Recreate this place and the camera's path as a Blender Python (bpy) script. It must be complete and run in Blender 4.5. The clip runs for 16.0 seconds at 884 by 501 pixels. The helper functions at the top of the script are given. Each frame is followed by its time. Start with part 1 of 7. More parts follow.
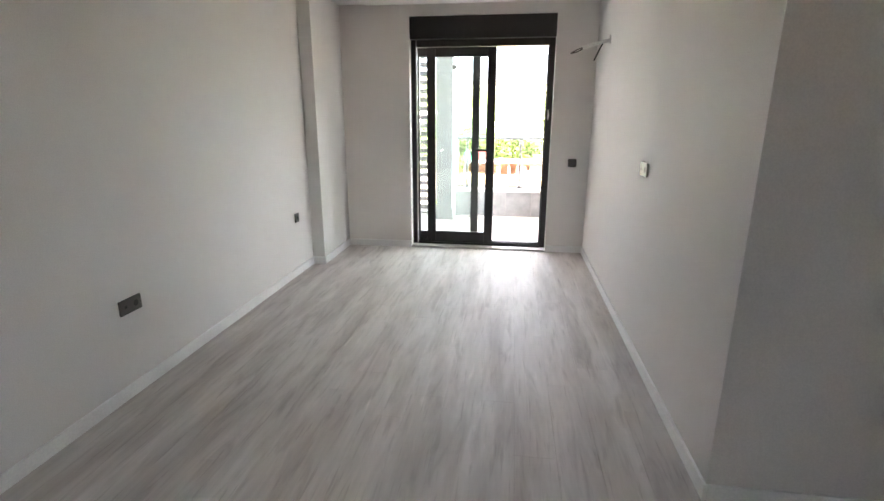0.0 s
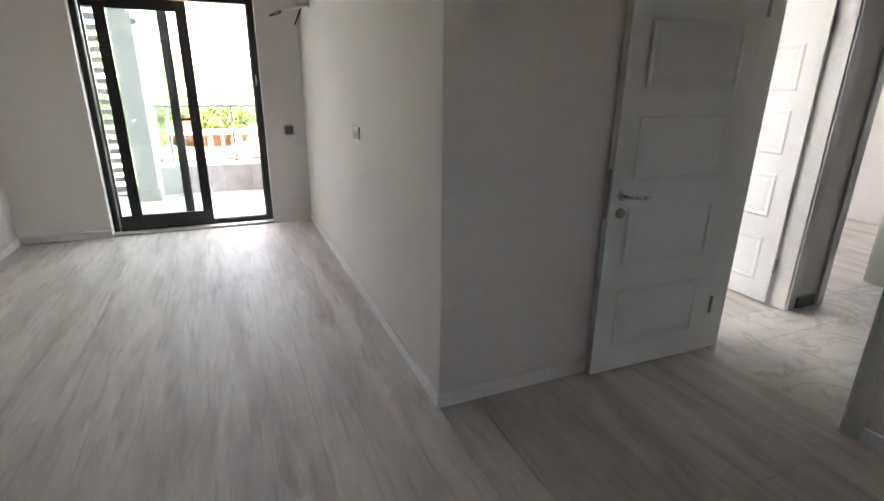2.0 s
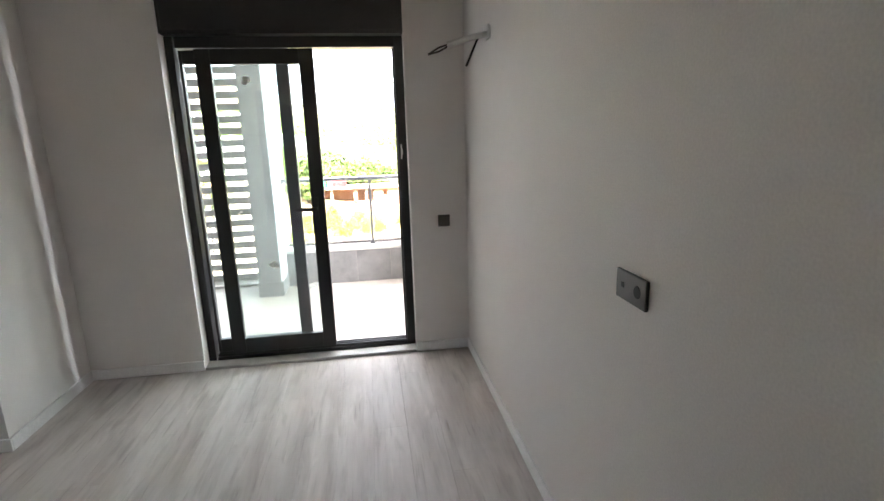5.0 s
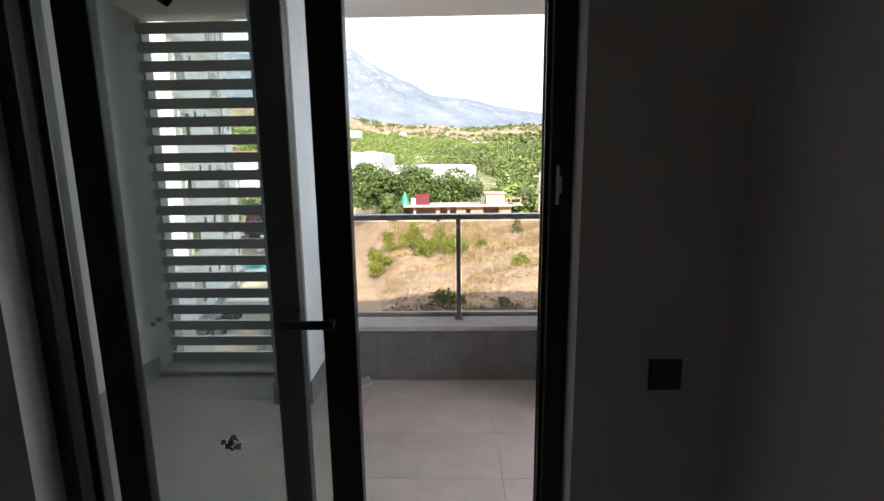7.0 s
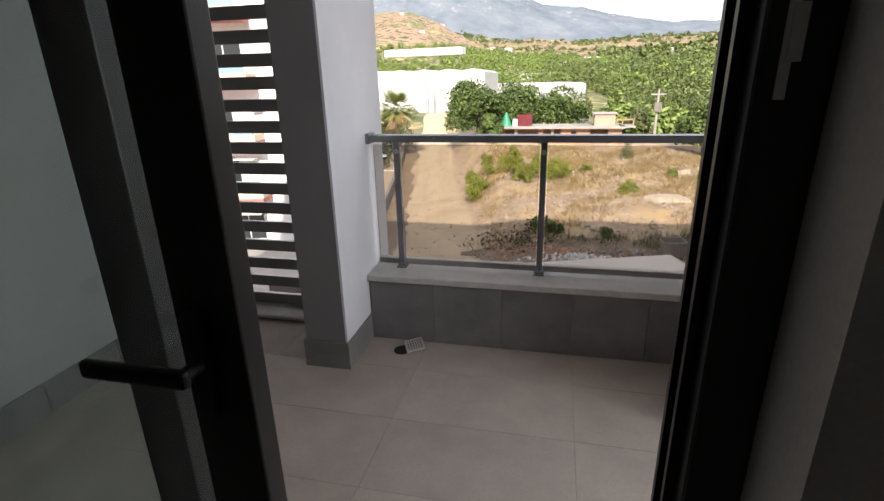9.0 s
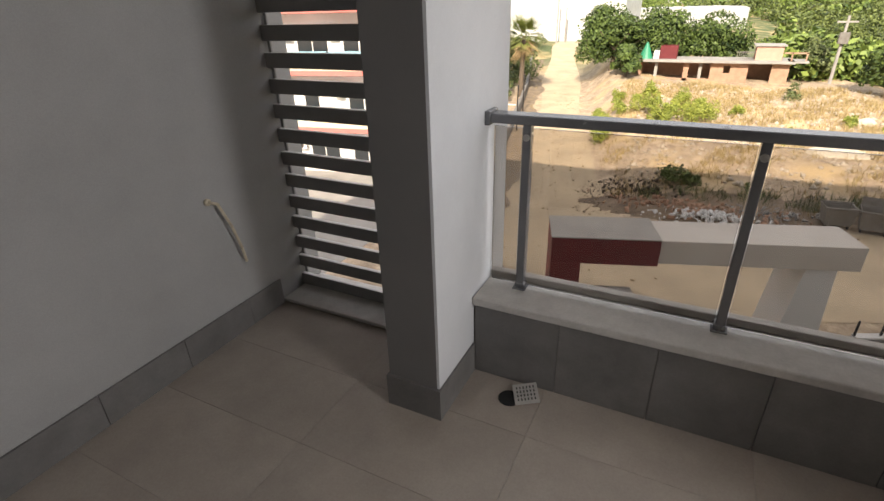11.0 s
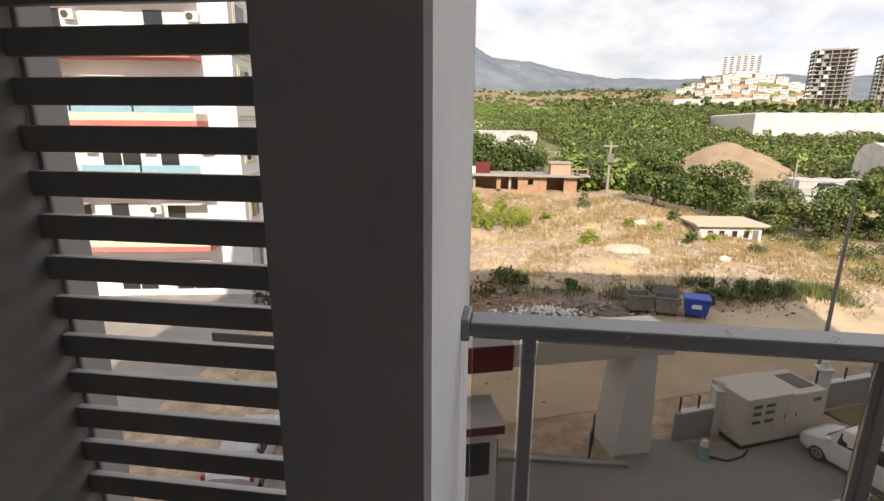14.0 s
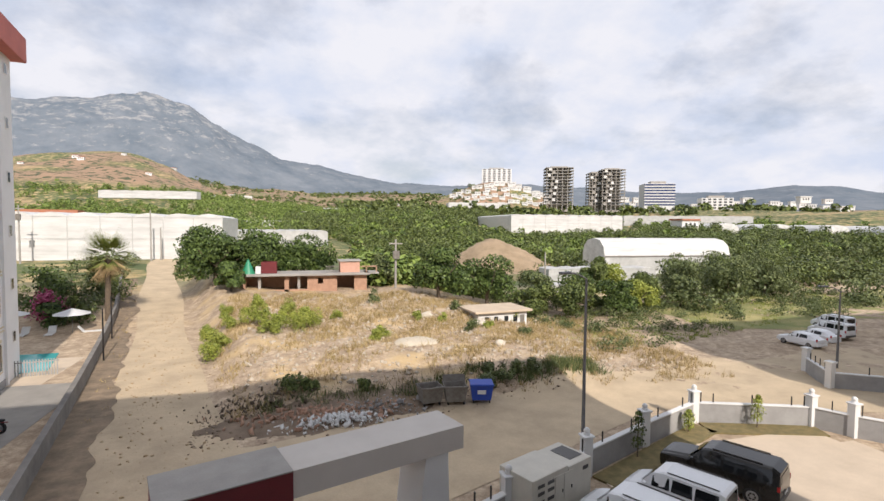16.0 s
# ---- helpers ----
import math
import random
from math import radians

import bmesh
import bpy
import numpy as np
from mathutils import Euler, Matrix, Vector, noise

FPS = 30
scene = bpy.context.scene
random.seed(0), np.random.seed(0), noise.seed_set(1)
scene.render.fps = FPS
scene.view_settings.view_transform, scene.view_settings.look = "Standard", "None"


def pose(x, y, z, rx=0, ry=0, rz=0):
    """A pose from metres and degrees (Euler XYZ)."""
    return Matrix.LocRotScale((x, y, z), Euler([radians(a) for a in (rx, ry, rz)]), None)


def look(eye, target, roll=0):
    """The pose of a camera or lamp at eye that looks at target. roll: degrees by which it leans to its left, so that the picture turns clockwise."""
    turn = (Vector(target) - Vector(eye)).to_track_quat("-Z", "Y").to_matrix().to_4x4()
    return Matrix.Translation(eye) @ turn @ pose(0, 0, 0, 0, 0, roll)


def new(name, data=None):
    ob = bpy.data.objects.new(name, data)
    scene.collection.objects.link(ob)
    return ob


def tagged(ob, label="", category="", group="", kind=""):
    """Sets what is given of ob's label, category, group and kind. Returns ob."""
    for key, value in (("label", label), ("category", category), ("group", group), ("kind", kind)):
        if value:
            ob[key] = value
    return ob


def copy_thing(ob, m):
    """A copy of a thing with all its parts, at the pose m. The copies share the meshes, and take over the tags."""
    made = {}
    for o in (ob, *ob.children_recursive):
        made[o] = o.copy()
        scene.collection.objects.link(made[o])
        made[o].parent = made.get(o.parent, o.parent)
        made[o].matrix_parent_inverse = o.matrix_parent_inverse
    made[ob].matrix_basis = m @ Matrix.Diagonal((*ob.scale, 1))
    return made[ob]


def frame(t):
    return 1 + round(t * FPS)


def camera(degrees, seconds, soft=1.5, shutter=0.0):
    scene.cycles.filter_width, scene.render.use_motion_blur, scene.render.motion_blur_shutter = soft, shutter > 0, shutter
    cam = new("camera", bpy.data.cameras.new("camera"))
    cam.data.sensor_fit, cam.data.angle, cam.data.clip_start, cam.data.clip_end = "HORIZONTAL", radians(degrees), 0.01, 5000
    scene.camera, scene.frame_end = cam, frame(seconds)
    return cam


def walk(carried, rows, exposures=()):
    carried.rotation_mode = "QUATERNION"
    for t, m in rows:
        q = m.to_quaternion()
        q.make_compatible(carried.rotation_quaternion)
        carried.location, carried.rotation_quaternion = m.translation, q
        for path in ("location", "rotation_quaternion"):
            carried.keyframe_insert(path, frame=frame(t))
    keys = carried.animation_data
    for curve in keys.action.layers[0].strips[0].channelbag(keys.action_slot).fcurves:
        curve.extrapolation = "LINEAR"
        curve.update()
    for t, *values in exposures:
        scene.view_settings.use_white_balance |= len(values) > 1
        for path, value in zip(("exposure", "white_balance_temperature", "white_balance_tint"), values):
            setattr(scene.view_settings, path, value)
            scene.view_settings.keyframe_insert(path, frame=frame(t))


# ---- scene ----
cam = camera(83.5, 16.0)
PATH = [
    (0, (-0.813, -5.55, 1.481), (-1.08, -3.638, 0.959), 0.1),
    (0.5, (-0.789, -5.586, 1.478), (-0.732, -3.669, 0.913), 0.1),
    (1, (-0.782, -5.616, 1.464), (-0.42, -3.743, 0.864), 0.2),
    (1.5, (-0.778, -5.639, 1.45), (-0.188, -3.831, 0.83), 0.5),
    (2, (-0.799, -5.627, 1.474), (-0.049, -3.885, 0.841), 0.7),
    (2.5, (-0.838, -5.568, 1.506), (0.017, -3.875, 0.871), 0.2),
    (3, (-0.849, -5.42, 1.513), (0.017, -3.725, 0.899), -0.2),
    (3.5, (-0.775, -5.115, 1.533), (-0.018, -3.356, 0.957), -0.8),
    (4, (-0.769, -4.678, 1.545), (-0.128, -2.865, 0.994), -0.7),
    (4.5, (-0.74, -4.125, 1.578), (-0.289, -2.245, 1.065), -1.6),
    (5, (-0.691, -3.528, 1.583), (-0.418, -1.596, 1.141), -1.8),
    (7.5, (-0.748, -0.828, 1.558), (-0.882, 1.137, 1.214), -0.8),
    (8, (-0.741, -0.526, 1.517), (-0.985, 1.417, 1.115), -1.4),
    (8.5, (-0.706, -0.401, 1.498), (-1.033, 1.505, 0.987), -1.2),
    (9, (-0.631, -0.391, 1.468), (-1.06, 1.45, 0.815), -1.4),
    (11.5, (-1.06, 0.599, 1.595), (-1.977, 2.145, 0.719), -2.0),
    (12, (-1.241, 0.691, 1.613), (-2.26, 2.246, 0.875), -1.7),
    (12.5, (-1.421, 0.736, 1.613), (-2.449, 2.341, 1.008), -1.3),
    (13, (-1.493, 0.85, 1.606), (-2.394, 2.552, 1.069), -0.7),
    (13.5, (-1.543, 0.997, 1.638), (-2.177, 2.82, 1.113), -0.5),
    (14, (-1.582, 1.154, 1.652), (-1.834, 3.076, 1.158), 0.5),
    (14.5, (-1.488, 1.324, 1.679), (-1.441, 3.281, 1.271), 1.3),
    (15, (-1.314, 1.543, 1.671), (-1.057, 3.501, 1.357), 1.3),
    (15.5, (-1.028, 1.821, 1.644), (-0.599, 3.763, 1.433), 0.9),
    (16, (-0.877, 2.056, 1.639), (-0.332, 3.977, 1.538), 0.5),
]
EXTRA = [(6.2, (-0.700, -2.10, 1.575), (-0.640, -0.150, 1.165), -1.3),
         (10.3, (-0.790, 0.02, 1.53), (-1.480, 1.690, 0.685), -1.7)]
ROWS = sorted(PATH + EXTRA)
walk(cam, [(t, look(e, g, r)) for t, e, g, r in ROWS],
     exposures=[(0, 5.72, 6250, 13), (1.5, 5.55, 6250, 13), (2.5, 5.45, 6200, 13), (3.5, 5.3, 6100, 13), (5.2, 4.78, 6250, 12), (7.3, 1.35, 6200, 15), (8.2, 1.15, 6300, 15), (9.2, 1.2, 6450, 15), (11.5, 1.15, 6900, 13), (12.5, 1.05, 6900, 13), (13.5, 0.8, 6750, 14), (14.5, 0.5, 6950, 15), (15.2, 0.36, 6750, 14), (16, 0.36, 6300, 15)])

# ---- world, sun ----
SUN_DIR = Vector((-0.16 * 0.82, 0.82, -0.574)).normalized()
world = bpy.data.worlds.new("sky")
scene.world = world
world.use_nodes = True
wn, wl = world.node_tree.nodes, world.node_tree.links
wn.clear()
w_out = wn.new("ShaderNodeOutputWorld")
w_bg = wn.new("ShaderNodeBackground")
w_sky = wn.new("ShaderNodeTexSky")
w_sky.sky_type = "NISHITA"
w_sky.sun_disc = False
w_sky.sun_elevation = math.asin(-SUN_DIR.z)
w_sky.sun_rotation = math.atan2(-SUN_DIR.x, -SUN_DIR.y)
w_sky.air_density, w_sky.dust_density = 1.0, 1.5
# broken cloud layer, seen in perspective towards the horizon
w_co = wn.new("ShaderNodeTexCoord")
w_sep = wn.new("ShaderNodeSeparateXYZ"); wl.new(w_co.outputs["Generated"], w_sep.inputs[0])
w_abs = wn.new("ShaderNodeMath"); w_abs.operation = "ABSOLUTE"; wl.new(w_sep.outputs["Z"], w_abs.inputs[0])
w_up = wn.new("ShaderNodeMath"); w_up.operation = "ADD"; w_up.inputs[1].default_value = 0.42; wl.new(w_abs.outputs[0], w_up.inputs[0])
w_inv = wn.new("ShaderNodeMath"); w_inv.operation = "DIVIDE"; w_inv.inputs[0].default_value = 1.0; wl.new(w_up.outputs[0], w_inv.inputs[1])
w_pl = wn.new("ShaderNodeVectorMath"); w_pl.operation = "SCALE"
wl.new(w_co.outputs["Generated"], w_pl.inputs[0]); wl.new(w_inv.outputs[0], w_pl.inputs["Scale"])


def cloud_noise(scale, detail, rough, offset, p0, p1, c0, c1):
    mp = wn.new("ShaderNodeMapping"); mp.inputs["Location"].default_value = offset
    mp.inputs["Scale"].default_value = (1.0, 1.0, 0.9)
    t = wn.new("ShaderNodeTexNoise")
    t.inputs["Scale"].default_value, t.inputs["Detail"].default_value, t.inputs["Roughness"].default_value = scale, detail, rough
    r = wn.new("ShaderNodeValToRGB")
    r.color_ramp.elements[0].position, r.color_ramp.elements[1].position = p0, p1
    r.color_ramp.elements[0].color, r.color_ramp.elements[1].color = (*c0, 1), (*c1, 1)
    wl.new(w_pl.outputs[0], mp.inputs[0]); wl.new(mp.outputs[0], t.inputs["Vector"]); wl.new(t.outputs["Fac"], r.inputs[0])
    return r.outputs[0]


w_cover = cloud_noise(1.9, 12, 0.58, (3.1, 0.4, 0), 0.38, 0.52, (0.55, 0.55, 0.55), (1, 1, 1))
w_tone = cloud_noise(3.2, 11, 0.58, (7.7, 1.9, 0), 0.36, 0.58, (8.6, 9.4, 10.6), (11.0, 11.1, 11.2))
w_mix = wn.new("ShaderNodeMix"); w_mix.data_type = "RGBA"
wl.new(w_cover, w_mix.inputs["Factor"])
wl.new(w_sky.outputs[0], w_mix.inputs["A"]); wl.new(w_tone, w_mix.inputs["B"])
wl.new(w_mix.outputs["Result"], w_bg.inputs["Color"]); wl.new(w_bg.outputs[0], w_out.inputs[0])
w_bg.inputs["Strength"].default_value = 0.062

sun = new("sun", bpy.data.lights.new("sun", "SUN"))
sun.data.energy, sun.data.angle, sun.data.color = 3.8, radians(0.6), (1.0, 0.91, 0.77)
sun.matrix_world = look((0, 0, 40), tuple(Vector((0, 0, 40)) + SUN_DIR))


def added_daylight(name, x, y, z, w, h, power, to=(0, -1)):
    """An added area lamp: daylight at another room's unseen window, or hall and balcony fill."""
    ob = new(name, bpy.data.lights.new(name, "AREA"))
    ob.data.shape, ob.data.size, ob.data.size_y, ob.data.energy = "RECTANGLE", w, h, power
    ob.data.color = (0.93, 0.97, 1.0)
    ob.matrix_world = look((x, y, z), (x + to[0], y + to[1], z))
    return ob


added_daylight("window_daylight_1", 1.5, -0.02, 1.5, 1.3, 1.2, 0.12)
added_daylight("window_daylight_2", 4.4, -0.02, 1.5, 1.3, 1.2, 0.16)
# no window stands here: lamp added to brighten the hall from the east
added_daylight("hall_fill", 6.0, -4.4, 1.5, 1.0, 1.3, 0.22, (-1, 0))
# fill lamp added out of view, stronger than the sky, to brighten the balcony
added_daylight("balcony_end_fill", 2.29, 0.62, 1.5, 0.62, 2.1, 26, (-1, 0))


# ---- materials ----
def mat(name, c1, c2=None, rough=0.6, scale=8.0, bump=0.15, bscale=60.0, metal=0.0, stretch=(1, 1, 1), vary=0.0, spec=0.5, big=0.0):
    """A procedural surface: two tones at a coarse scale, a finer grain, a fine relief, and a tint per object."""
    m = bpy.data.materials.new(name)
    m.use_nodes = True
    n, l = m.node_tree.nodes, m.node_tree.links
    p = n["Principled BSDF"]
    c2 = c2 or tuple(c * 0.86 for c in c1)
    co = n.new("ShaderNodeTexCoord")
    mp = n.new("ShaderNodeMapping")
    mp.inputs["Scale"].default_value = stretch
    l.new(co.outputs["Object"], mp.inputs[0])
    a = n.new("ShaderNodeTexNoise")
    a.inputs["Scale"].default_value, a.inputs["Detail"].default_value = scale, 8
    a.inputs["Roughness"].default_value = 0.62
    b = n.new("ShaderNodeTexNoise")
    b.inputs["Scale"].default_value, b.inputs["Detail"].default_value = bscale, 4
    if vary:
        oi = n.new("ShaderNodeObjectInfo")
        off = n.new("ShaderNodeVectorMath"); off.operation = "ADD"
        sc = n.new("ShaderNodeVectorMath"); sc.operation = "SCALE"
        sc.inputs["Scale"].default_value = 37.0
        cb = n.new("ShaderNodeCombineXYZ")
        l.new(oi.outputs["Random"], cb.inputs[0]); l.new(oi.outputs["Random"], cb.inputs[1])
        l.new(cb.outputs[0], sc.inputs[0]); l.new(mp.outputs[0], off.inputs[0]); l.new(sc.outputs[0], off.inputs[1])
        vec = off.outputs[0]
    else:
        vec = mp.outputs[0]
    l.new(vec, a.inputs["Vector"]); l.new(vec, b.inputs["Vector"])
    r = n.new("ShaderNodeValToRGB")
    r.color_ramp.elements[0].position, r.color_ramp.elements[1].position = 0.32, 0.68
    r.color_ramp.elements[0].color, r.color_ramp.elements[1].color = (*c2, 1), (*c1, 1)
    l.new(a.outputs["Fac"], r.inputs[0])
    g = n.new("ShaderNodeMix"); g.data_type = "RGBA"; g.blend_type = "MULTIPLY"
    g.inputs["Factor"].default_value = 0.22
    l.new(r.outputs[0], g.inputs["A"])
    gr = n.new("ShaderNodeValToRGB")
    gr.color_ramp.elements[0].position, gr.color_ramp.elements[1].position = 0.3, 0.7
    gr.color_ramp.elements[0].color = (0.55, 0.55, 0.55, 1)
    l.new(b.outputs["Fac"], gr.inputs[0]); l.new(gr.outputs[0], g.inputs["B"])
    out = g.outputs["Result"]
    if vary:
        hs = n.new("ShaderNodeHueSaturation")
        mr = n.new("ShaderNodeMapRange")
        mr.inputs["To Min"].default_value, mr.inputs["To Max"].default_value = 1 - vary, 1 + vary
        l.new(oi.outputs["Random"], mr.inputs[0]); l.new(mr.outputs[0], hs.inputs["Value"])
        l.new(out, hs.inputs["Color"])
        out = hs.outputs[0]
    l.new(out, p.inputs["Base Color"])
    p.inputs["Metallic"].default_value = metal
    p.inputs["Specular IOR Level"].default_value = spec
    rr = n.new("ShaderNodeMapRange")
    rr.inputs["To Min"].default_value, rr.inputs["To Max"].default_value = max(0, rough - 0.07), min(1, rough + 0.07)
    l.new(a.outputs["Fac"], rr.inputs[0]); l.new(rr.outputs[0], p.inputs["Roughness"])
    if bump:
        bp = n.new("ShaderNodeBump")
        bp.inputs["Strength"].default_value, bp.inputs["Distance"].default_value = bump, 0.01 if not big else big
        l.new(b.outputs["Fac"], bp.inputs["Height"]); l.new(bp.outputs[0], p.inputs["Normal"])
    return m


def glass_mat(name, color, rough=0.0):
    m = bpy.data.materials.new(name)
    m.use_nodes = True
    p = m.node_tree.nodes["Principled BSDF"]
    p.inputs["Base Color"].default_value = (*color, 1)
    p.inputs["Transmission Weight"].default_value = 1.0
    p.inputs["Roughness"].default_value = rough
    p.inputs["IOR"].default_value = 1.45
    return m


def pane_mat(name, tint):
    """Thin flat pane: light passes straight through, with the gloss of two glass faces."""
    m = bpy.data.materials.new(name)
    m.use_nodes = True
    n, l = m.node_tree.nodes, m.node_tree.links
    n.remove(n["Principled BSDF"])
    tr = n.new("ShaderNodeBsdfTransparent"); tr.inputs[0].default_value = (*tint, 1)
    gl = n.new("ShaderNodeBsdfGlossy"); gl.inputs["Roughness"].default_value = 0.0
    lw = n.new("ShaderNodeLayerWeight"); lw.inputs[0].default_value = 0.5
    pw = n.new("ShaderNodeMath"); pw.operation = "POWER"; pw.inputs[1].default_value = 5.0
    fr = n.new("ShaderNodeMath"); fr.operation = "MULTIPLY_ADD"; fr.inputs[1].default_value, fr.inputs[2].default_value = 0.5, 0.035
    l.new(lw.outputs["Facing"], pw.inputs[0]); l.new(pw.outputs[0], fr.inputs[0])
    mx = n.new("ShaderNodeMixShader")
    l.new(fr.outputs[0], mx.inputs[0]); l.new(tr.outputs[0], mx.inputs[1]); l.new(gl.outputs[0], mx.inputs[2])
    # thin film of dust
    du = n.new("ShaderNodeBsdfTranslucent"); du.inputs[0].default_value = (0.75, 0.73, 0.70, 1)
    dt = n.new("ShaderNodeTexNoise"); dt.inputs["Scale"].default_value, dt.inputs["Detail"].default_value = 3.0, 6
    dm = n.new("ShaderNodeMapRange"); dm.inputs[1].default_value, dm.inputs[2].default_value = 0.3, 0.7
    dm.inputs[3].default_value, dm.inputs[4].default_value = 0.008, 0.030
    l.new(dt.outputs["Fac"], dm.inputs[0])
    my = n.new("ShaderNodeMixShader")
    l.new(dm.outputs[0], my.inputs[0]); l.new(mx.outputs[0], my.inputs[1]); l.new(du.outputs[0], my.inputs[2])
    l.new(my.outputs[0], n["Material Output"].inputs[0])
    return m


def wood_floor_mat():
    """Grey limed-oak vinyl: broad soft bands, darker elongated blotches, fine dark cracks and pale scuffs."""
    m = mat("grey_oak_vinyl", (0.70, 0.65, 0.61), (0.61, 0.56, 0.52), 0.58, 0.9, 0.03, 7, stretch=(5.0, 0.5, 1), vary=0.02, spec=0.30)
    n, l = m.node_tree.nodes, m.node_tree.links
    p = n["Principled BSDF"]
    out = p.inputs["Base Color"].links[0].from_socket
    geo = n.new("ShaderNodeNewGeometry")
    def layer(src, stretch, scale, detail, distort, p0, p1, c0, c1, fac):
        mp = n.new("ShaderNodeMapping"); mp.inputs["Scale"].default_value = stretch
        l.new(geo.outputs["Position"], mp.inputs[0])
        f = n.new("ShaderNodeTexNoise")
        f.inputs["Scale"].default_value, f.inputs["Detail"].default_value, f.inputs["Distortion"].default_value = scale, detail, distort
        l.new(mp.outputs[0], f.inputs["Vector"])
        r = n.new("ShaderNodeValToRGB")
        r.color_ramp.elements[0].position, r.color_ramp.elements[1].position = p0, p1
        r.color_ramp.elements[0].color, r.color_ramp.elements[1].color = (*c0, 1), (*c1, 1)
        l.new(f.outputs["Fac"], r.inputs[0])
        x = n.new("ShaderNodeMix"); x.data_type = "RGBA"; x.blend_type = "MULTIPLY"; x.inputs["Factor"].default_value = fac
        l.new(src, x.inputs["A"]); l.new(r.outputs[0], x.inputs["B"])
        return x.outputs["Result"]
    one = (1.0, 1.0, 1.0)
    out = layer(out, (5.0, 0.9, 1), 1.1, 5, 0.6, 0.36, 0.60, (0.60, 0.57, 0.55), one, 0.50)
    out = layer(out, (11.0, 1.6, 1), 1.3, 6, 0.8, 0.30, 0.47, (0.55, 0.52, 0.50), one, 0.42)
    out = layer(out, (60.0, 3.2, 1), 1.0, 3, 0.3, 0.28, 0.40, (0.55, 0.52, 0.50), one, 0.40)
    out = layer(out, (26.0, 3.0, 1), 1.0, 4, 0.4, 0.66, 0.76, one, (1.18, 1.18, 1.18), 0.8)
    l.new(out, p.inputs["Base Color"])
    return m


def marble_mat():
    m = mat("white_marble_tile", (0.74, 0.71, 0.67), (0.64, 0.61, 0.57), 0.12, 2.0, 0.0, 20, vary=0.03)
    n, l = m.node_tree.nodes, m.node_tree.links
    p = n["Principled BSDF"]
    src = p.inputs["Base Color"].links[0].from_socket
    geo = n.new("ShaderNodeNewGeometry")
    f = n.new("ShaderNodeTexNoise"); f.inputs["Scale"].default_value, f.inputs["Detail"].default_value, f.inputs["Distortion"].default_value = 2.2, 7, 1.6
    l.new(geo.outputs["Position"], f.inputs["Vector"])
    r = n.new("ShaderNodeValToRGB")
    e = r.color_ramp.elements
    e[0].position, e[0].color = 0.455, (1, 1, 1, 1)
    e[1].position, e[1].color = 0.545, (1, 1, 1, 1)
    k = e.new(0.5); k.color = (0.45, 0.42, 0.4, 1)
    l.new(f.outputs["Fac"], r.inputs[0])
    x = n.new("ShaderNodeMix"); x.data_type = "RGBA"; x.blend_type = "MULTIPLY"; x.inputs["Factor"].default_value = 0.35
    l.new(src, x.inputs["A"]); l.new(r.outputs[0], x.inputs["B"]); l.new(x.outputs["Result"], p.inputs["Base Color"])
    return m


def leaf_mat(name, dark, light, rough=0.5):
    """Foliage whose tone changes from leaf to leaf."""
    m = bpy.data.materials.new(name)
    m.use_nodes = True
    n, l = m.node_tree.nodes, m.node_tree.links
    p = n["Principled BSDF"]
    g = n.new("ShaderNodeNewGeometry")
    t = n.new("ShaderNodeTexNoise"); t.inputs["Scale"].default_value = 0.35
    l.new(g.outputs["Position"], t.inputs["Vector"])
    a = n.new("ShaderNodeMath"); a.operation = "ADD"
    l.new(g.outputs["Random Per Island"], a.inputs[0]); l.new(t.outputs["Fac"], a.inputs[1])
    h = n.new("ShaderNodeMath"); h.operation = "MULTIPLY"; h.inputs[1].default_value = 0.5
    l.new(a.outputs[0], h.inputs[0])
    r = n.new("ShaderNodeValToRGB")
    r.color_ramp.elements[0].position, r.color_ramp.elements[1].position = 0.2, 0.85
    r.color_ramp.elements[0].color, r.color_ramp.elements[1].color = (*dark, 1), (*light, 1)
    l.new(h.outputs[0], r.inputs[0]); l.new(r.outputs[0], p.inputs["Base Color"])
    p.inputs["Roughness"].default_value = rough
    p.inputs["Specular IOR Level"].default_value = 0.25
    return m


M_PAINT = mat("warm_white_paint", (0.80, 0.765, 0.73), (0.77, 0.735, 0.70), 0.75, 1.2, 0.05, 160)
M_CEIL = mat("ceiling_paint", (0.78, 0.76, 0.73), (0.75, 0.73, 0.70), 0.85, 1.0, 0.03, 120)
M_TRIM = mat("white_lacquer", (0.74, 0.73, 0.70), (0.70, 0.69, 0.66), 0.38, 3, 0.02, 90)
M_DOOR = mat("white_door_skin", (0.72, 0.72, 0.71), (0.68, 0.68, 0.67), 0.45, 3, 0.04, 140)
M_FLOOR = wood_floor_mat()
M_MARBLE = marble_mat()
M_BLACK = mat("black_aluminium", (0.016, 0.015, 0.016), (0.010, 0.010, 0.011), 0.42, 20, 0.05, 300)
M_RUBBER = mat("black_rubber", (0.012, 0.012, 0.012), None, 0.7, 10, 0.1, 200)
M_DARKPLATE = mat("dark_grey_plastic", (0.075, 0.068, 0.062), (0.055, 0.05, 0.046), 0.42, 15, 0.03, 200)
M_SKIRT = mat("white_skirting_paint", (0.88, 0.87, 0.85), (0.84, 0.83, 0.81), 0.35, 3, 0.02, 90)
M_ZINC = mat("zinc_plated_steel", (0.88, 0.88, 0.86), (0.78, 0.78, 0.76), 0.45, 20, 0.03, 120, metal=0.15)
M_REARDARK = mat("bounce_cutting_taupe", (0.15, 0.135, 0.12), (0.125, 0.11, 0.10), 0.8, 1.2, 0.05, 160)
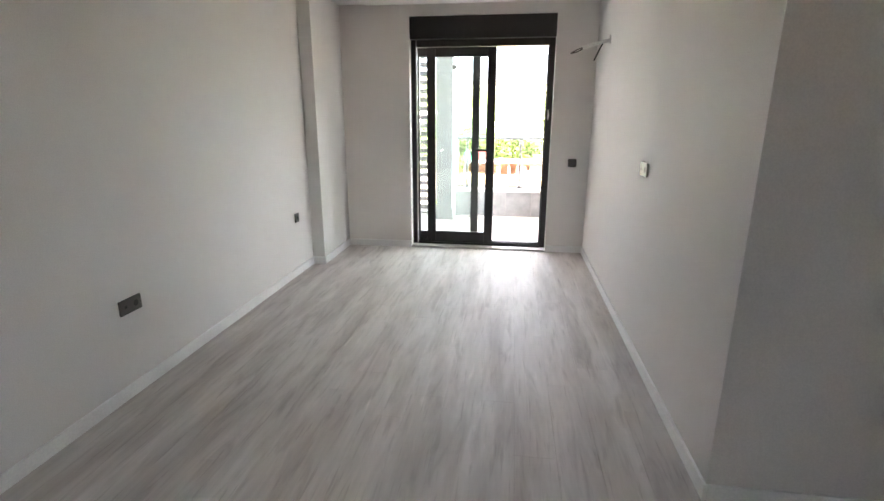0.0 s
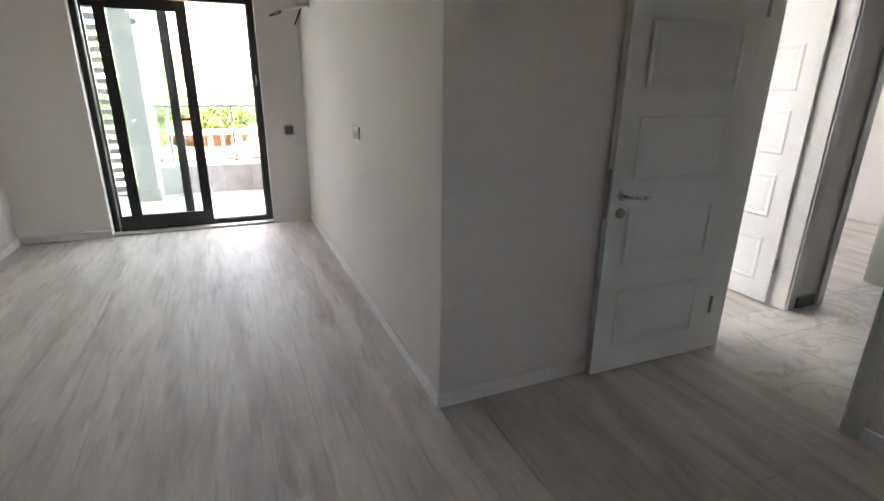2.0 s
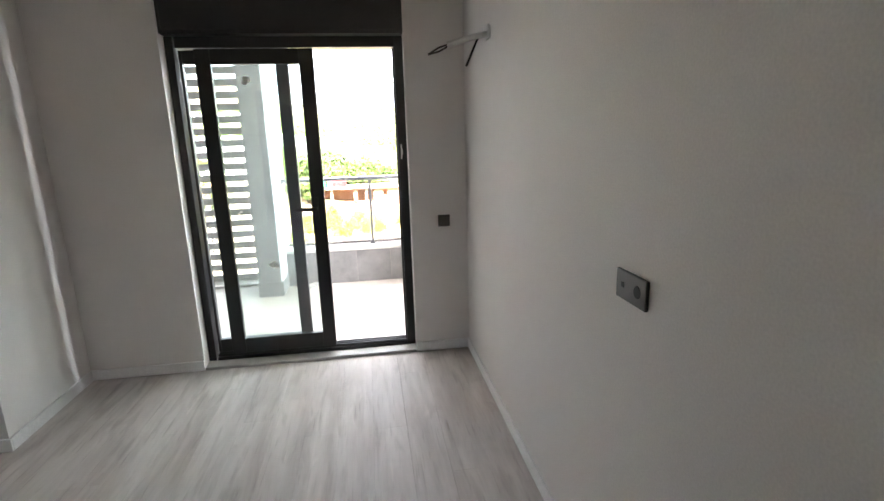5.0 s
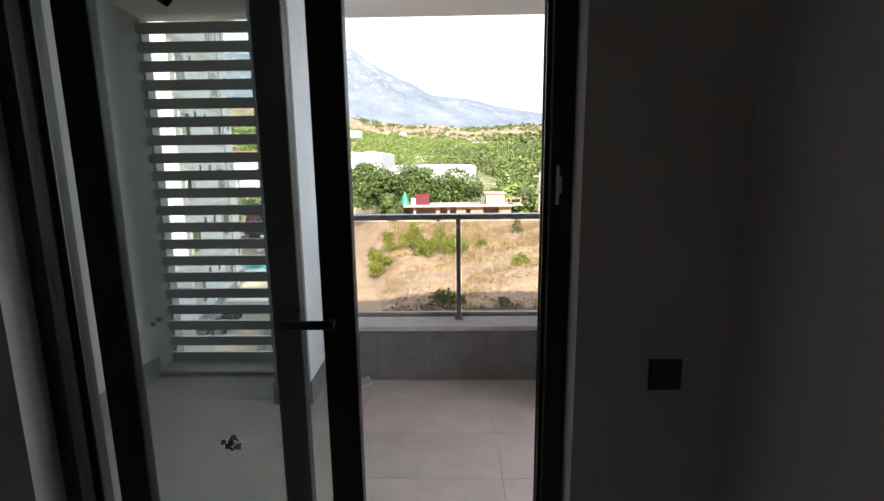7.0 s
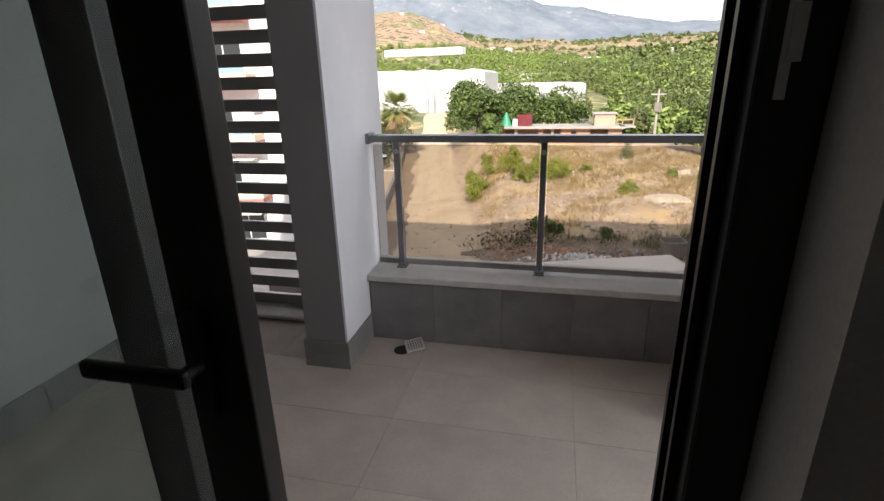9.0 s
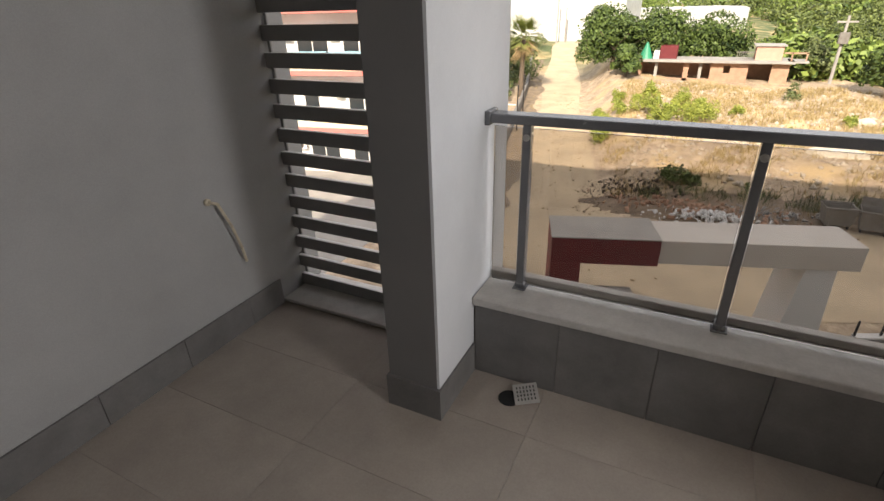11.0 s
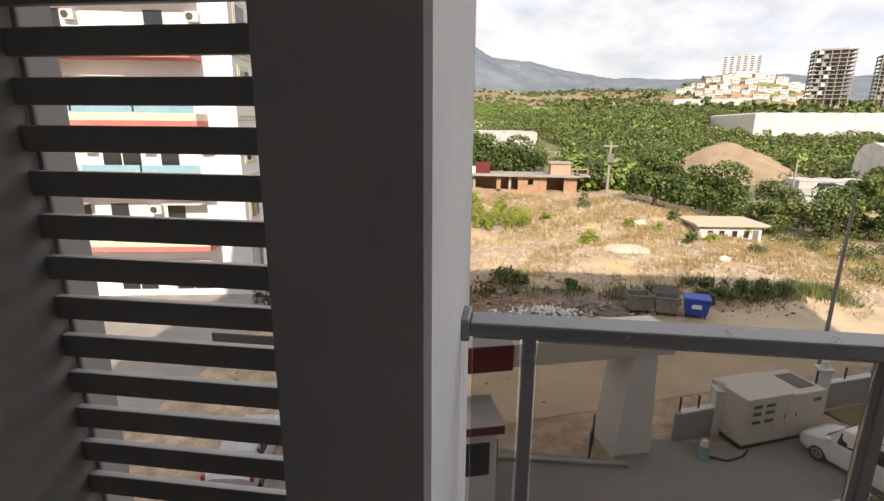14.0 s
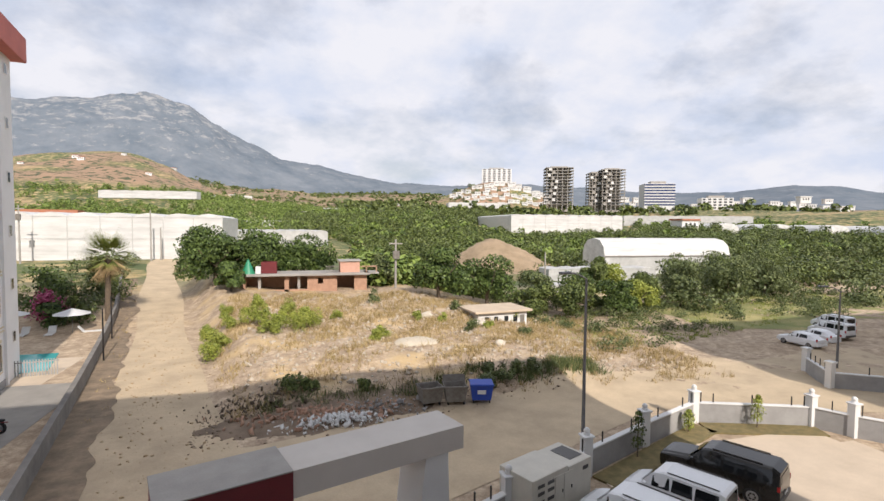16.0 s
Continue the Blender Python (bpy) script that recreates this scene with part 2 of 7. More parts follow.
M_STEEL = mat("brushed_steel", (0.48, 0.46, 0.43), (0.36, 0.34, 0.32), 0.32, 30, 0.03, 200, metal=0.9)
M_SILL = mat("sill_marble", (0.55, 0.53, 0.50), (0.42, 0.40, 0.38), 0.45, 9, 0.06, 90)
M_GLASS = pane_mat("clear_glass", (0.90, 0.94, 0.93))
M_RAILGLASS = glass_mat("smoked_glass", (0.60, 0.57, 0.54))
M_BALCPAINT = mat("grey_plaster", (0.425, 0.42, 0.415), (0.37, 0.365, 0.36), 0.9, 2.2, 0.10, 220)
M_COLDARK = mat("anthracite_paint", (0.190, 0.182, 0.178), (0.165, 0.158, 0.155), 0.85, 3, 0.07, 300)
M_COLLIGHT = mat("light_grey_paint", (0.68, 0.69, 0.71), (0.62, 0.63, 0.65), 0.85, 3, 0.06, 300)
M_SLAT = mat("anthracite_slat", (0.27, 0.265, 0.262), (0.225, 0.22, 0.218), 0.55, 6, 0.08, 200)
M_SLATTOP = mat("pale_slat_top", (0.66, 0.65, 0.63), (0.55, 0.54, 0.52), 0.5, 6, 0.05, 120)
M_BTILE = mat("taupe_porcelain", (0.44, 0.385, 0.335), (0.36, 0.31, 0.27), 0.5, 3.5, 0.05, 120, vary=0.04)
M_STILE = mat("grey_stone_tile", (0.20, 0.19, 0.185), (0.13, 0.125, 0.12), 0.55, 5, 0.08, 110, vary=0.06)
M_RAIL = mat("grey_painted_rail", (0.20, 0.20, 0.21), (0.17, 0.17, 0.18), 0.25, 12, 0.02, 200, metal=0.35, spec=0.6)
M_GROUT = mat("grout", (0.27, 0.24, 0.215), None, 0.9, 10, 0.1, 150)
M_CONDUIT = mat("cream_conduit", (0.70, 0.62, 0.48), (0.55, 0.46, 0.34), 0.6, 20, 0.1, 120)
M_WIRE = mat("dark_wire", (0.04, 0.025, 0.02), None, 0.5, 20, 0.05, 100)
M_FOAM = mat("white_residue", (0.85, 0.84, 0.80), None, 0.9, 40, 0.4, 200)


# ---- mesh helpers ----
def add_box(bm, lo, hi, bevel=0.0, segs=1, rot=None, at=None):
    """A box from corner lo to corner hi; rot, at: a turn about z and a shift."""
    c = [(lo[i] + hi[i]) / 2 for i in range(3)]
    s = [abs(hi[i] - lo[i]) for i in range(3)]
    m = Matrix.Translation(c) @ Matrix.Diagonal((*s, 1))
    if rot is not None:
        m = Matrix.Translation(at or (0, 0, 0)) @ Matrix.Rotation(rot, 4, "Z") @ m
    r = bmesh.ops.create_cube(bm, size=1, matrix=m)
    if bevel:
        es = list({e for v in r["verts"] for e in v.link_edges})
        bmesh.ops.bevel(bm, geom=es, offset=bevel, segments=segs, affect="EDGES", profile=0.5)


def add_cyl(bm, p, q, r1, r2=None, seg=12, caps=True):
    """A tapered cylinder from p to q."""
    p, q = Vector(p), Vector(q)
    d = q - p
    m = Matrix.Translation((p + q) / 2) @ d.to_track_quat("Z", "Y").to_matrix().to_4x4()
    bmesh.ops.create_cone(bm, cap_ends=caps, segments=seg, radius1=r1, radius2=r1 if r2 is None else r2, depth=d.length, matrix=m)


def add_tube(bm, pts, r, seg=8):
    for a, b in zip(pts, pts[1:]):
        add_cyl(bm, a, b, r, seg=seg)
    for a in pts[1:-1]:
        bmesh.ops.create_icosphere(bm, subdivisions=1, radius=r, matrix=Matrix.Translation(a))


def mesh_of(name, bm, material, smooth=False):
    me = bpy.data.meshes.new(name)
    bm.to_mesh(me)
    bm.free()
    for one in material if isinstance(material, (list, tuple)) else [material]:
        me.materials.append(one)
    if smooth:
        me.polygons.foreach_set("use_smooth", [True] * len(me.polygons))
    return me


def part(name, bm, material, parent, label="", smooth=False):
    ob = new(name, mesh_of(name, bm, material, smooth))
    ob.parent = parent
    return tagged(ob, label)


def thing(name, at, rz, label, category, group=""):
    ob = new(name)
    ob.matrix_basis = pose(*at, 0, 0, rz)
    ob.empty_display_size = 0.1
    return tagged(ob, label, category, group)


def solid(name, bm, material, label, category="", kind="", group="", smooth=False):
    return tagged(new(name, mesh_of(name, bm, material, smooth)), label, category, group, kind)


def boxes(name, material, label, cat, kind, *bs, bevel=0.0):
    bm = bmesh.new()
    for lo, hi in bs:
        add_box(bm, lo, hi, bevel)
    return solid(name, bm, material, label, cat, kind)


def boxpart(name, material, parent, lo, hi, bevel=0.0, label="", segs=1):
    bm = bmesh.new()
    add_box(bm, lo, hi, bevel, segs)
    return part(name, bm, material, parent, label)


# ---- large structure: the flat ----
CEIL = 2.62
XL, XR = -2.825, 0.0
YP = -3.76
WX = 1.635
WB = WX + 0.15
# the room's depth behind the eye is unseen, stretched to weaken bounce
REAR = -11.5
DX0, DX1, DTOP = -1.945, -0.41, 2.50
boxes("wall_north", M_PAINT, "warm white painted outer wall with door opening", "wall", "structure",
    ((-3.1, 0, -0.2), (DX0, 0.25, 2.75)), ((DX1, 0, -0.2), (0.85, 0.25, 2.75)), ((DX0, 0, DTOP), (DX1, 0.25, 2.75)),
    ((0.85, 0, -0.2), (2.15, 0.25, 0.9)), ((0.85, 0, 2.1), (2.15, 0.25, 2.75)), ((2.15, 0, -0.2), (3.75, 0.25, 2.75)),
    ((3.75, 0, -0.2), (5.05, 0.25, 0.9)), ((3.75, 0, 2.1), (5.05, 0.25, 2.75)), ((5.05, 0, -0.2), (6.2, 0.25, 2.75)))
boxes("wall_west", M_PAINT, "warm white painted side wall", "wall", "structure", ((-3.1, -6.85, -0.2), (XL, 0, 2.75)))
boxes("wall_pier", M_PAINT, "painted wall pier beside the balcony door", "wall", "structure", ((XL, -0.82, -0.02), (-2.70, 0, 2.70)))
boxes("wall_east", M_PAINT, "warm white painted partition wall", "wall", "structure",
      ((0, -3.64, -0.02), (0.12, 0, 2.70)), ((0, YP, -0.02), (WX, -3.64, 2.70)))
boxes("wall_door", M_PAINT, "painted wall with open inner doorway", "wall", "structure",
      ((WX, -3.80, -0.02), (WB, -3.64, 2.70)), ((WX, -6.7, -0.02), (WB, -4.634, 2.70)), ((WX, -4.634, 2.08), (WB, -3.80, 2.70)))
boxes("wall_hall", M_PAINT, "painted hall wall with two doorways", "wall", "structure",
      ((WB, -3.66, -0.02), (1.90, -3.54, 2.70)), ((2.69, -3.66, -0.02), (3.05, -3.54, 2.70)), ((3.87, -3.66, -0.02), (6.2, -3.54, 2.70)),
      ((1.90, -3.66, 2.06), (2.69, -3.54, 2.70)), ((3.05, -3.66, 2.06), (3.87, -3.54, 2.70)))
boxes("wall_rooms", M_PAINT, "painted wall between the other rooms", "wall", "structure", ((2.83, -3.54, -0.02), (2.95, 0, 2.70)), ((6.05, -5.1, -0.02), (6.2, -3.66, 2.70)), ((6.05, -3.54, -0.02), (6.2, 0, 2.70)))
# unseen walls: dark to cut bounce light, rear window added to light the room
boxes("wall_south", M_REARDARK, "unseen rear wall, dark taupe to cut bounce, with an added window opening", "wall", "structure", ((-3.1, REAR - 0.15, -0.02), (WB, REAR, 1.30)), ((-3.1, REAR - 0.15, 2.25), (WB, REAR, 2.70)), ((-3.1, REAR - 0.15, 1.30), (-0.8, REAR, 2.25)), ((-0.3, REAR - 0.15, 1.30), (WB, REAR, 2.25)), ((-3.1, REAR, -0.2), (XL, -6.85, 2.75)), ((WX, REAR, -0.02), (WB, -6.7, 2.70)), ((WB, -5.2, -0.02), (6.2, -5.1, 2.70)))
boxes("ceiling", M_CEIL, "plain white ceiling", "ceiling", "structure", ((-3.1, REAR - 0.15, CEIL), (6.2, 0.0, 2.72)))
boxes("ceiling_panel", M_CEIL, "white dropped plasterboard ceiling panel", "ceiling", "structure", ((-2.36, -3.7, 2.575), (-0.003, -0.17, CEIL + 0.004)))
subfloor = boxes("floor", M_GROUT, "screed under the floor boards", "floor", "structure", ((-3.1, REAR - 0.15, -0.22), (6.2, 0.25, -0.012)))

# skirting boards
def skirting(name, lo, hi):
    bm = bmesh.new()
    add_box(bm, lo, hi, 0.004, 2)
    return solid(name, bm, M_SKIRT, "white painted skirting board", "baseboard", "structure")
skirting("baseboard_west", (XL, -6.7, 0), (XL + 0.014, -0.834, 0.075))
skirting("baseboard_pier_south", (XL, -0.834, 0), (-2.686, -0.82, 0.075))
skirting("baseboard_pier_east", (-2.70, -0.82, 0), (-2.686, -0.014, 0.075))
skirting("baseboard_north_west", (-2.70, -0.014, 0), (DX0, 0, 0.075))
skirting("baseboard_north_east", (DX1, -0.014, 0), (0, 0, 0.075))
skirting("baseboard_east", (-0.014, YP - 0.014, 0), (0, -0.014, 0.075))
skirting("baseboard_partition", (0, YP - 0.014, 0), (WX - 0.06, YP, 0.075))
skirting("baseboard_door_wall", (WX - 0.014, -6.7, 0), (WX, -4.692, 0.075))
for nm, x0, x1 in (("baseboard_hall_a", 2.77, 2.97), ("baseboard_hall_b", 3.95, 6.0)):
    bm = bmesh.new()
    add_box(bm, (x0, -3.675, 0), (x1, -3.66, 0.085), 0.003, 1)
    solid(nm, bm, M_DARKPLATE, "dark grey tile skirting in the hall", "baseboard", "structure")

# marble threshold of the balcony door
bm = bmesh.new(); add_box(bm, (DX0 + 0.002, -0.012, -0.01), (DX1 - 0.002, 0.10, 0.022), 0.004, 2)
solid("threshold", bm, M_SILL, "pale marble threshold under the sliding door", "threshold", "structure")


# ---- balcony sliding door ----
def sliding_door():
    d = thing("sliding_door", ((DX0 + DX1) / 2, 0.10, 0.0), 0, "black aluminium sliding balcony door, slid half open", "sliding door")
    cx = (DX0 + DX1) / 2
    def L(x): return x - cx
    f, fl = 0.06, 0.05
    bm = bmesh.new()
    add_box(bm, (L(DX0), 0, 0.022), (L(DX0) + fl, 0.115, 2.275), 0.003)
    add_box(bm, (L(DX1) - f, 0, 0.022), (L(DX1), 0.115, 2.275), 0.003)
    add_box(bm, (L(DX0) + f, 0, 2.205), (L(DX1) - f, 0.115, 2.275), 0.003)
    add_box(bm, (L(DX0) + f, 0, 0.018), (L(DX1) - f, 0.115, 0.045), 0.002)
    for y in (0.018, 0.052, 0.088):
        add_box(bm, (L(DX0) + f, y, 0.045), (L(DX1) - f, y + 0.006, 0.062), 0)
    add_box(bm, (L(DX1) - f - 0.012, 0.03, 0.05), (L(DX1) - f, 0.04, 2.2), 0)
    add_box(bm, (L(DX1) - f - 0.012, 0.07, 0.05), (L(DX1) - f, 0.08, 2.2), 0)
    part("outer_frame", bm, M_BLACK, d)
    def sash(name, x0, x1, y0, y1, w, top, wl=0):
        bm = bmesh.new()
        wl = wl or w
        add_box(bm, (L(x0), y0, 0.064), (L(x0) + wl, y1, top), 0.004, 2)
        add_box(bm, (L(x1) - w, y0, 0.064), (L(x1), y1, top), 0.004, 2)
        add_box(bm, (L(x0) + wl, y0 + 0.003, top - w), (L(x1) - w, y1 - 0.003, top), 0.003)
        add_box(bm, (L(x0) + wl, y0 + 0.003, 0.064), (L(x1) - w, y1 - 0.003, 0.064 + w * 1.15), 0.003)
        s = part(name, bm, M_BLACK, d)
        g = boxpart("pane", M_GLASS, s, (L(x0) + wl - 0.005, (y0 + y1) / 2 - 0.004, 0.064 + w), (L(x1) - w + 0.005, (y0 + y1) / 2 + 0.004, top - w + 0.005))
        g.visible_shadow = False
        return s
    sl = sash("sliding_sash", -1.775, -1.015, 0.004, 0.048, 0.096, 2.20)
    sash("fixed_sash", -1.888, -1.19, 0.056, 0.10, 0.085, 2.20, 0.02)
    # lever handle
    bm = bmesh.new()
    add_box(bm, (L(-1.090), -0.010, 1.04), (L(-1.062), 0.004, 1.20), 0.003, 2)
    add_cyl(bm, (L(-1.076), -0.01, 1.12), (L(-1.076), -0.045, 1.12), 0.010, seg=12)
    add_box(bm, (L(-1.225), -0.052, 1.107), (L(-1.064), -0.036, 1.133), 0.006, 2)
    part("lever_handle", bm, M_BLACK, sl)
    # strike plate on the jamb
    bm = bmesh.new()
    add_box(bm, (L(DX1) - f + 0.020, -0.0035, 1.475), (L(DX1) - f + 0.031, -0.001, 1.52), 0.0005)
    add_box(bm, (L(DX1) - f + 0.016, -0.001, 1.445), (L(DX1) - f + 0.025, 0.002, 1.55), 0.0005)
    part("strike_plate", bm, M_ZINC, d, "bright steel strike plate")
    bm = bmesh.new()
    add_box(bm, (L(DX0), -0.075, 2.277), (L(DX1), 0.115, DTOP - 0.002), 0.004, 2)
    add_box(bm, (L(DX0) + 0.02, -0.078, 2.30), (L(DX1) - 0.02, -0.074, 2.48), 0.002)
    part("shutter_box", bm, M_BLACK, d, "black roller shutter box")
    return d
sliding_door()


def residue(x, z, y, n, seed):
    """Torn remains of an adhesive label on the glass."""
    rnd = random.Random(seed)
    bm = bmesh.new()
    for i in range(n):
        a, r = rnd.uniform(0, 6.28), rnd.uniform(0, 0.030)
        px, pz = x + r * math.cos(a), z + 0.9 * r * math.sin(a)
        s = rnd.uniform(0.002, 0.009)
        add_box(bm, (px - s, y, pz - s * rnd.uniform(.3, 1)), (px + s, y + 0.0012, pz + s * rnd.uniform(.3, 1)), rot=0)
    solid("label_residue", bm, M_FOAM, "torn white label residue on the door glass", "label")
residue(-1.47, 2.00, 0.1205, 46, 1)
residue(-1.42, 0.72, 0.1205, 40, 2)
residue(-1.60, 1.12, 0.1205, 6, 5)


# ---- inner doors ----
def panel_door(name, w, h, label):
    """A moulded four-panel leaf: hinge edge at x = 0, front face towards -y."""
    d = thing(name, (0, 0, 0), 0, label, "door")
    t = 0.042
    bm = bmesh.new()
    add_box(bm, (0.0, 0, 0.012), (w, t, h), 0.003, 2)
    leaf = part("leaf", bm, M_DOOR, d)
    zs = [(0.155, 0.48), (0.62, 0.925), (1.055, 1.35), (1.465, 1.755)]
    for z0, z1 in zs:
        for sgn, y in ((-1, 0.0), (1, t)):
            bm = bmesh.new()
            x0, x1 = 0.115, w - 0.115
            rings = [(0.0, 0.0), (0.006, 0.0032), (0.014, 0.0042), (0.022, 0.0032), (0.034, 0.0006), (0.060, 0.0022)]
            loops = []
            for ins, dep in rings:
                yy = y + sgn * dep
                loops.append([bm.verts.new(c) for c in ((x0 + ins, yy, z0 + ins), (x1 - ins, yy, z0 + ins), (x1 - ins, yy, z1 - ins), (x0 + ins, yy, z1 - ins))])
            for a, b in zip(loops, loops[1:]):
                for i in range(4):
                    bm.faces.new((a[i], a[(i + 1) % 4], b[(i + 1) % 4], b[i]))
            bm.faces.new(loops[-1])
            bmesh.ops.recalc_face_normals(bm, faces=bm.faces)
            part("panel_moulding", bm, M_DOOR, leaf)
    for y, s in ((0, -1), (t, 1)):
        bm = bmesh.new()
        add_cyl(bm, (w - 0.065, y, 0.985), (w - 0.065, y + s * 0.010, 0.985), 0.026, seg=24)
        add_cyl(bm, (w - 0.065, y + s * .01, 0.985), (w - 0.065, y + s * 0.048, 0.985), 0.010, seg=12)
        add_tube(bm, [(w - 0.065, y + s * 0.046, 0.985), (w - 0.10, y + s * 0.05, 0.981), (w - 0.15, y + s * 0.05, 0.974), (w - 0.19, y + s * 0.048, 0.977)], 0.009, 10)
        part("lever_handle", bm, M_STEEL, leaf, "brushed steel lever on a round rose", True)
        bm = bmesh.new()
        add_cyl(bm, (w - 0.065, y, 0.897), (w - 0.065, y + s * 0.010, 0.897), 0.026, seg=24)
        add_box(bm, (w - 0.069, y + s * 0.010, 0.880), (w - 0.061, y + s * 0.014, 0.907), 0.001)
        part("keyhole_rose", bm, M_STEEL, leaf, "round steel keyhole rose")
    bm = bmesh.new()
    add_box(bm, (w - 0.001, 0.010, 0.87), (w + 0.003, 0.032, 1.11), 0.001)
    part("lock_plate", bm, M_STEEL, leaf, "steel lock plate on the edge")
    for z in (0.25, 1.80):
        bm = bmesh.new()
        add_cyl(bm, (-0.006, t + 0.004, z), (-0.006, t + 0.004, z + 0.10), 0.008, seg=10)
        add_box(bm, (-0.004, t - 0.03, z + 0.005), (0.002, t, z + 0.095), 0.001)
        part("hinge", bm, M_STEEL, d, "steel butt hinge")
    return d


d1 = panel_door("door_1", 0.80, 2.06, "white four-panel door open flat beside the partition wall")
d1.matrix_basis = pose(WX + 0.008, -3.803, 0, 0, 0, 178.6)
d2 = copy_thing(d1, pose(2.672, -3.545, 0, 0, 0, 91))
d2.name = "door_2"
tagged(d2, "white four-panel door standing open in the hall doorway")
for d in (d1, d2):
    tagged(d, kind="structure")


def door_lining(name, axis, a0, a1, b0, b1, h, label):
    """Lining and architraves of a doorway: along axis from a0 to a1, through the wall from b0 to b1."""
    def bx(bm, p0, p1, q0, q1, z0, z1):
        if axis == "x":
            add_box(bm, (p0, q0, z0), (p1, q1, z1), 0.003)
        else:
            add_box(bm, (q0, p0, z0), (q1, p1, z1), 0.003)
    bm = bmesh.new()
    j = 0.03
    for p in (a0, a1 - j):
        bx(bm, p, p + j, b0 - 0.006, b1 + 0.006, 0, h)
    bx(bm, a0 + j, a1 - j, b0 - 0.006, b1 + 0.006, h - j, h)
    for q0, q1 in ((b0 - 0.02, b0 - 0.006), (b1 + 0.006, b1 + 0.02)):
        bx(bm, a0 - 0.055, a0 + 0.018, q0, q1, 0, h + 0.055)
        bx(bm, a1 - 0.018, a1 + 0.055, q0, q1, 0, h + 0.055)
        bx(bm, a0 + 0.018, a1 - 0.018, q0, q1, h - 0.018, h + 0.055)
    return solid(name, bm, M_TRIM, label, "door frame", "structure")
door_lining("door_frame_1", "y", -4.634, -3.80, WX, WB, 2.08, "white door lining and architrave of the inner doorway")
door_lining("door_frame_2", "x", 1.90, 2.69, -3.66, -3.54, 2.06, "white door lining with steel hinges in the hall")
door_lining("door_frame_3", "x", 3.05, 3.87, -3.66, -3.54, 2.06, "white door lining of an open doorway in the hall")
bm = bmesh.new()
add_box(bm, (3.838, -3.60, 0.95), (3.842, -3.575, 1.12), 0.001)
solid("strike_plate", bm, M_STEEL, "steel strike plate in the white door lining", "strike plate")


# ---- sockets ----
def outlet(name, at, rz, w, h, holes, label, cat="socket"):
    """A wall plate that faces -y before its turn, with round wells or a key."""
    o = thing(name, at, rz, label, cat)
    bm = bmesh.new(); add_box(bm, (-w / 2, -0.011, -h / 2), (w / 2, 0, h / 2), 0.003, 2)
    p = part("plate", bm, M_DARKPLATE, o)
    for k, x in holes:
        bm = bmesh.new()
        if k == "well":
            bmesh.ops.create_circle(bm, segments=24, radius=0.020, matrix=pose(x, -0.0125, 0, 90))
            bmesh.ops.create_cone(bm, segments=24, radius1=0.020, radius2=0.016, depth=0.004, cap_ends=True, matrix=pose(x, -0.0105, 0, 90))
            part("socket_well", bm, M_RUBBER, p, "round dark socket well")
        elif k == "data":
            add_box(bm, (x - 0.008, -0.0128, -0.006), (x + 0.008, -0.0112, 0.008), 0.0005)
            part("data_port", bm, M_RUBBER, p, "small dark port")
        else:
            add_box(bm, (x - 0.021, -0.014, -0.024), (x + 0.021, -0.0112, 0.024), 0.002, 2)
            part("switch_key", bm, M_DARKPLATE, p)
    return o
outlet("socket", (0, -2.33, 1.17), -90, 0.155, 0.083, [("data", -0.038), ("well", 0.036)], "dark grey double wall socket at table height")
outlet("light_switch", (-0.172, 0, 1.0), 0, 0.085, 0.085, [("key", 0)], "dark grey square wall switch beside the balcony door", "switch")
outlet("socket", (XL, -3.31, 0.50), 90, 0.155, 0.083, [("data", -0.038), ("well", 0.036)], "dark grey double wall socket low on the wall")
outlet("socket", (XL, -1.16, 0.55), 90, 0.083, 0.083, [("well", 0)], "dark grey single wall socket low on the wall")
outlet("socket", (WX, -4.825, 0.385), -90, 0.083, 0.083, [("well", 0)], "dark grey single wall socket beside the inner doorway")

# split air conditioner stub in the partition
def pipe_stub():
    o = thing("pipe_stub", (0, -0.72, 2.13), 0, "white wrapped pipe and cable stub sticking out of the wall", "pipe")
    bm = bmesh.new()
    add_tube(bm, [(0, 0, 0), (-0.10, -0.005, -0.022), (-0.235, -0.01, -0.06)], 0.016, 10)
    part("conduit", bm, M_FOAM, o, "white plastic sleeve")
    bm = bmesh.new()
    for i in range(5):
        a = i * 1.3
        add_box(bm, (-0.012, -0.03 + 0.012 * math.cos(a), -0.03), (-0.001, 0.03 + 0.01 * math.sin(a), 0.045 - 0.006 * i), 0.002)
    part("wall_patch", bm, M_FOAM, o, "rough white filler round the hole")
    for k, (dy, dz) in enumerate(((0.0, -0.05), (0.012, -0.06))):
        bm = bmesh.new()
        add_tube(bm, [(-0.22, -0.01 + dy * .3, -0.055 - .008 * k), (-0.28, -0.02 + dy, -0.075 - 0.018 * k), (-0.338, -0.02 + dy * .5, -0.108)], 0.005, 8)
        part("wire", bm, M_WIRE, o, "dark bare wire end")
    bm = bmesh.new()
    add_tube(bm, [(-0.06, 0, -0.02), (-0.095, -0.01, -0.09), (-0.13, -0.01, -0.168)], 0.006, 8)
    part("wire", bm, M_RUBBER, o, "black cable end")
pipe_stub()


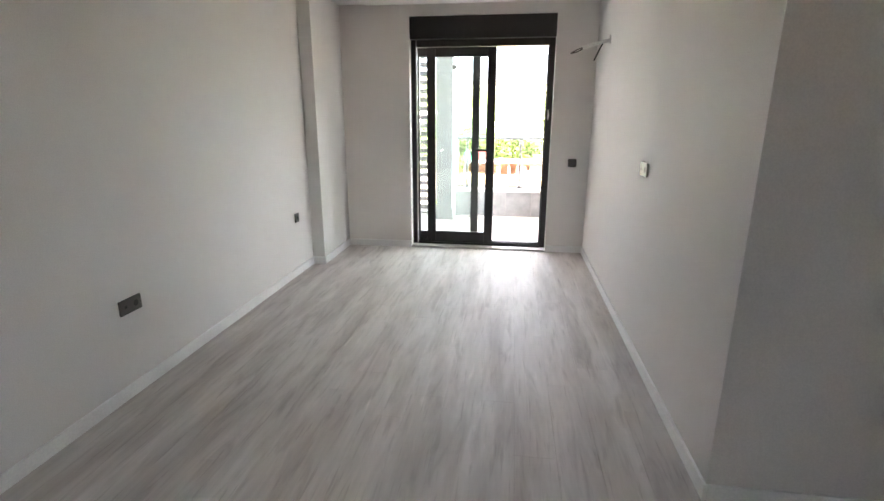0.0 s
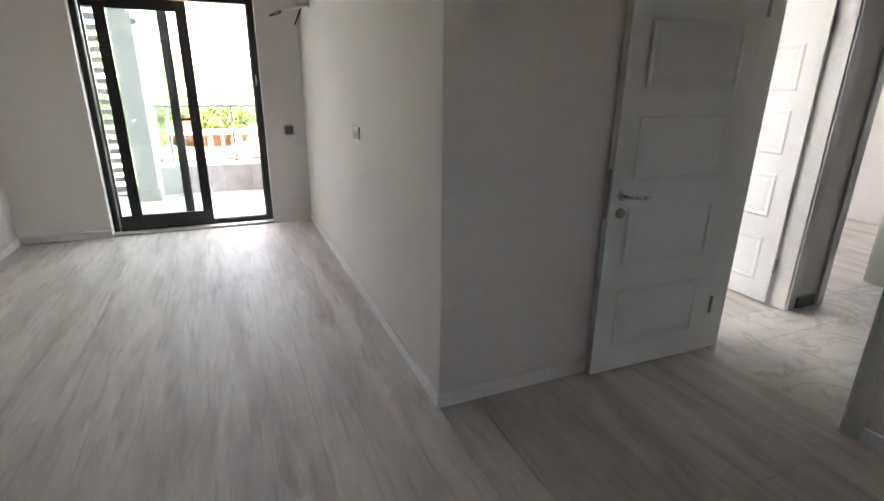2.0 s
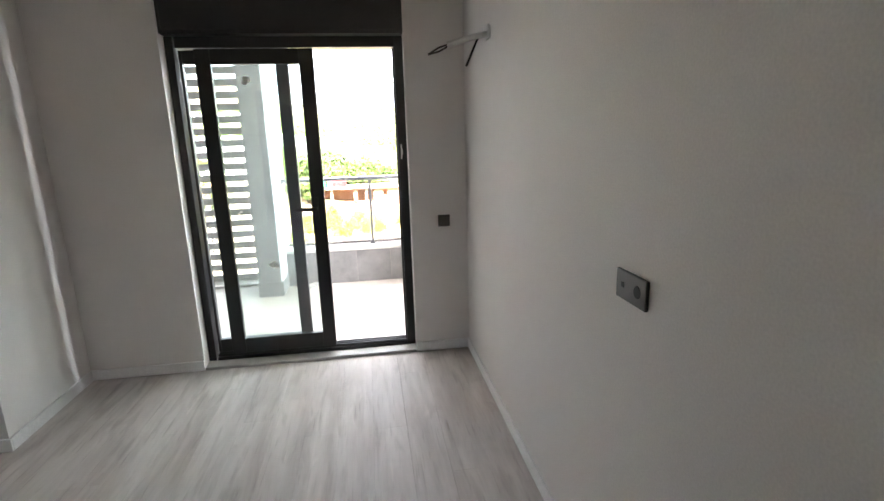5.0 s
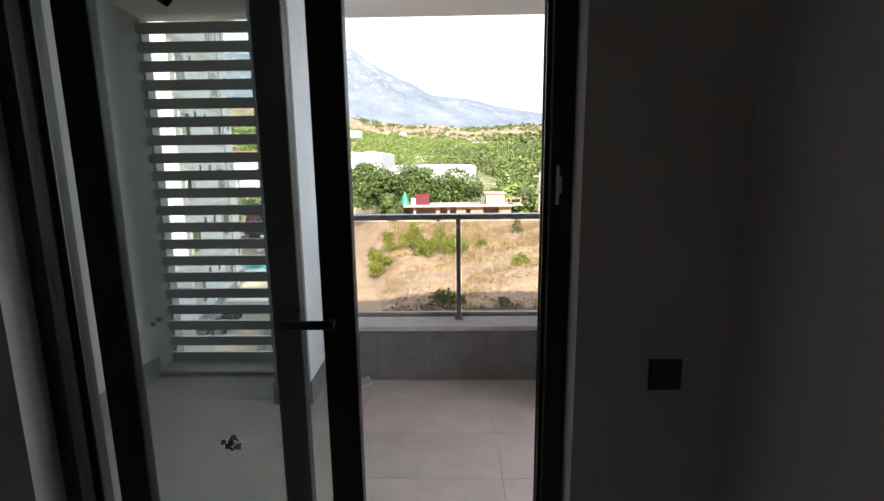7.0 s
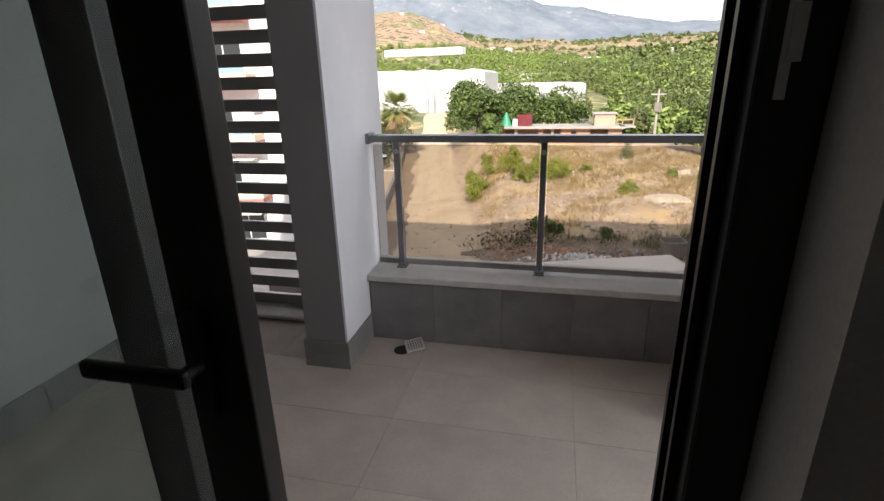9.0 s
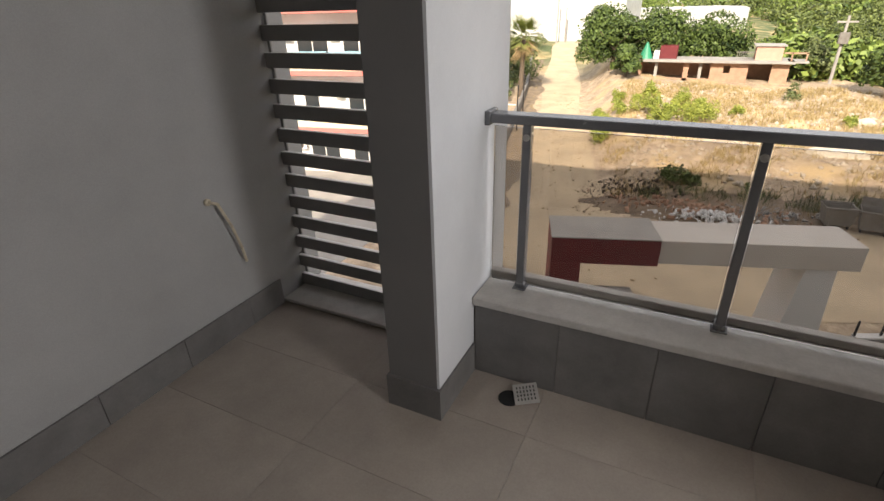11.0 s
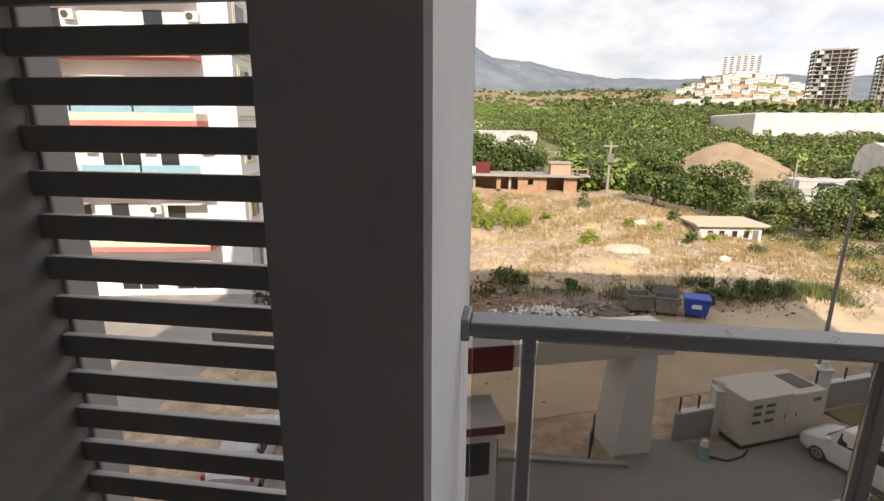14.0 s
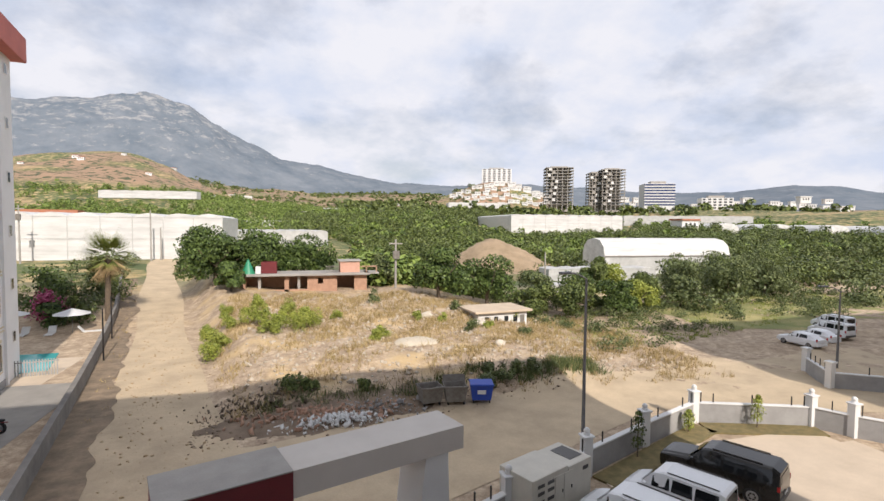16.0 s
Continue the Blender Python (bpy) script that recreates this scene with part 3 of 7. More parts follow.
# ---- balcony ----
ZB = -0.03
# past the east column the balcony is unseen, left open to admit sky light
BX0, BX1 = -2.98, 2.3
boxes("balcony_slab", M_GROUT, "concrete balcony slab", "slab", "structure", ((-3.1, 0.25, -0.25), (BX1, 2.62, ZB - 0.012)))
boxes("balcony_ceiling", M_CEIL, "white plastered balcony ceiling", "ceiling", "structure", ((-3.1, 0.25, 2.60), (BX1, 2.62, 2.80)))
boxes("balcony_wall_west", M_BALCPAINT, "grey plastered balcony side wall", "wall", "structure", ((-3.1, 0.25, -0.25), (BX0, 2.62, 2.60)))
boxes("column_east", M_COLLIGHT, "light grey balcony column", "column", "structure", ((0.25, 1.62, ZB), (0.53, 2.56, 2.60)))
boxes("facade_face", M_BALCPAINT, "grey plastered facade round the balcony door", "wall", "structure",
      ((BX0, 0.25, ZB), (DX0, 0.262, 2.60)), ((DX1, 0.25, ZB), (0.84, 0.262, 2.60)), ((DX0, 0.25, 2.40), (DX1, 0.262, 2.60)))
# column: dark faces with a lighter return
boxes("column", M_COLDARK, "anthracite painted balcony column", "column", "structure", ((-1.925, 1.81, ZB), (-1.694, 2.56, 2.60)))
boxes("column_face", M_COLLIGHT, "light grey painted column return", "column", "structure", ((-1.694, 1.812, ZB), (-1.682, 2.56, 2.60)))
boxes("column_skirting", M_STILE, "grey stone tile skirting round the column", "skirting", "structure",
      ((-1.935, 1.795, ZB), (-1.672, 1.81, 0.13)), ((-1.682, 1.81, ZB), (-1.672, 2.165, 0.13)), ((-1.935, 1.81, ZB), (-1.925, 2.26, 0.13)))
# parapet with a marble coping
parapet = boxes("parapet", M_GROUT, "low parapet wall of the balcony", "parapet", "structure", ((-1.682, 2.18, -0.9), (0.25, 2.45, 0.35)), ((0.53, 2.18, -0.9), (2.3, 2.45, 0.35)))
bm = bmesh.new()
add_box(bm, (-1.68, 2.145, 0.352), (0.248, 2.485, 0.39), 0.007, 2)
add_box(bm, (-1.68, 2.375, 0.3915), (0.248, 2.420, 0.425), 0.006, 2)
add_box(bm, (0.16, 1.50, 0.352), (0.248, 2.143, 0.39), 0.007, 2)
add_box(bm, (0.532, 2.145, 0.352), (2.3, 2.485, 0.39), 0.007, 2)
solid("coping", bm, M_SILL, "pale marble coping slab on the parapet", "coping", "structure")
boxes("parapet_return", M_GROUT, "short parapet return", "parapet", "structure", ((0.20, 1.53, ZB), (0.248, 2.178, 0.35)))
bm = bmesh.new()
add_box(bm, (BX0, 2.29, ZB), (-1.927, 2.60, -0.022), 0)
solid("kerb", bm, M_GROUT, "low kerb under the slatted screen", "kerb", "structure")
bm = bmesh.new()
add_box(bm, (BX0 + 0.002, 2.262, -0.021), (-1.927, 2.615, 0.002), 0.008, 3)
solid("kerb_coping", bm, M_SILL, "pale marble coping with a rounded edge", "coping", "structure")


def slat_screen():
    s = thing("slat_screen", (-2.47, 2.46, 0.08), 0, "anthracite horizontal slatted privacy screen", "screen")
    z = -0.075
    bm = bmesh.new(); add_box(bm, (-0.51, -0.012, 0), (0.51, 0.016, 0.073), 0.003, 2)
    me = mesh_of("slat", bm, M_SLAT)
    # thin strip along each slat's top face, paler than the slat
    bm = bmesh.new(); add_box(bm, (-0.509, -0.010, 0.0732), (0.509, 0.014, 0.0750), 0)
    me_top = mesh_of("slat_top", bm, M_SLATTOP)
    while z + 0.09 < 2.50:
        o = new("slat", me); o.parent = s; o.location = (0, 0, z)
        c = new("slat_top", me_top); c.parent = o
        z += 0.130
    for x in (-0.505, 0.485):
        boxpart("upright", M_SLAT, s, (x, 0.0165, -0.077), (x + 0.02, 0.030, 2.50), 0.003)
slat_screen()


def railing():
    r = thing("railing", (-0.80, 2.33, 0.39), 0, "grey metal balcony railing with smoked glass panels", "railing")
    bm = bmesh.new()
    add_box(bm, (-0.862, -0.042, 0.752), (1.045, 0.044, 0.790), 0.007, 3)
    part("top_rail", bm, M_RAIL, r)
    bm = bmesh.new()
    add_box(bm, (-0.884, -0.050, 0.742), (-0.860, 0.052, 0.800), 0.005, 2)
    part("end_bracket", bm, M_RAIL, r, "dark end bracket on the column")
    for x in (-0.712, 0.108, 0.926):
        bm = bmesh.new()
        add_box(bm, (x - 0.017, -0.022, 0.0), (x + 0.017, 0.022, 0.753), 0.004, 2)
        p = part("post", bm, M_RAIL, r)
        bm = bmesh.new()
        add_box(bm, (x - 0.03, -0.036, 0.0), (x + 0.03, 0.036, 0.008), 0.002)
        add_box(bm, (x - 0.022, -0.027, 0.008), (x + 0.022, 0.027, 0.03), 0.003)
        part("foot_plate", bm, M_RAIL, p)
        bm = bmesh.new()
        add_cyl(bm, (x, -0.03, 0.70), (x, 0.03, 0.70), 0.014, seg=16)
        part("glass_clamp", bm, M_STEEL, p, "round steel glass clamp")
    for a, b in ((-0.855, -0.735), (-0.69, 0.086), (0.13, 0.904)):
        g = boxpart("glass_panel", M_RAILGLASS, r, (a, -0.005, 0.018), (b, 0.005, 0.735), 0.001)
        g.visible_shadow = False
    # scratched paint on the rail
    rnd = random.Random(4)
    bm = bmesh.new()
    for cx in (-0.24, -0.02):
        for i in range(7):
            x, y = cx + rnd.uniform(-0.012, 0.012), rnd.uniform(-0.03, 0.01)
            add_box(bm, (-0.0008, -0.007, 0), (0.0008, rnd.uniform(0.004, 0.014), 0.0006), rot=rnd.uniform(-0.6, 0.6), at=(x, y, 0.7901))
    tagged(part("scratches", bm, M_FOAM, r, "pale scratches in the paint"), kind="stuff")
railing()


def floor_drain():
    d = thing("floor_drain", (-1.425, 2.06, ZB), 25, "open floor drain with its steel grate lifted aside", "drain")
    bm = bmesh.new()
    bmesh.ops.create_cone(bm, cap_ends=True, segments=24, radius1=0.05, radius2=0.05, depth=0.003, matrix=pose(-0.03, 0, 0.002))
    part("hole", bm, M_RUBBER, d, "dark round drain hole")
    bm = bmesh.new()
    bmesh.ops.create_cube(bm, size=1, matrix=pose(0.045, 0.01, 0.019, 8, -9, 0) @ Matrix.Diagonal((0.11, 0.11, 0.006, 1)))
    g = part("grate", bm, M_SILL, d, "square perforated pale metal grate")
    bm = bmesh.new()
    for i in range(6):
        for j in range(4):
            bmesh.ops.create_cube(bm, size=1, matrix=pose(0.045, 0.01, 0.019, 8, -9, 0) @ Matrix.Translation(((i - 2.5) * 0.015, (j - 1.5) * 0.022, 0.0034)) @ Matrix.Diagonal((0.006, 0.012, 0.0012, 1)))
    part("grate_slots", bm, M_RUBBER, g, "dark slots of the grate")
floor_drain()


def wall_cable(name, pts, r, m, label):
    bm = bmesh.new()
    add_tube(bm, pts, r, 8)
    add_cyl(bm, pts[0], (pts[0][0] + 0.012, pts[0][1], pts[0][2]), r * 2.2, seg=12)
    solid(name, bm, m, label, "cable", smooth=True)
wall_cable("cable", [(BX0, 1.905, 0.745), (BX0 + 0.05, 1.925, 0.735), (BX0 + 0.06, 1.97, 0.60), (BX0 + 0.05, 2.01, 0.46), (BX0 + 0.045, 2.025, 0.375)], 0.008, M_CONDUIT, "cream conduit end hanging from the balcony wall")


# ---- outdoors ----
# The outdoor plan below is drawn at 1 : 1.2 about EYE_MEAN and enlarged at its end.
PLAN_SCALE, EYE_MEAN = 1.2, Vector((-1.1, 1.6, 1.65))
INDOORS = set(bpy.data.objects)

M_DIRT = mat("sandy_dirt", (0.50, 0.375, 0.225), (0.36, 0.265, 0.16), 0.95, 0.35, 0.6, 9, big=0.05)
M_ROAD = mat("packed_dirt_road", (0.56, 0.445, 0.30), (0.41, 0.325, 0.22), 0.95, 0.5, 0.4, 14, big=0.03)
M_YARD = mat("concrete_paving", (0.34, 0.32, 0.29), (0.26, 0.245, 0.22), 0.85, 0.8, 0.2, 30)
M_ASPH = mat("grey_yard_screed", (0.26, 0.245, 0.225), (0.20, 0.19, 0.175), 0.9, 0.6, 0.3, 40)
M_WHITEWALL = mat("white_render", (0.72, 0.72, 0.71), (0.64, 0.64, 0.63), 0.85, 0.6, 0.2, 40)
M_CONC = mat("raw_concrete", (0.40, 0.38, 0.35), (0.28, 0.265, 0.245), 0.9, 0.7, 0.4, 25)
M_GREYBLOCK = mat("grey_block_wall", (0.36, 0.355, 0.35), (0.27, 0.265, 0.26), 0.9, 1.2, 0.3, 30)
M_RED = mat("dark_red_paint", (0.16, 0.018, 0.022), (0.12, 0.014, 0.018), 0.5, 1.5, 0.1, 40)
M_PINK = mat("faded_red_soffit", (0.62, 0.20, 0.17), (0.52, 0.16, 0.14), 0.8, 1.0, 0.1, 30)
M_CREAM = mat("cream_parapet", (0.72, 0.64, 0.47), (0.66, 0.58, 0.42), 0.8, 1.0, 0.1, 30)
M_OLDWALL = mat("weathered_dark_concrete", (0.25, 0.235, 0.215), (0.15, 0.14, 0.13), 0.95, 0.8, 0.5, 20)
M_NEIGHBOUR = mat("bright_white_render", (0.86, 0.865, 0.87), (0.78, 0.785, 0.79), 0.85, 0.5, 0.15, 40)
M_ORANGE = mat("orange_red_paint", (0.62, 0.10, 0.035), (0.52, 0.08, 0.03), 0.6, 1.0, 0.05, 30)
M_PARK = mat("tan_concrete_paving", (0.62, 0.51, 0.385), (0.52, 0.425, 0.32), 0.85, 0.8, 0.2, 30)
M_BRICK = mat("hollow_brick", (0.46, 0.29, 0.20), (0.34, 0.20, 0.135), 0.9, 2.0, 0.4, 20)
M_PLASTIC = mat("greenhouse_film", (0.70, 0.70, 0.69), (0.50, 0.50, 0.49), 0.45, 0.5, 0.4, 1.5, big=0.1, stretch=(0.25, 1, 1.6))
M_PLASTIC2 = mat("dusty_greenhouse_film", (0.56, 0.56, 0.55), (0.40, 0.40, 0.39), 0.5, 0.4, 0.3, 1.5, big=0.1)
M_DARKIN = mat("dark_window_glass", (0.03, 0.035, 0.04), None, 0.12, 2, 0, 10)
M_BLUEGLASS = mat("blue_balcony_glass", (0.30, 0.47, 0.55), (0.22, 0.38, 0.46), 0.15, 1, 0, 10)
M_BARK = mat("tree_bark", (0.16, 0.12, 0.085), (0.09, 0.07, 0.05), 0.95, 4, 0.6, 30)
M_CARWHITE = mat("white_car_paint", (0.80, 0.81, 0.82), (0.77, 0.78, 0.79), 0.18, 2, 0, 30)
M_CARBLACK = mat("black_car_paint", (0.012, 0.011, 0.010), (0.02, 0.018, 0.016), 0.14, 2, 0, 30)
M_CARGLASS = mat("tinted_car_glass", (0.012, 0.014, 0.016), None, 0.06, 2, 0, 10)
M_TYRE = mat("tyre_rubber", (0.015, 0.015, 0.015), None, 0.8, 6, 0.2, 60)
M_RIM = mat("alloy_rim", (0.45, 0.45, 0.46), None, 0.3, 8, 0, 40, metal=0.8)
M_REDLAMP = mat("red_tail_lamp", (0.45, 0.02, 0.02), None, 0.2, 5, 0, 30)
M_CLEARLAMP = mat("clear_head_lamp", (0.62, 0.64, 0.66), None, 0.1, 5, 0, 30)
M_BLUEBIN = mat("blue_bin_plastic", (0.02, 0.07, 0.42), (0.015, 0.05, 0.33), 0.5, 3, 0.1, 30)
M_GREYBIN = mat("rusty_grey_bin", (0.22, 0.21, 0.19), (0.14, 0.12, 0.10), 0.7, 4, 0.2, 30)
M_BEIGE = mat("beige_generator_paint", (0.60, 0.57, 0.49), (0.52, 0.49, 0.42), 0.5, 2, 0.05, 40)
M_POOL = mat("pool_water", (0.09, 0.46, 0.46), (0.07, 0.40, 0.41), 0.05, 1.5, 0.3, 6)
M_TERRA = mat("terracotta_roof", (0.45, 0.20, 0.12), (0.36, 0.15, 0.09), 0.9, 2, 0.3, 10)
M_GREENTANK = mat("green_plastic", (0.03, 0.26, 0.14), None, 0.5, 5, 0, 30)
L_FIG = leaf_mat("fig_leaves", (0.014, 0.030, 0.008), (0.14, 0.20, 0.05))
L_DARK = leaf_mat("dark_tree_leaves", (0.019, 0.034, 0.010), (0.20, 0.245, 0.070))
L_OLIVE = leaf_mat("olive_leaves", (0.030, 0.048, 0.017), (0.20, 0.235, 0.09))
L_BANANA = leaf_mat("banana_leaves", (0.034, 0.066, 0.014), (0.28, 0.365, 0.088))
L_SHRUB = leaf_mat("yellow_green_shrub", (0.10, 0.14, 0.022), (0.40, 0.43, 0.085))
L_DRY = leaf_mat("dry_grass", (0.22, 0.16, 0.07), (0.52, 0.41, 0.21), 0.8)
L_PALM = leaf_mat("palm_fronds", (0.07, 0.10, 0.02), (0.30, 0.33, 0.09))
L_STRAW = leaf_mat("dead_palm_fronds", (0.28, 0.19, 0.09), (0.50, 0.37, 0.20), 0.8)
L_PINK = leaf_mat("bougainvillea", (0.20, 0.03, 0.07), (0.50, 0.10, 0.22))


def sstep(a, b, v):
    t = np.clip((np.asarray(v, float) - a) / (b - a), 0, 1)
    return t * t * (3 - 2 * t)


def fbm(x, y, s, seed=0):
    """Smooth sum of sines: gentle undulation for large areas."""
    out = 0
    for k in range(5):
        f = s * 1.9 ** k
        a = seed * 1.7 + k * 2.4
        out = out + np.sin(x * f * np.cos(a) + y * f * np.sin(a) + k * 1.3 + seed) * np.cos(y * f * np.cos(a * 1.3) - x * f * np.sin(a) + seed * 2.1) / 1.8 ** k
    return out


def road_x(y):
    """The middle of the dirt road that leads away from the gate."""
    return -8.9 - 0.245 * (np.asarray(y, float) - 34)


def ground_z(x, y):
    x, y = np.asarray(x, float), np.asarray(y, float)
    z = np.full(np.broadcast(x, y).shape, -8.5)
    off = x - road_x(y)
    plot = sstep(2.6, 6.5, off)
    foot = 27.5 + 0.55 * np.clip(-x, -30, 10) * 0.25 + 0.02 * np.clip(x - 10, 0, 40) ** 1.3
    right = 1 - sstep(9, 26, x)
    z = z + plot * right * (1.35 * sstep(foot, foot + 8, y) + 1.0 * sstep(36, 58, y))
    z = z + 3.4 * sstep(42, 104, y) * (1 - sstep(-14, 2, x + 0.1 * (y - 60))) * (y > 0)
    z = z + plot * 0.16 * fbm(x, y, 0.45, 1) * sstep(foot, foot + 5, y) * (1 - sstep(90, 160, y))
    d = np.hypot(x, y)
    front = (y > 0)
    valley = sstep(60, 110, y) * sstep(-2, 14, x) * -0.9
    z = z + valley * front
    far = sstep(120, 330, d) * 7 + sstep(260, 700, d) * 22
    ang = np.degrees(np.arctan2(x, np.maximum(y, 1e-3)))
    z = z + far
    z = z + sstep(350, 760, d) * 62 * np.exp(-((ang + 17) / np.where(ang < -17, 16.0, 7.0)) ** 2) * (1 - 0.35 * sstep(800, 1300, d))
    z = z + sstep(130, 300, d) * 9 * np.exp(-((ang - 13) / 8.0) ** 2) * (1 - sstep(320, 520, d))
    z = z + 64 * np.exp(-((x - 362) / 120.0) ** 2 - ((y - 890) / 90.0) ** 2)
    z = z + sstep(640, 2100, d) * front * 100 * (1 - 0.7 * sstep(13, 24, ang)) * sstep(-60, -30, ang)
    z = z + fbm(x, y, 0.018, 3) * 2.2 * sstep(130, 420, d) + fbm(x, y, 0.006, 5) * 6 * sstep(500, 1200, d)
    return z


def sheet(name, xs, ys, zf, material, label, cat, kind="structure"):
    """A mesh over the grid of points xs, ys (2-D arrays)."""
    n, m = xs.shape
    z = zf(xs, ys)
    co = np.stack([xs, ys, z], -1).reshape(-1, 3)
    i = np.arange(n * m).reshape(n, m)
    f = np.stack([i[:-1, :-1], i[:-1, 1:], i[1:, 1:], i[1:, :-1]], -1).reshape(-1, 4)
    return raw_mesh(name, co, f, material, label, cat, kind)


def raw_mesh(name, co, faces, material, label="", cat="", kind="", group=""):
    co, faces = np.asarray(co, np.float32), np.asarray(faces, np.int32)
    me = bpy.data.meshes.new(name)
    me.vertices.add(len(co)); me.vertices.foreach_set("co", co.ravel())
    k = faces.shape[1]
    me.loops.add(faces.size); me.loops.foreach_set("vertex_index", faces.ravel())
    me.polygons.add(len(faces)); me.polygons.foreach_set("loop_start", np.arange(0, faces.size, k, dtype=np.int32))
    me.update(calc_edges=True)
    me.materials.append(material)
    return tagged(new(name, me), label, cat, group, kind)


# ---- ground ----
def ground_material():
    """Sandy dirt near, grass and orchard greens with bare earth further off, by large stains."""
    m = mat("open_ground", (0.57, 0.455, 0.32), (0.36, 0.275, 0.19), 0.95, 0.75, 0.9, 6, big=0.10)
    n, l = m.node_tree.nodes, m.node_tree.links
    p = n["Principled BSDF"]
    src = p.inputs["Base Color"].links[0].from_socket
    g = n.new("ShaderNodeNewGeometry")
    sp = n.new("ShaderNodeSeparateXYZ"); l.new(g.outputs["Position"], sp.inputs[0])
    # pebbles and clods
    t0 = n.new("ShaderNodeTexNoise")
    t0.inputs["Scale"].default_value, t0.inputs["Detail"].default_value, t0.inputs["Roughness"].default_value = 1.5, 11, 0.78
    l.new(g.outputs["Position"], t0.inputs["Vector"])
    r0 = n.new("ShaderNodeValToRGB")
    r0.color_ramp.elements[0].position, r0.color_ramp.elements[0].color = 0.38, (0.56, 0.52, 0.50, 1)
    r0.color_ramp.elements[1].position, r0.color_ramp.elements[1].color = 0.62, (1.20, 1.20, 1.22, 1)
    x0 = n.new("ShaderNodeMix"); x0.data_type = "RGBA"; x0.blend_type = "MULTIPLY"; x0.inputs["Factor"].default_value = 0.85
    l.new(t0.outputs["Fac"], r0.inputs[0]); l.new(src, x0.inputs["A"]); l.new(r0.outputs[0], x0.inputs["B"])
    src = x0.outputs["Result"]
    def ramp_of(v, a, b):
        r = n.new("ShaderNodeMapRange"); r.inputs[1].default_value, r.inputs[2].default_value = a, b
        l.new(v, r.inputs[0]); return r.outputs[0]
    def mixed(fac, a, b):
        x = n.new("ShaderNodeMix"); x.data_type = "RGBA"
        l.new(fac, x.inputs["Factor"]); l.new(a, x.inputs["A"])
        if isinstance(b, tuple): x.inputs["B"].default_value = (*b, 1)
        else: l.new(b, x.inputs["B"])
        return x.outputs["Result"]
    t = n.new("ShaderNodeTexNoise"); t.inputs["Scale"].default_value, t.inputs["Detail"].default_value = 0.018, 9
    l.new(g.outputs["Position"], t.inputs["Vector"])
    gr = n.new("ShaderNodeValToRGB")
    e = gr.color_ramp.elements
    e[0].position, e[0].color = 0.36, (0.05, 0.075, 0.025, 1)
    e[1].position, e[1].color = 0.66, (0.36, 0.255, 0.15, 1)
    k = e.new(0.50); k.color = (0.10, 0.13, 0.045, 1)
    k = e.new(0.57); k.color = (0.20, 0.17, 0.08, 1)
    l.new(t.outputs["Fac"], gr.inputs[0])
    far = ramp_of(sp.outputs["Y"], 79, 100)
    col = mixed(far, src, gr.outputs[0])
    # scrub tone on the plot
    t2 = n.new("ShaderNodeTexNoise"); t2.inputs["Scale"].default_value, t2.inputs["Detail"].default_value = 0.22, 8
    l.new(g.outputs["Position"], t2.inputs["Vector"])
    dry = ramp_of(t2.outputs["Fac"], 0.48, 0.64)
    nearm = n.new("ShaderNodeMath"); nearm.operation = "MULTIPLY"
    yz = ramp_of(sp.outputs["Z"], -10.4, -9.5)
    l.new(dry, nearm.inputs[0]); l.new(yz, nearm.inputs[1])
    half = n.new("ShaderNodeMath"); half.operation = "MULTIPLY"; half.inputs[1].default_value = 0.7
    l.new(nearm.outputs[0], half.inputs[0])
    col = mixed(half.outputs[0], col, (0.56, 0.41, 0.21))
    # bare brown slopes of the hill, dotted with scrub
    t3 = n.new("ShaderNodeTexNoise"); t3.inputs["Scale"].default_value, t3.inputs["Detail"].default_value = 0.011, 8
    l.new(g.outputs["Position"], t3.inputs["Vector"])
    br = n.new("ShaderNodeValToRGB")
    br.color_ramp.elements[0].position, br.color_ramp.elements[0].color = 0.40, (0.215, 0.155, 0.10, 1)
    br.color_ramp.elements[1].position, br.color_ramp.elements[1].color = 0.60, (0.34, 0.225, 0.145, 1)
    t4 = n.new("ShaderNodeTexNoise"); t4.inputs["Scale"].default_value, t4.inputs["Detail"].default_value = 0.13, 6
    l.new(g.outputs["Position"], t4.inputs["Vector"]); l.new(t3.outputs["Fac"], br.inputs[0])
    dots = mixed(ramp_of(t4.outputs["Fac"], 0.54, 0.58), br.outputs[0], (0.06, 0.075, 0.035))
    hm = n.new("ShaderNodeMath"); hm.operation = "MULTIPLY"
    l.new(ramp_of(sp.outputs["Z"], 36, 46), hm.inputs[0]); l.new(ramp_of(t3.outputs["Fac"], 0.44, 0.50), hm.inputs[1])
    col = mixed(hm.outputs[0], col, dots)
    l.new(col, p.inputs["Base Color"])
    return m


M_GROUND = ground_material()
rr_ = np.concatenate([np.linspace(0.5, 26, 18), np.linspace(27, 75, 110), np.geomspace(76, 4700, 120)])
aa_ = np.concatenate([np.radians(np.linspace(-62, 75, 300)), np.radians(np.linspace(78, 298, 45))])
R_, A_ = np.meshgrid(rr_, aa_, indexing="ij")
GX, GY = R_ * np.sin(A_), R_ * np.cos(A_)
GROUND = sheet("ground", GX, GY, ground_z, M_GROUND, "sandy dirt plot and green farmland valley", "ground")
GROUND.data.polygons.foreach_set("use_smooth", [True] * len(GROUND.data.polygons))

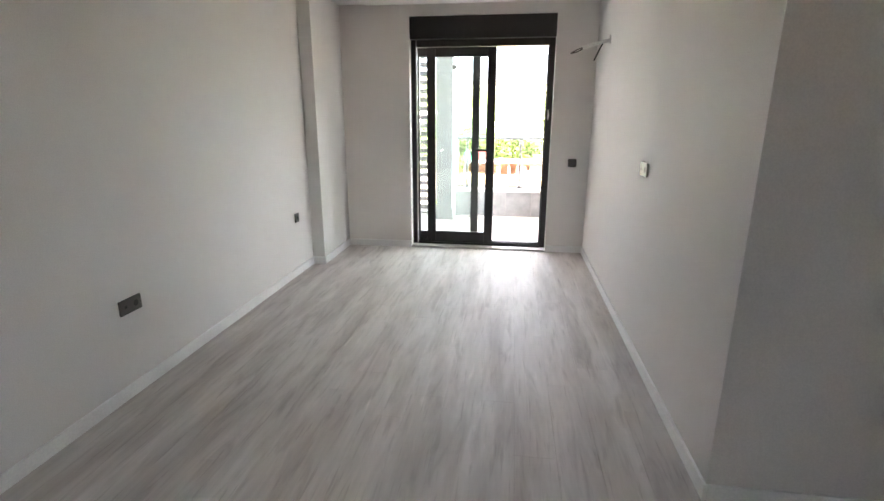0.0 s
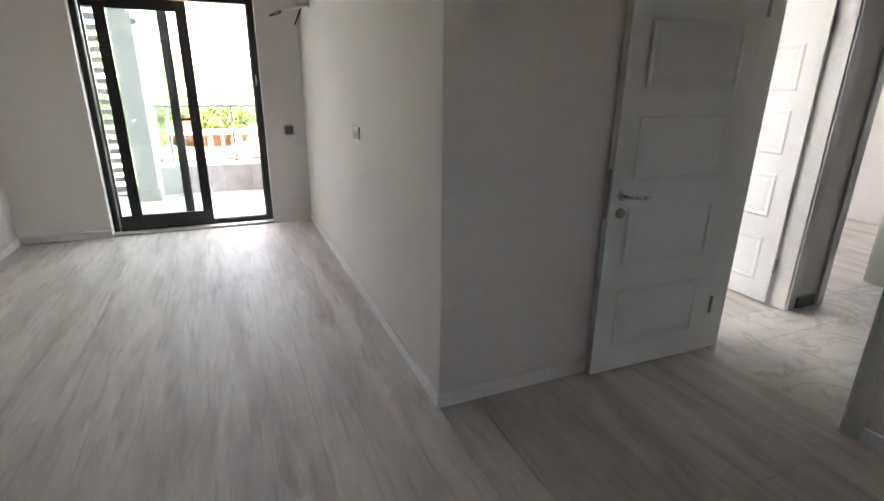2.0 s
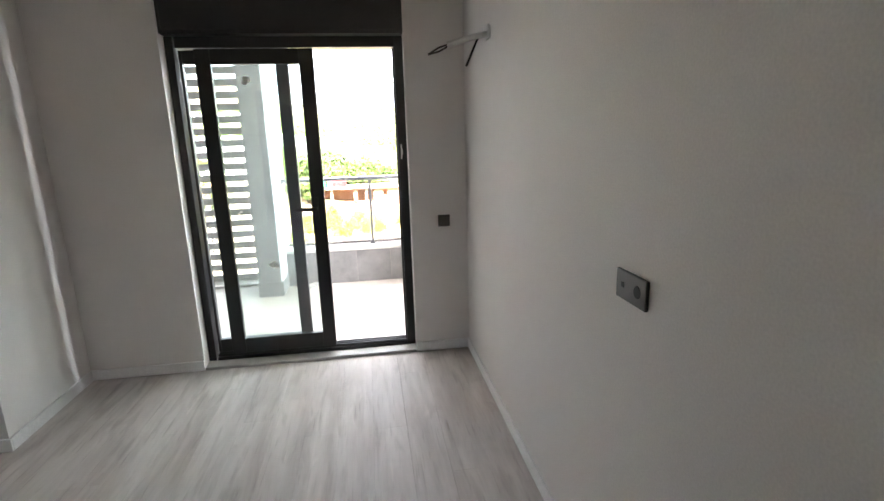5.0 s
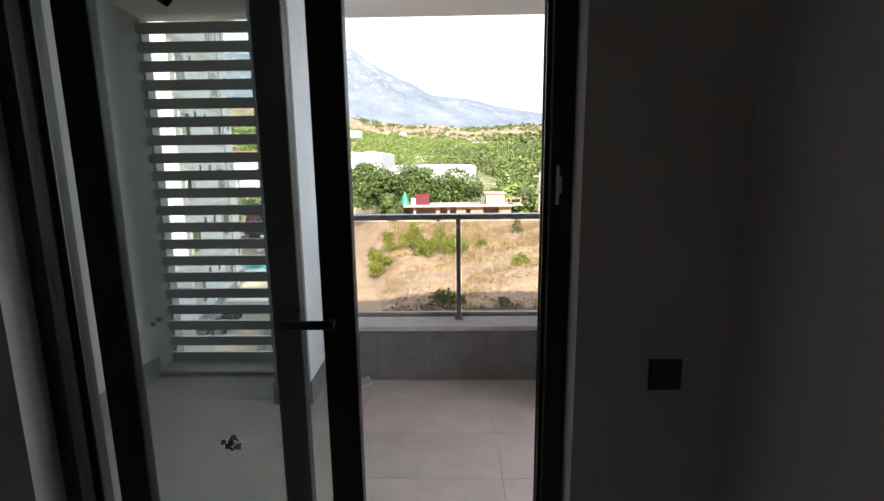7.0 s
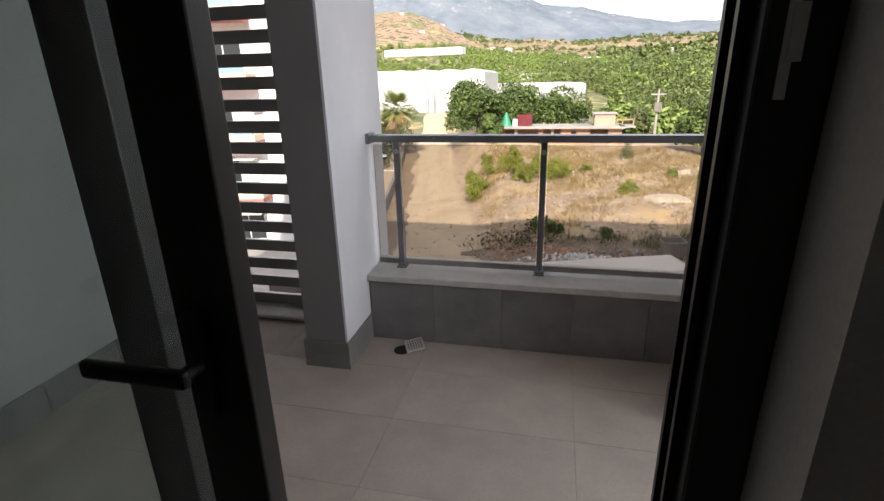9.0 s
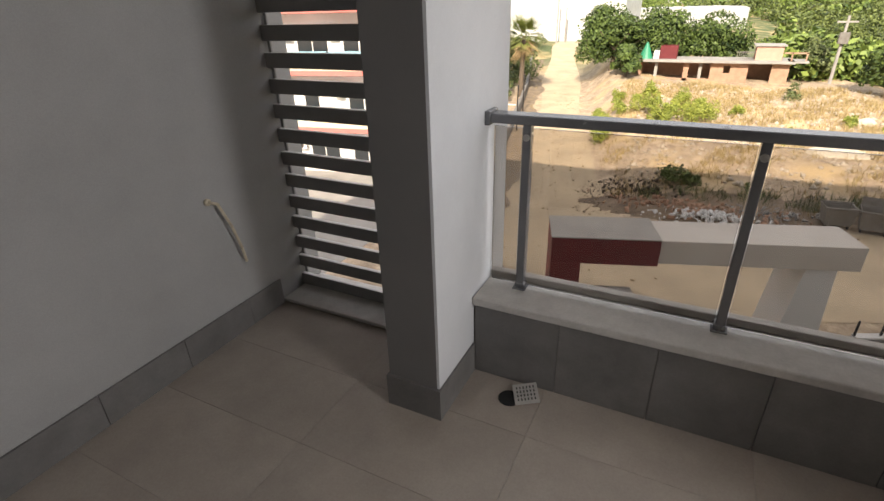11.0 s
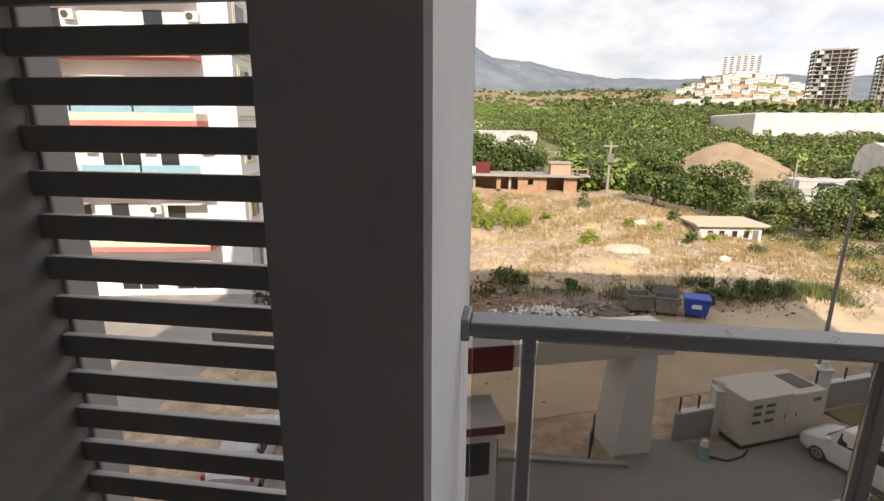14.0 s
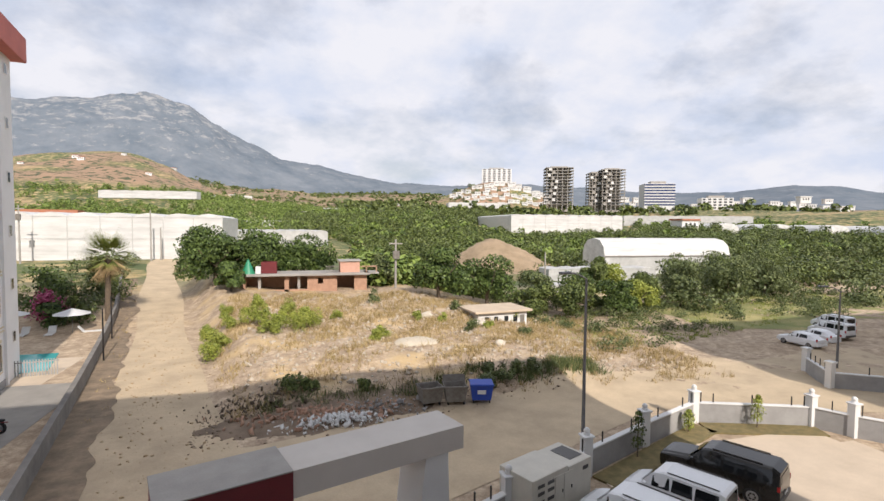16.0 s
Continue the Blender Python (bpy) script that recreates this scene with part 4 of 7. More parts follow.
# dirt road leading away, packed lighter
ry = np.linspace(18.5, 112, 90)
u = np.linspace(-1, 1, 9)
RY, U = np.meshgrid(ry, u, indexing="ij")
wid = 2.35 + 0.25 * np.sin(RY * 0.21) - 0.006 * (RY - 34) + 0.13 * np.clip(33 - RY, 0, 12)
RX = road_x(RY) + U * wid + 0.5 * sstep(88, 112, RY) * 3
ROADZ = lambda x, y: ground_z(x, y) + 0.035
sheet("road", RX, RY, ROADZ, M_ROAD, "pale packed dirt road between wall and plot", "road")
rx = np.linspace(-7, 44, 80)
v = np.linspace(0, 1, 9)
QX, V = np.meshgrid(rx, v, indexing="ij")
lo = 17.2 + 0.42 * np.clip(QX, -6, 18) - 0.30 * np.clip(QX - 18, 0, 30)
hi = 25.8 + 0.22 * np.clip(QX + 3, 0, 30) + 0.3 * np.sin(QX * 0.5)
sheet("road_east", QX, lo + (hi - lo) * V, lambda x, y: ground_z(x, y) + 0.020, M_ROAD, "pale packed dirt road past the bins", "road")


# ---- mountain range far off ----
def mountain_profile(a):
    """Skyline in degrees above the eye, by bearing in degrees (0: straight ahead, left negative)."""
    b = [-60, -30, -25, -22, -17, -14, -11, -8, -5, -2, 2, 5, 10, 17, 23, 30, 38, 46, 51, 54, 58, 75]
    e = [7.0, 9.0, 10.1, 10.8, 12.0, 12.1, 11.5, 9.7, 8.1, 6.8, 6.2, 5.6, 4.7, 4.3, 4.5, 4.3, 3.5, 3.3, 3.9, 3.7, 2.9, 2.5]
    return np.interp(a, b, e)
ma = np.linspace(-60, 70, 420)
mr = np.linspace(2300, 4400, 60)
MR, MA = np.meshgrid(mr, ma, indexing="ij")
MX, MY = MR * np.sin(np.radians(MA)), MR * np.cos(np.radians(MA))
def mountain_z(x, y):
    rise = sstep(2300, 4000, MR) ** 1.25
    peak = np.tan(np.radians(mountain_profile(MA))) * 4000
    ridge = (np.abs(fbm(x, y, 0.0030, 2)) - 0.7) * 16 + fbm(x, y, 0.012, 8) * 13 + fbm(x, y, 0.034, 4) * 6
    back = 1 - 0.5 * sstep(4000, 4400, MR)
    return 10 + peak * rise * back + ridge * rise * (peak / 600)


def mountain_mat():
    """Wooded slopes, haze mixed into their blue-grey, with pale limestone outcrops towards the top."""
    m = mat("hazed_mountain_slopes", (0.20, 0.225, 0.255), (0.125, 0.155, 0.19), 1.0, 0.006, 0.5, 0.02, big=14.0, spec=0.0)
    n, l = m.node_tree.nodes, m.node_tree.links
    p = n["Principled BSDF"]
    src = p.inputs["Base Color"].links[0].from_socket
    g = n.new("ShaderNodeNewGeometry")
    sp = n.new("ShaderNodeSeparateXYZ"); l.new(g.outputs["Position"], sp.inputs[0])
    mp = n.new("ShaderNodeMapping"); mp.inputs["Scale"].default_value = (1.0, 1.0, 1.6)
    l.new(g.outputs["Position"], mp.inputs[0])
    t = n.new("ShaderNodeTexNoise")
    t.inputs["Scale"].default_value, t.inputs["Detail"].default_value, t.inputs["Roughness"].default_value = 0.017, 11, 0.70
    l.new(mp.outputs[0], t.inputs["Vector"])
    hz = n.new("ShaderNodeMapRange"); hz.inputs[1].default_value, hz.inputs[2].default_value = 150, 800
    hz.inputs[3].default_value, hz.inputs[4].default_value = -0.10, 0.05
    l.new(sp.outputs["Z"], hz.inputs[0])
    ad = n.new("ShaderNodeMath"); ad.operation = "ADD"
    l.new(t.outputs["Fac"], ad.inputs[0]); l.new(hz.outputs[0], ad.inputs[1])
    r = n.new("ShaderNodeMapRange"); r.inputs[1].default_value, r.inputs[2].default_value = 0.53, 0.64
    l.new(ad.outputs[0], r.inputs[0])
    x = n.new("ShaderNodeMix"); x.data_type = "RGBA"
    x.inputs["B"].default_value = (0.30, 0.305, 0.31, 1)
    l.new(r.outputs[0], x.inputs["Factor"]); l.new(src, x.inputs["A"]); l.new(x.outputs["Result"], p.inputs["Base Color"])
    return m


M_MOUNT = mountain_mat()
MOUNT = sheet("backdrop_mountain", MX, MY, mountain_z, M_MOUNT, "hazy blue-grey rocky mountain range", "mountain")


# ---- foliage ----
def leaf_cloud(centres, radii, per, size, flat=0.7, seed=0, hollow=0.55):
    """Many small leaf quads in and round ellipsoids; returns vertices and faces."""
    r = np.random.RandomState(seed)
    centres, radii = np.asarray(centres, float), np.asarray(radii, float)
    if radii.ndim == 1:
        radii = np.stack([radii, radii, radii * flat], -1)
    n = len(centres) * per
    d = r.normal(size=(n, 3)); d /= np.linalg.norm(d, axis=1)[:, None]
    d[:, 2] = np.where(d[:, 2] < -0.5, -d[:, 2], d[:, 2])
    rad = hollow + (1.08 - hollow) * r.rand(n) ** 0.6
    c = np.repeat(centres, per, 0) + d * rad[:, None] * np.repeat(radii, per, 0)
    nrm = d + r.normal(size=(n, 3)) * 0.55
    nrm /= np.linalg.norm(nrm, axis=1)[:, None]
    t = np.cross(nrm, r.normal(size=(n, 3))); t /= np.linalg.norm(t, axis=1)[:, None]
    b = np.cross(nrm, t)
    s = np.repeat(np.broadcast_to(np.asarray(size, float), (len(centres),)), per) * (0.6 + 0.8 * r.rand(n))
    t, b = t * s[:, None], b * (s * 0.62)[:, None]
    co = np.stack([c - t, c - b * 0.9, c + t, c + b], 1).reshape(-1, 3)
    return co, np.arange(n * 4).reshape(-1, 4)


def crown_blobs(rad, high, n, seed):
    """Clump centres that make up one uneven crown over the origin."""
    r = np.random.RandomState(seed)
    c, q = [], []
    for i in range(n):
        a, h = r.rand() * 6.283, r.rand()
        k = rad * (0.25 + 0.62 * r.rand()) * (1 - 0.45 * h)
        c.append((k * math.cos(a), k * math.sin(a), high * (0.25 + 0.62 * h)))
        q.append(rad * (0.27 + 0.2 * r.rand()))
    return np.array(c), np.array(q)


def tree(name, at, rad, high, leaf, label, seed, clumps=16, per=150, size=0.16, cat="tree", trunk=0.16):
    t = thing(name, (at[0], at[1], float(ground_z(at[0], at[1])) - 0.1 if len(at) == 2 else at[2]), seed * 47 % 360, label, cat)
    bm = bmesh.new()
    add_cyl(bm, (0, 0, 0), (0.05 * rad, 0, high * 0.42), trunk, trunk * 0.6, 10)
    r = random.Random(seed)
    for i in range(5):
        a = i * 1.257 + r.random()
        add_cyl(bm, (0.03 * rad, 0, high * (0.22 + 0.04 * i)), (rad * 0.62 * math.cos(a), rad * 0.62 * math.sin(a), high * r.uniform(0.5, 0.75)), trunk * 0.45, trunk * 0.15, 7)
    part("trunk", bm, M_BARK, t)
    c, q = crown_blobs(rad, high, clumps, seed)
    co, f = leaf_cloud(c, q, per, size, 0.8, seed)
    o = raw_mesh("crown", co, f, leaf)
    o.parent = t
    return t


# ---- own building round the flat ----
OWN = thing("apartment_building", (0, 0, -8.5), 0, "grey plastered apartment block that holds the flat", "building")
tagged(OWN, kind="structure")
boxpart("lower_storeys", M_BALCPAINT, OWN, (-15.5, -14, -2.6), (23.8, 0.20, 8.24))
boxpart("upper_storeys", M_BALCPAINT, OWN, (-15.5, -14, 11.36), (23.8, 1.6, 25.2))
# separate block out of view, placed to cast shade over the far lot
boxpart("unseen_shade_block", M_BALCPAINT, OWN, (43.5, -14, -2.6), (95, 14.5, 25.2))
boxpart("end_wall", M_BALCPAINT, OWN, (6.3, -14, 8.26), (23.8, 0.20, 11.34))
boxpart("end_wall", M_BALCPAINT, OWN, (-15.5, -14, 8.26), (-3.12, 0.20, 11.34))

# ---- yard of the own block ----
GZ = -8.5
boxes("yard", M_ASPH, "grey concrete yard behind the gate", "yard", "structure", ((-8, 0.3, GZ - 0.3), (6.6, 15.2, GZ + 0.05)), ((6.6, 0.3, GZ - 0.3), (26, 17.6, GZ + 0.047)), ((2.2, 15.2, GZ - 0.3), (6.6, 16.5, GZ + 0.046)))
boxes("parking", M_PARK, "pale concrete parking area", "parking", "structure", ((10.6, 6, GZ - 0.3), (24.4, 18.9, GZ + 0.058)), ((14.6, 18.9, GZ - 0.3), (23.6, 20.5, GZ + 0.055)))
bm = bmesh.new()
add_box(bm, (0, -0.1, 0), (4.5, 0.1, 0.16), 0.02, 1, rot=0.05, at=(-2.0, 14.75, GZ))
solid("gate_track", bm, M_CONC, "concrete sill with the gate track", "gate track", "structure")


def fence():
    pts = [(4.3, 16.55), (5.85, 17.25), (10.2, 19.35), (14.35, 21.1), (18.7, 22.8), (24.1, 20.75), (24.95, 19.3), (28.2, 15.2), (33, 9)]
    f = thing("boundary_wall", (0, 0, GZ), 0, "grey block boundary wall with white pillars and black posts", "wall")
    tagged(f, kind="structure")
    for i, (a, b) in enumerate(zip(pts, pts[1:])):
        a, b = Vector((*a, 0)), Vector((*b, 0))
        d = b - a
        ang = math.atan2(d.y, d.x)
        bm = bmesh.new(); add_box(bm, (0, -0.09, -0.3), (d.length, 0.09, 1.02), 0.005, rot=ang, at=a)
        w = part("wall_panel", bm, M_GREYBLOCK, f)
        bm = bmesh.new(); add_box(bm, (0.12, -0.13, 1.021), (d.length - 0.12, 0.13, 1.09), 0.012, rot=ang, at=a)
        part("coping", bm, M_WHITEWALL, w, "white coping")
        n = max(1, round(d.length / 2.2))
        for k in range(n):
            for s in ((k + 0.5) / n,) if n > 1 else (0.5,):
                c = a + d * s
                bm = bmesh.new(); add_box(bm, (-0.025, -0.025, 1.09), (0.025, 0.025, 1.55), 0.004, rot=ang, at=c)
                part("fence_post", bm, M_BLACK, w, "thin black metal post")
        for s in (0.06, 0.94):
            c = a + d * s
            bm = bmesh.new(); add_box(bm, (-0.025, -0.025, 1.09), (0.025, 0.025, 1.60), 0.004, rot=ang, at=c)
            part("fence_post", bm, M_BLACK, w, "thin black metal post")
    for x, y in pts[1:]:
        bm = bmesh.new(); add_box(bm, (x - 0.19, y - 0.19, -0.2), (x + 0.19, y + 0.19, 1.62), 0.01)
        p = part("pillar", bm, M_WHITEWALL, f, "white rendered pillar")
        bm = bmesh.new(); add_box(bm, (x - 0.25, y - 0.25, 1.621), (x + 0.25, y + 0.25, 1.70), 0.02)
        add_cyl(bm, (x, y, 1.70), (x, y, 1.80), 0.14, 0.12, 12)
        bmesh.ops.create_uvsphere(bm, u_segments=12, v_segments=8, radius=0.13, matrix=Matrix.Translation((x, y, 1.87)))
        part("lantern", bm, M_WHITEWALL, p, "white cap with a globe lantern")
fence()
fw = thing("boundary_wall", (0, 0, GZ), 0, "grey boundary wall with white pillars across the dirt road", "wall")
tagged(fw, kind="structure")
for a, b in (((31.5, 25.2), (40, 19.5)), ((31.5, 25.2), (33.6, 28.4))):
    pa, pb = Vector((*a, 0)), Vector((*b, 0))
    d = pb - pa
    bm = bmesh.new(); add_box(bm, (0, -0.09, -0.3), (d.length, 0.09, 0.95), 0.005, rot=math.atan2(d.y, d.x), at=pa)
    part("wall_panel", bm, M_GREYBLOCK, fw)
    bm = bmesh.new(); add_box(bm, (0.25, -0.12, 0.951), (d.length, 0.12, 1.02), 0.01, rot=math.atan2(d.y, d.x), at=pa)
    part("coping", bm, M_WHITEWALL, fw)
    for k in range(1, 5):
        c = pa + d * (k / 5)
        bm = bmesh.new(); add_box(bm, (-0.025, -0.025, 1.02), (0.025, 0.025, 1.5), 0.004, at=c, rot=0)
        part("fence_post", bm, M_BLACK, fw)
for x, y in ((31.5, 25.2), (33.6, 28.4), (36, 22.2)):
    boxpart("pillar", M_WHITEWALL, fw, (x - 0.2, y - 0.2, -0.2), (x + 0.2, y + 0.2, 1.6), 0.01)
    boxpart("pillar_cap", M_WHITEWALL, fw, (x - 0.26, y - 0.26, 1.601), (x + 0.26, y + 0.26, 1.72), 0.02)
bm = bmesh.new()
for a, b in (((10.6, 18.5), (18.6, 21.9)), ((18.6, 21.9), (24.0, 20.1))):
    pa, pb = Vector((*a, 0)), Vector((*b, 0))
    d = pb - pa
    add_box(bm, (0, -0.6, -0.2), (d.length, 0.65, 0.09), 0, rot=math.atan2(d.y, d.x), at=(pa.x, pa.y, GZ))
solid("flower_bed", bm, mat("lawn", (0.25, 0.19, 0.085), (0.13, 0.115, 0.05), 0.95, 3, 0.5, 60), "strip of dry lawn along the boundary wall", "lawn", "structure")


def gate():
    g = thing("gate_portal", (-1.15, 14.25, GZ), 18, "white and dark red gate portal over the drive", "gate")
    bm = bmesh.new(); add_box(bm, (0, 0, 3.45), (5.15, 1.45, 4.15), 0.01)
    part("white_beam", bm, mat("dusty_white_render", (0.62, 0.58, 0.53), (0.54, 0.50, 0.455), 0.85, 0.6, 0.2, 40), g, "dusty white rendered beam")
    bm = bmesh.new()
    lo = [(3.45, 0.05), (4.75, 0.05), (4.75, 1.4), (3.45, 1.4)]
    hi = [(3.85, 0.05), (4.62, 0.05), (4.62, 1.4), (3.85, 1.4)]
    a = [bm.verts.new((x, y, 0)) for x, y in lo]; b = [bm.verts.new((x, y, 3.449)) for x, y in hi]
    for i in range(4):
        bm.faces.new((a[i], a[(i + 1) % 4], b[(i + 1) % 4], b[i]))
    bm.faces.new(a[::-1]); bm.faces.new(b)
    part("white_leg", bm, M_WHITEWALL, g, "tapered white leg")
    bm = bmesh.new(); add_box(bm, (-2.95, -0.06, 3.38), (-0.002, 1.5, 4.16), 0.01)
    part("red_beam", bm, M_RED, g, "dark red beam")
    bm = bmesh.new(); add_box(bm, (-2.97, -0.08, 4.161), (0.0, 1.52, 4.2), 0.008)
    part("red_beam_cap", bm, M_CONC, g, "grey sheet cap")
    bm = bmesh.new(); add_box(bm, (-2.95, -0.06, 0), (-2.1, 1.5, 3.379), 0.01)
    part("red_leg", bm, M_RED, g, "dark red leg")
    # guard booth
    k = thing("guard_booth", (-2.35, 13.2, GZ), 18, "small guard booth with dark red roof under the portal", "booth")
    boxpart("booth_wall", M_WHITEWALL, k, (-0.7, -0.6, 0), (0.7, 0.6, 2.3), 0.01)
    boxpart("booth_roof", M_RED, k, (-0.85, -0.75, 2.301), (0.85, 0.75, 2.55), 0.01)
    boxpart("booth_roof_sheet", M_CONC, k, (-0.87, -0.77, 2.551), (0.87, 0.77, 2.58), 0.005)
    boxpart("booth_window", M_DARKIN, k, (-0.5, -0.612, 1.0), (0.5, -0.601, 2.0), 0.002)
    boxpart("booth_window", M_DARKIN, k, (0.701, -0.4, 1.0), (0.712, 0.4, 2.0), 0.002)
gate()


def barrier(x, y, rz, w):
    b = thing("gate_railing", (x, y, GZ), rz, "short black metal railing beside the gate", "railing")
    for z in (0.12, 0.95):
        boxpart("bar", M_BLACK, b, (0, -0.02, z), (w, 0.02, z + 0.05), 0.004)
    n = int(w / 0.13)
    bm = bmesh.new(); add_box(bm, (-0.012, -0.012, 0.17), (0.012, 0.012, 0.95))
    me = mesh_of("bar", bm, M_BLACK)
    for i in range(1, n):
        o = new("bar", me); o.parent = b; o.location = (i * w / n, 0, 0)
    for x0 in (-0.03, w - 0.03):
        boxpart("post", M_BLACK, b, (x0, -0.03, 0), (x0 + 0.06, 0.03, 1.1), 0.005)
barrier(1.35, 15.05, 75, 0.95)
barrier(-2.45, 14.15, 5, 0.95)


def generator():
    g = thing("generator", (7.45, 17.55, GZ), 23, "beige enclosed diesel generator set on skids", "generator")
    boxpart("skid", M_BLACK, g, (-1.6, -0.7, 0.05), (1.6, 0.7, 0.22), 0.01)
    boxpart("enclosure", M_BEIGE, g, (-1.62, -0.75, 0.22), (0.25, 0.75, 1.85), 0.03, segs=2)
    boxpart("enclosure_end", M_BEIGE, g, (0.252, -0.75, 0.22), (1.62, 0.75, 1.78), 0.03, segs=2)
    boxpart("outlet_grille", M_DARKPLATE, g, (0.75, -0.45, 1.781), (1.45, 0.45, 1.80), 0.004)
    for x in (-1.35, -0.85):
        for z in (0.95, 1.25, 1.5):
            boxpart("louvre", M_DARKPLATE, g, (x, -0.762, z), (x + 0.34, -0.751, z + 0.12), 0.002)
    for x in (-0.1, 0.4):
        boxpart("door_panel", M_BEIGE, g, (x - 0.38 + 0.02, -0.765, 0.45), (x + 0.1, -0.751, 1.65), 0.004)
        boxpart("latch", M_BLACK, g, (x + 0.02, -0.78, 1.0), (x + 0.07, -0.766, 1.12), 0.003)
    boxpart("nameplate", M_DARKPLATE, g, (1.1, -0.76, 1.42), (1.42, -0.751, 1.56), 0.002, "dark illegible nameplate")
    c = thing("fuel_canister", (4.95, 15.75, GZ + 0.05), 0, "blue and white pump canister on the yard", "canister")
    bm = bmesh.new(); add_cyl(bm, (0, 0, 0), (0, 0, 0.42), 0.16, 0.16, 16)
    part("body", bm, M_BLUEGLASS, c)
    bm = bmesh.new(); add_cyl(bm, (0, 0, 0.421), (0, 0, 0.6), 0.13, 0.09, 16)
    part("cap", bm, M_WHITEWALL, c)
    bm = bmesh.new()
    add_tube(bm, [(5.1, 15.75, GZ + 0.1), (5.6, 15.6, GZ + 0.09), (6.2, 15.9, GZ + 0.09), (6.6, 16.4, GZ + 0.12), (6.5, 16.9, GZ + 0.5)], 0.03, 8)
    solid("hose", bm, M_RUBBER, "black hose between canister and generator", "hose", smooth=True)
generator()


# ---- vehicles ----
def loft(stations):
    """Body from cross-sections: (x, bottom, belt, roof, half width, half roof width)."""
    bm = bmesh.new()
    loops = []
    for x, zb, zm, zt, w, wt in stations:
        ring = [(-w * 0.94, zb), (-w, zb + 0.25 * (zm - zb)), (-w, zm - 0.03), (-(w * 0.6 + wt * 0.4), zm + 0.3 * (zt - zm)), (-wt, zt - 0.05), (-wt * 0.82, zt),
                (wt * 0.82, zt), (wt, zt - 0.05), (w * 0.6 + wt * 0.4, zm + 0.3 * (zt - zm)), (w, zm - 0.03), (w, zb + 0.25 * (zm - zb)), (w * 0.94, zb)]
        loops.append([bm.verts.new((x, y, z)) for y, z in ring])
    k = len(loops[0])
    for a, b in zip(loops, loops[1:]):
        for i in range(k):
            bm.faces.new((a[i], a[(i + 1) % k], b[(i + 1) % k], b[i]))
    bm.faces.new(loops[0]); bm.faces.new(loops[-1][::-1])
    bmesh.ops.recalc_face_normals(bm, faces=bm.faces)
    return bm


def quad(bm, pts):
    bm.faces.new([bm.verts.new(p) for p in pts])


def wheel(car, x, y, r, s):
    bm = bmesh.new()
    add_cyl(bm, (x, y - s * 0.11, r), (x, y + s * 0.11, r), r, r, 28)
    es = [e for e in bm.edges if abs((e.verts[0].co - e.verts[1].co).y) < 1e-4]
    bmesh.ops.bevel(bm, geom=es, offset=0.03, segments=2, affect="EDGES")
    w = part("wheel", bm, M_TYRE, car)
    bm = bmesh.new()
    add_cyl(bm, (x, y + s * 0.10, r), (x, y + s * 0.118, r), r * 0.66, r * 0.6, 24)
    part("rim", bm, M_RIM, w)
    bm = bmesh.new()
    for i in range(6):
        a = i * 1.047
        bmesh.ops.create_cube(bm, size=1, matrix=Matrix.Translation((x + 0.33 * r * math.cos(a), y + s * 0.12, r + 0.33 * r * math.sin(a))) @ Matrix.Rotation(-a, 4, "Y") @ Matrix.Diagonal((r * 0.18, 0.01, r * 0.26, 1)))
    part("spoke_gap", bm, M_TYRE, w)


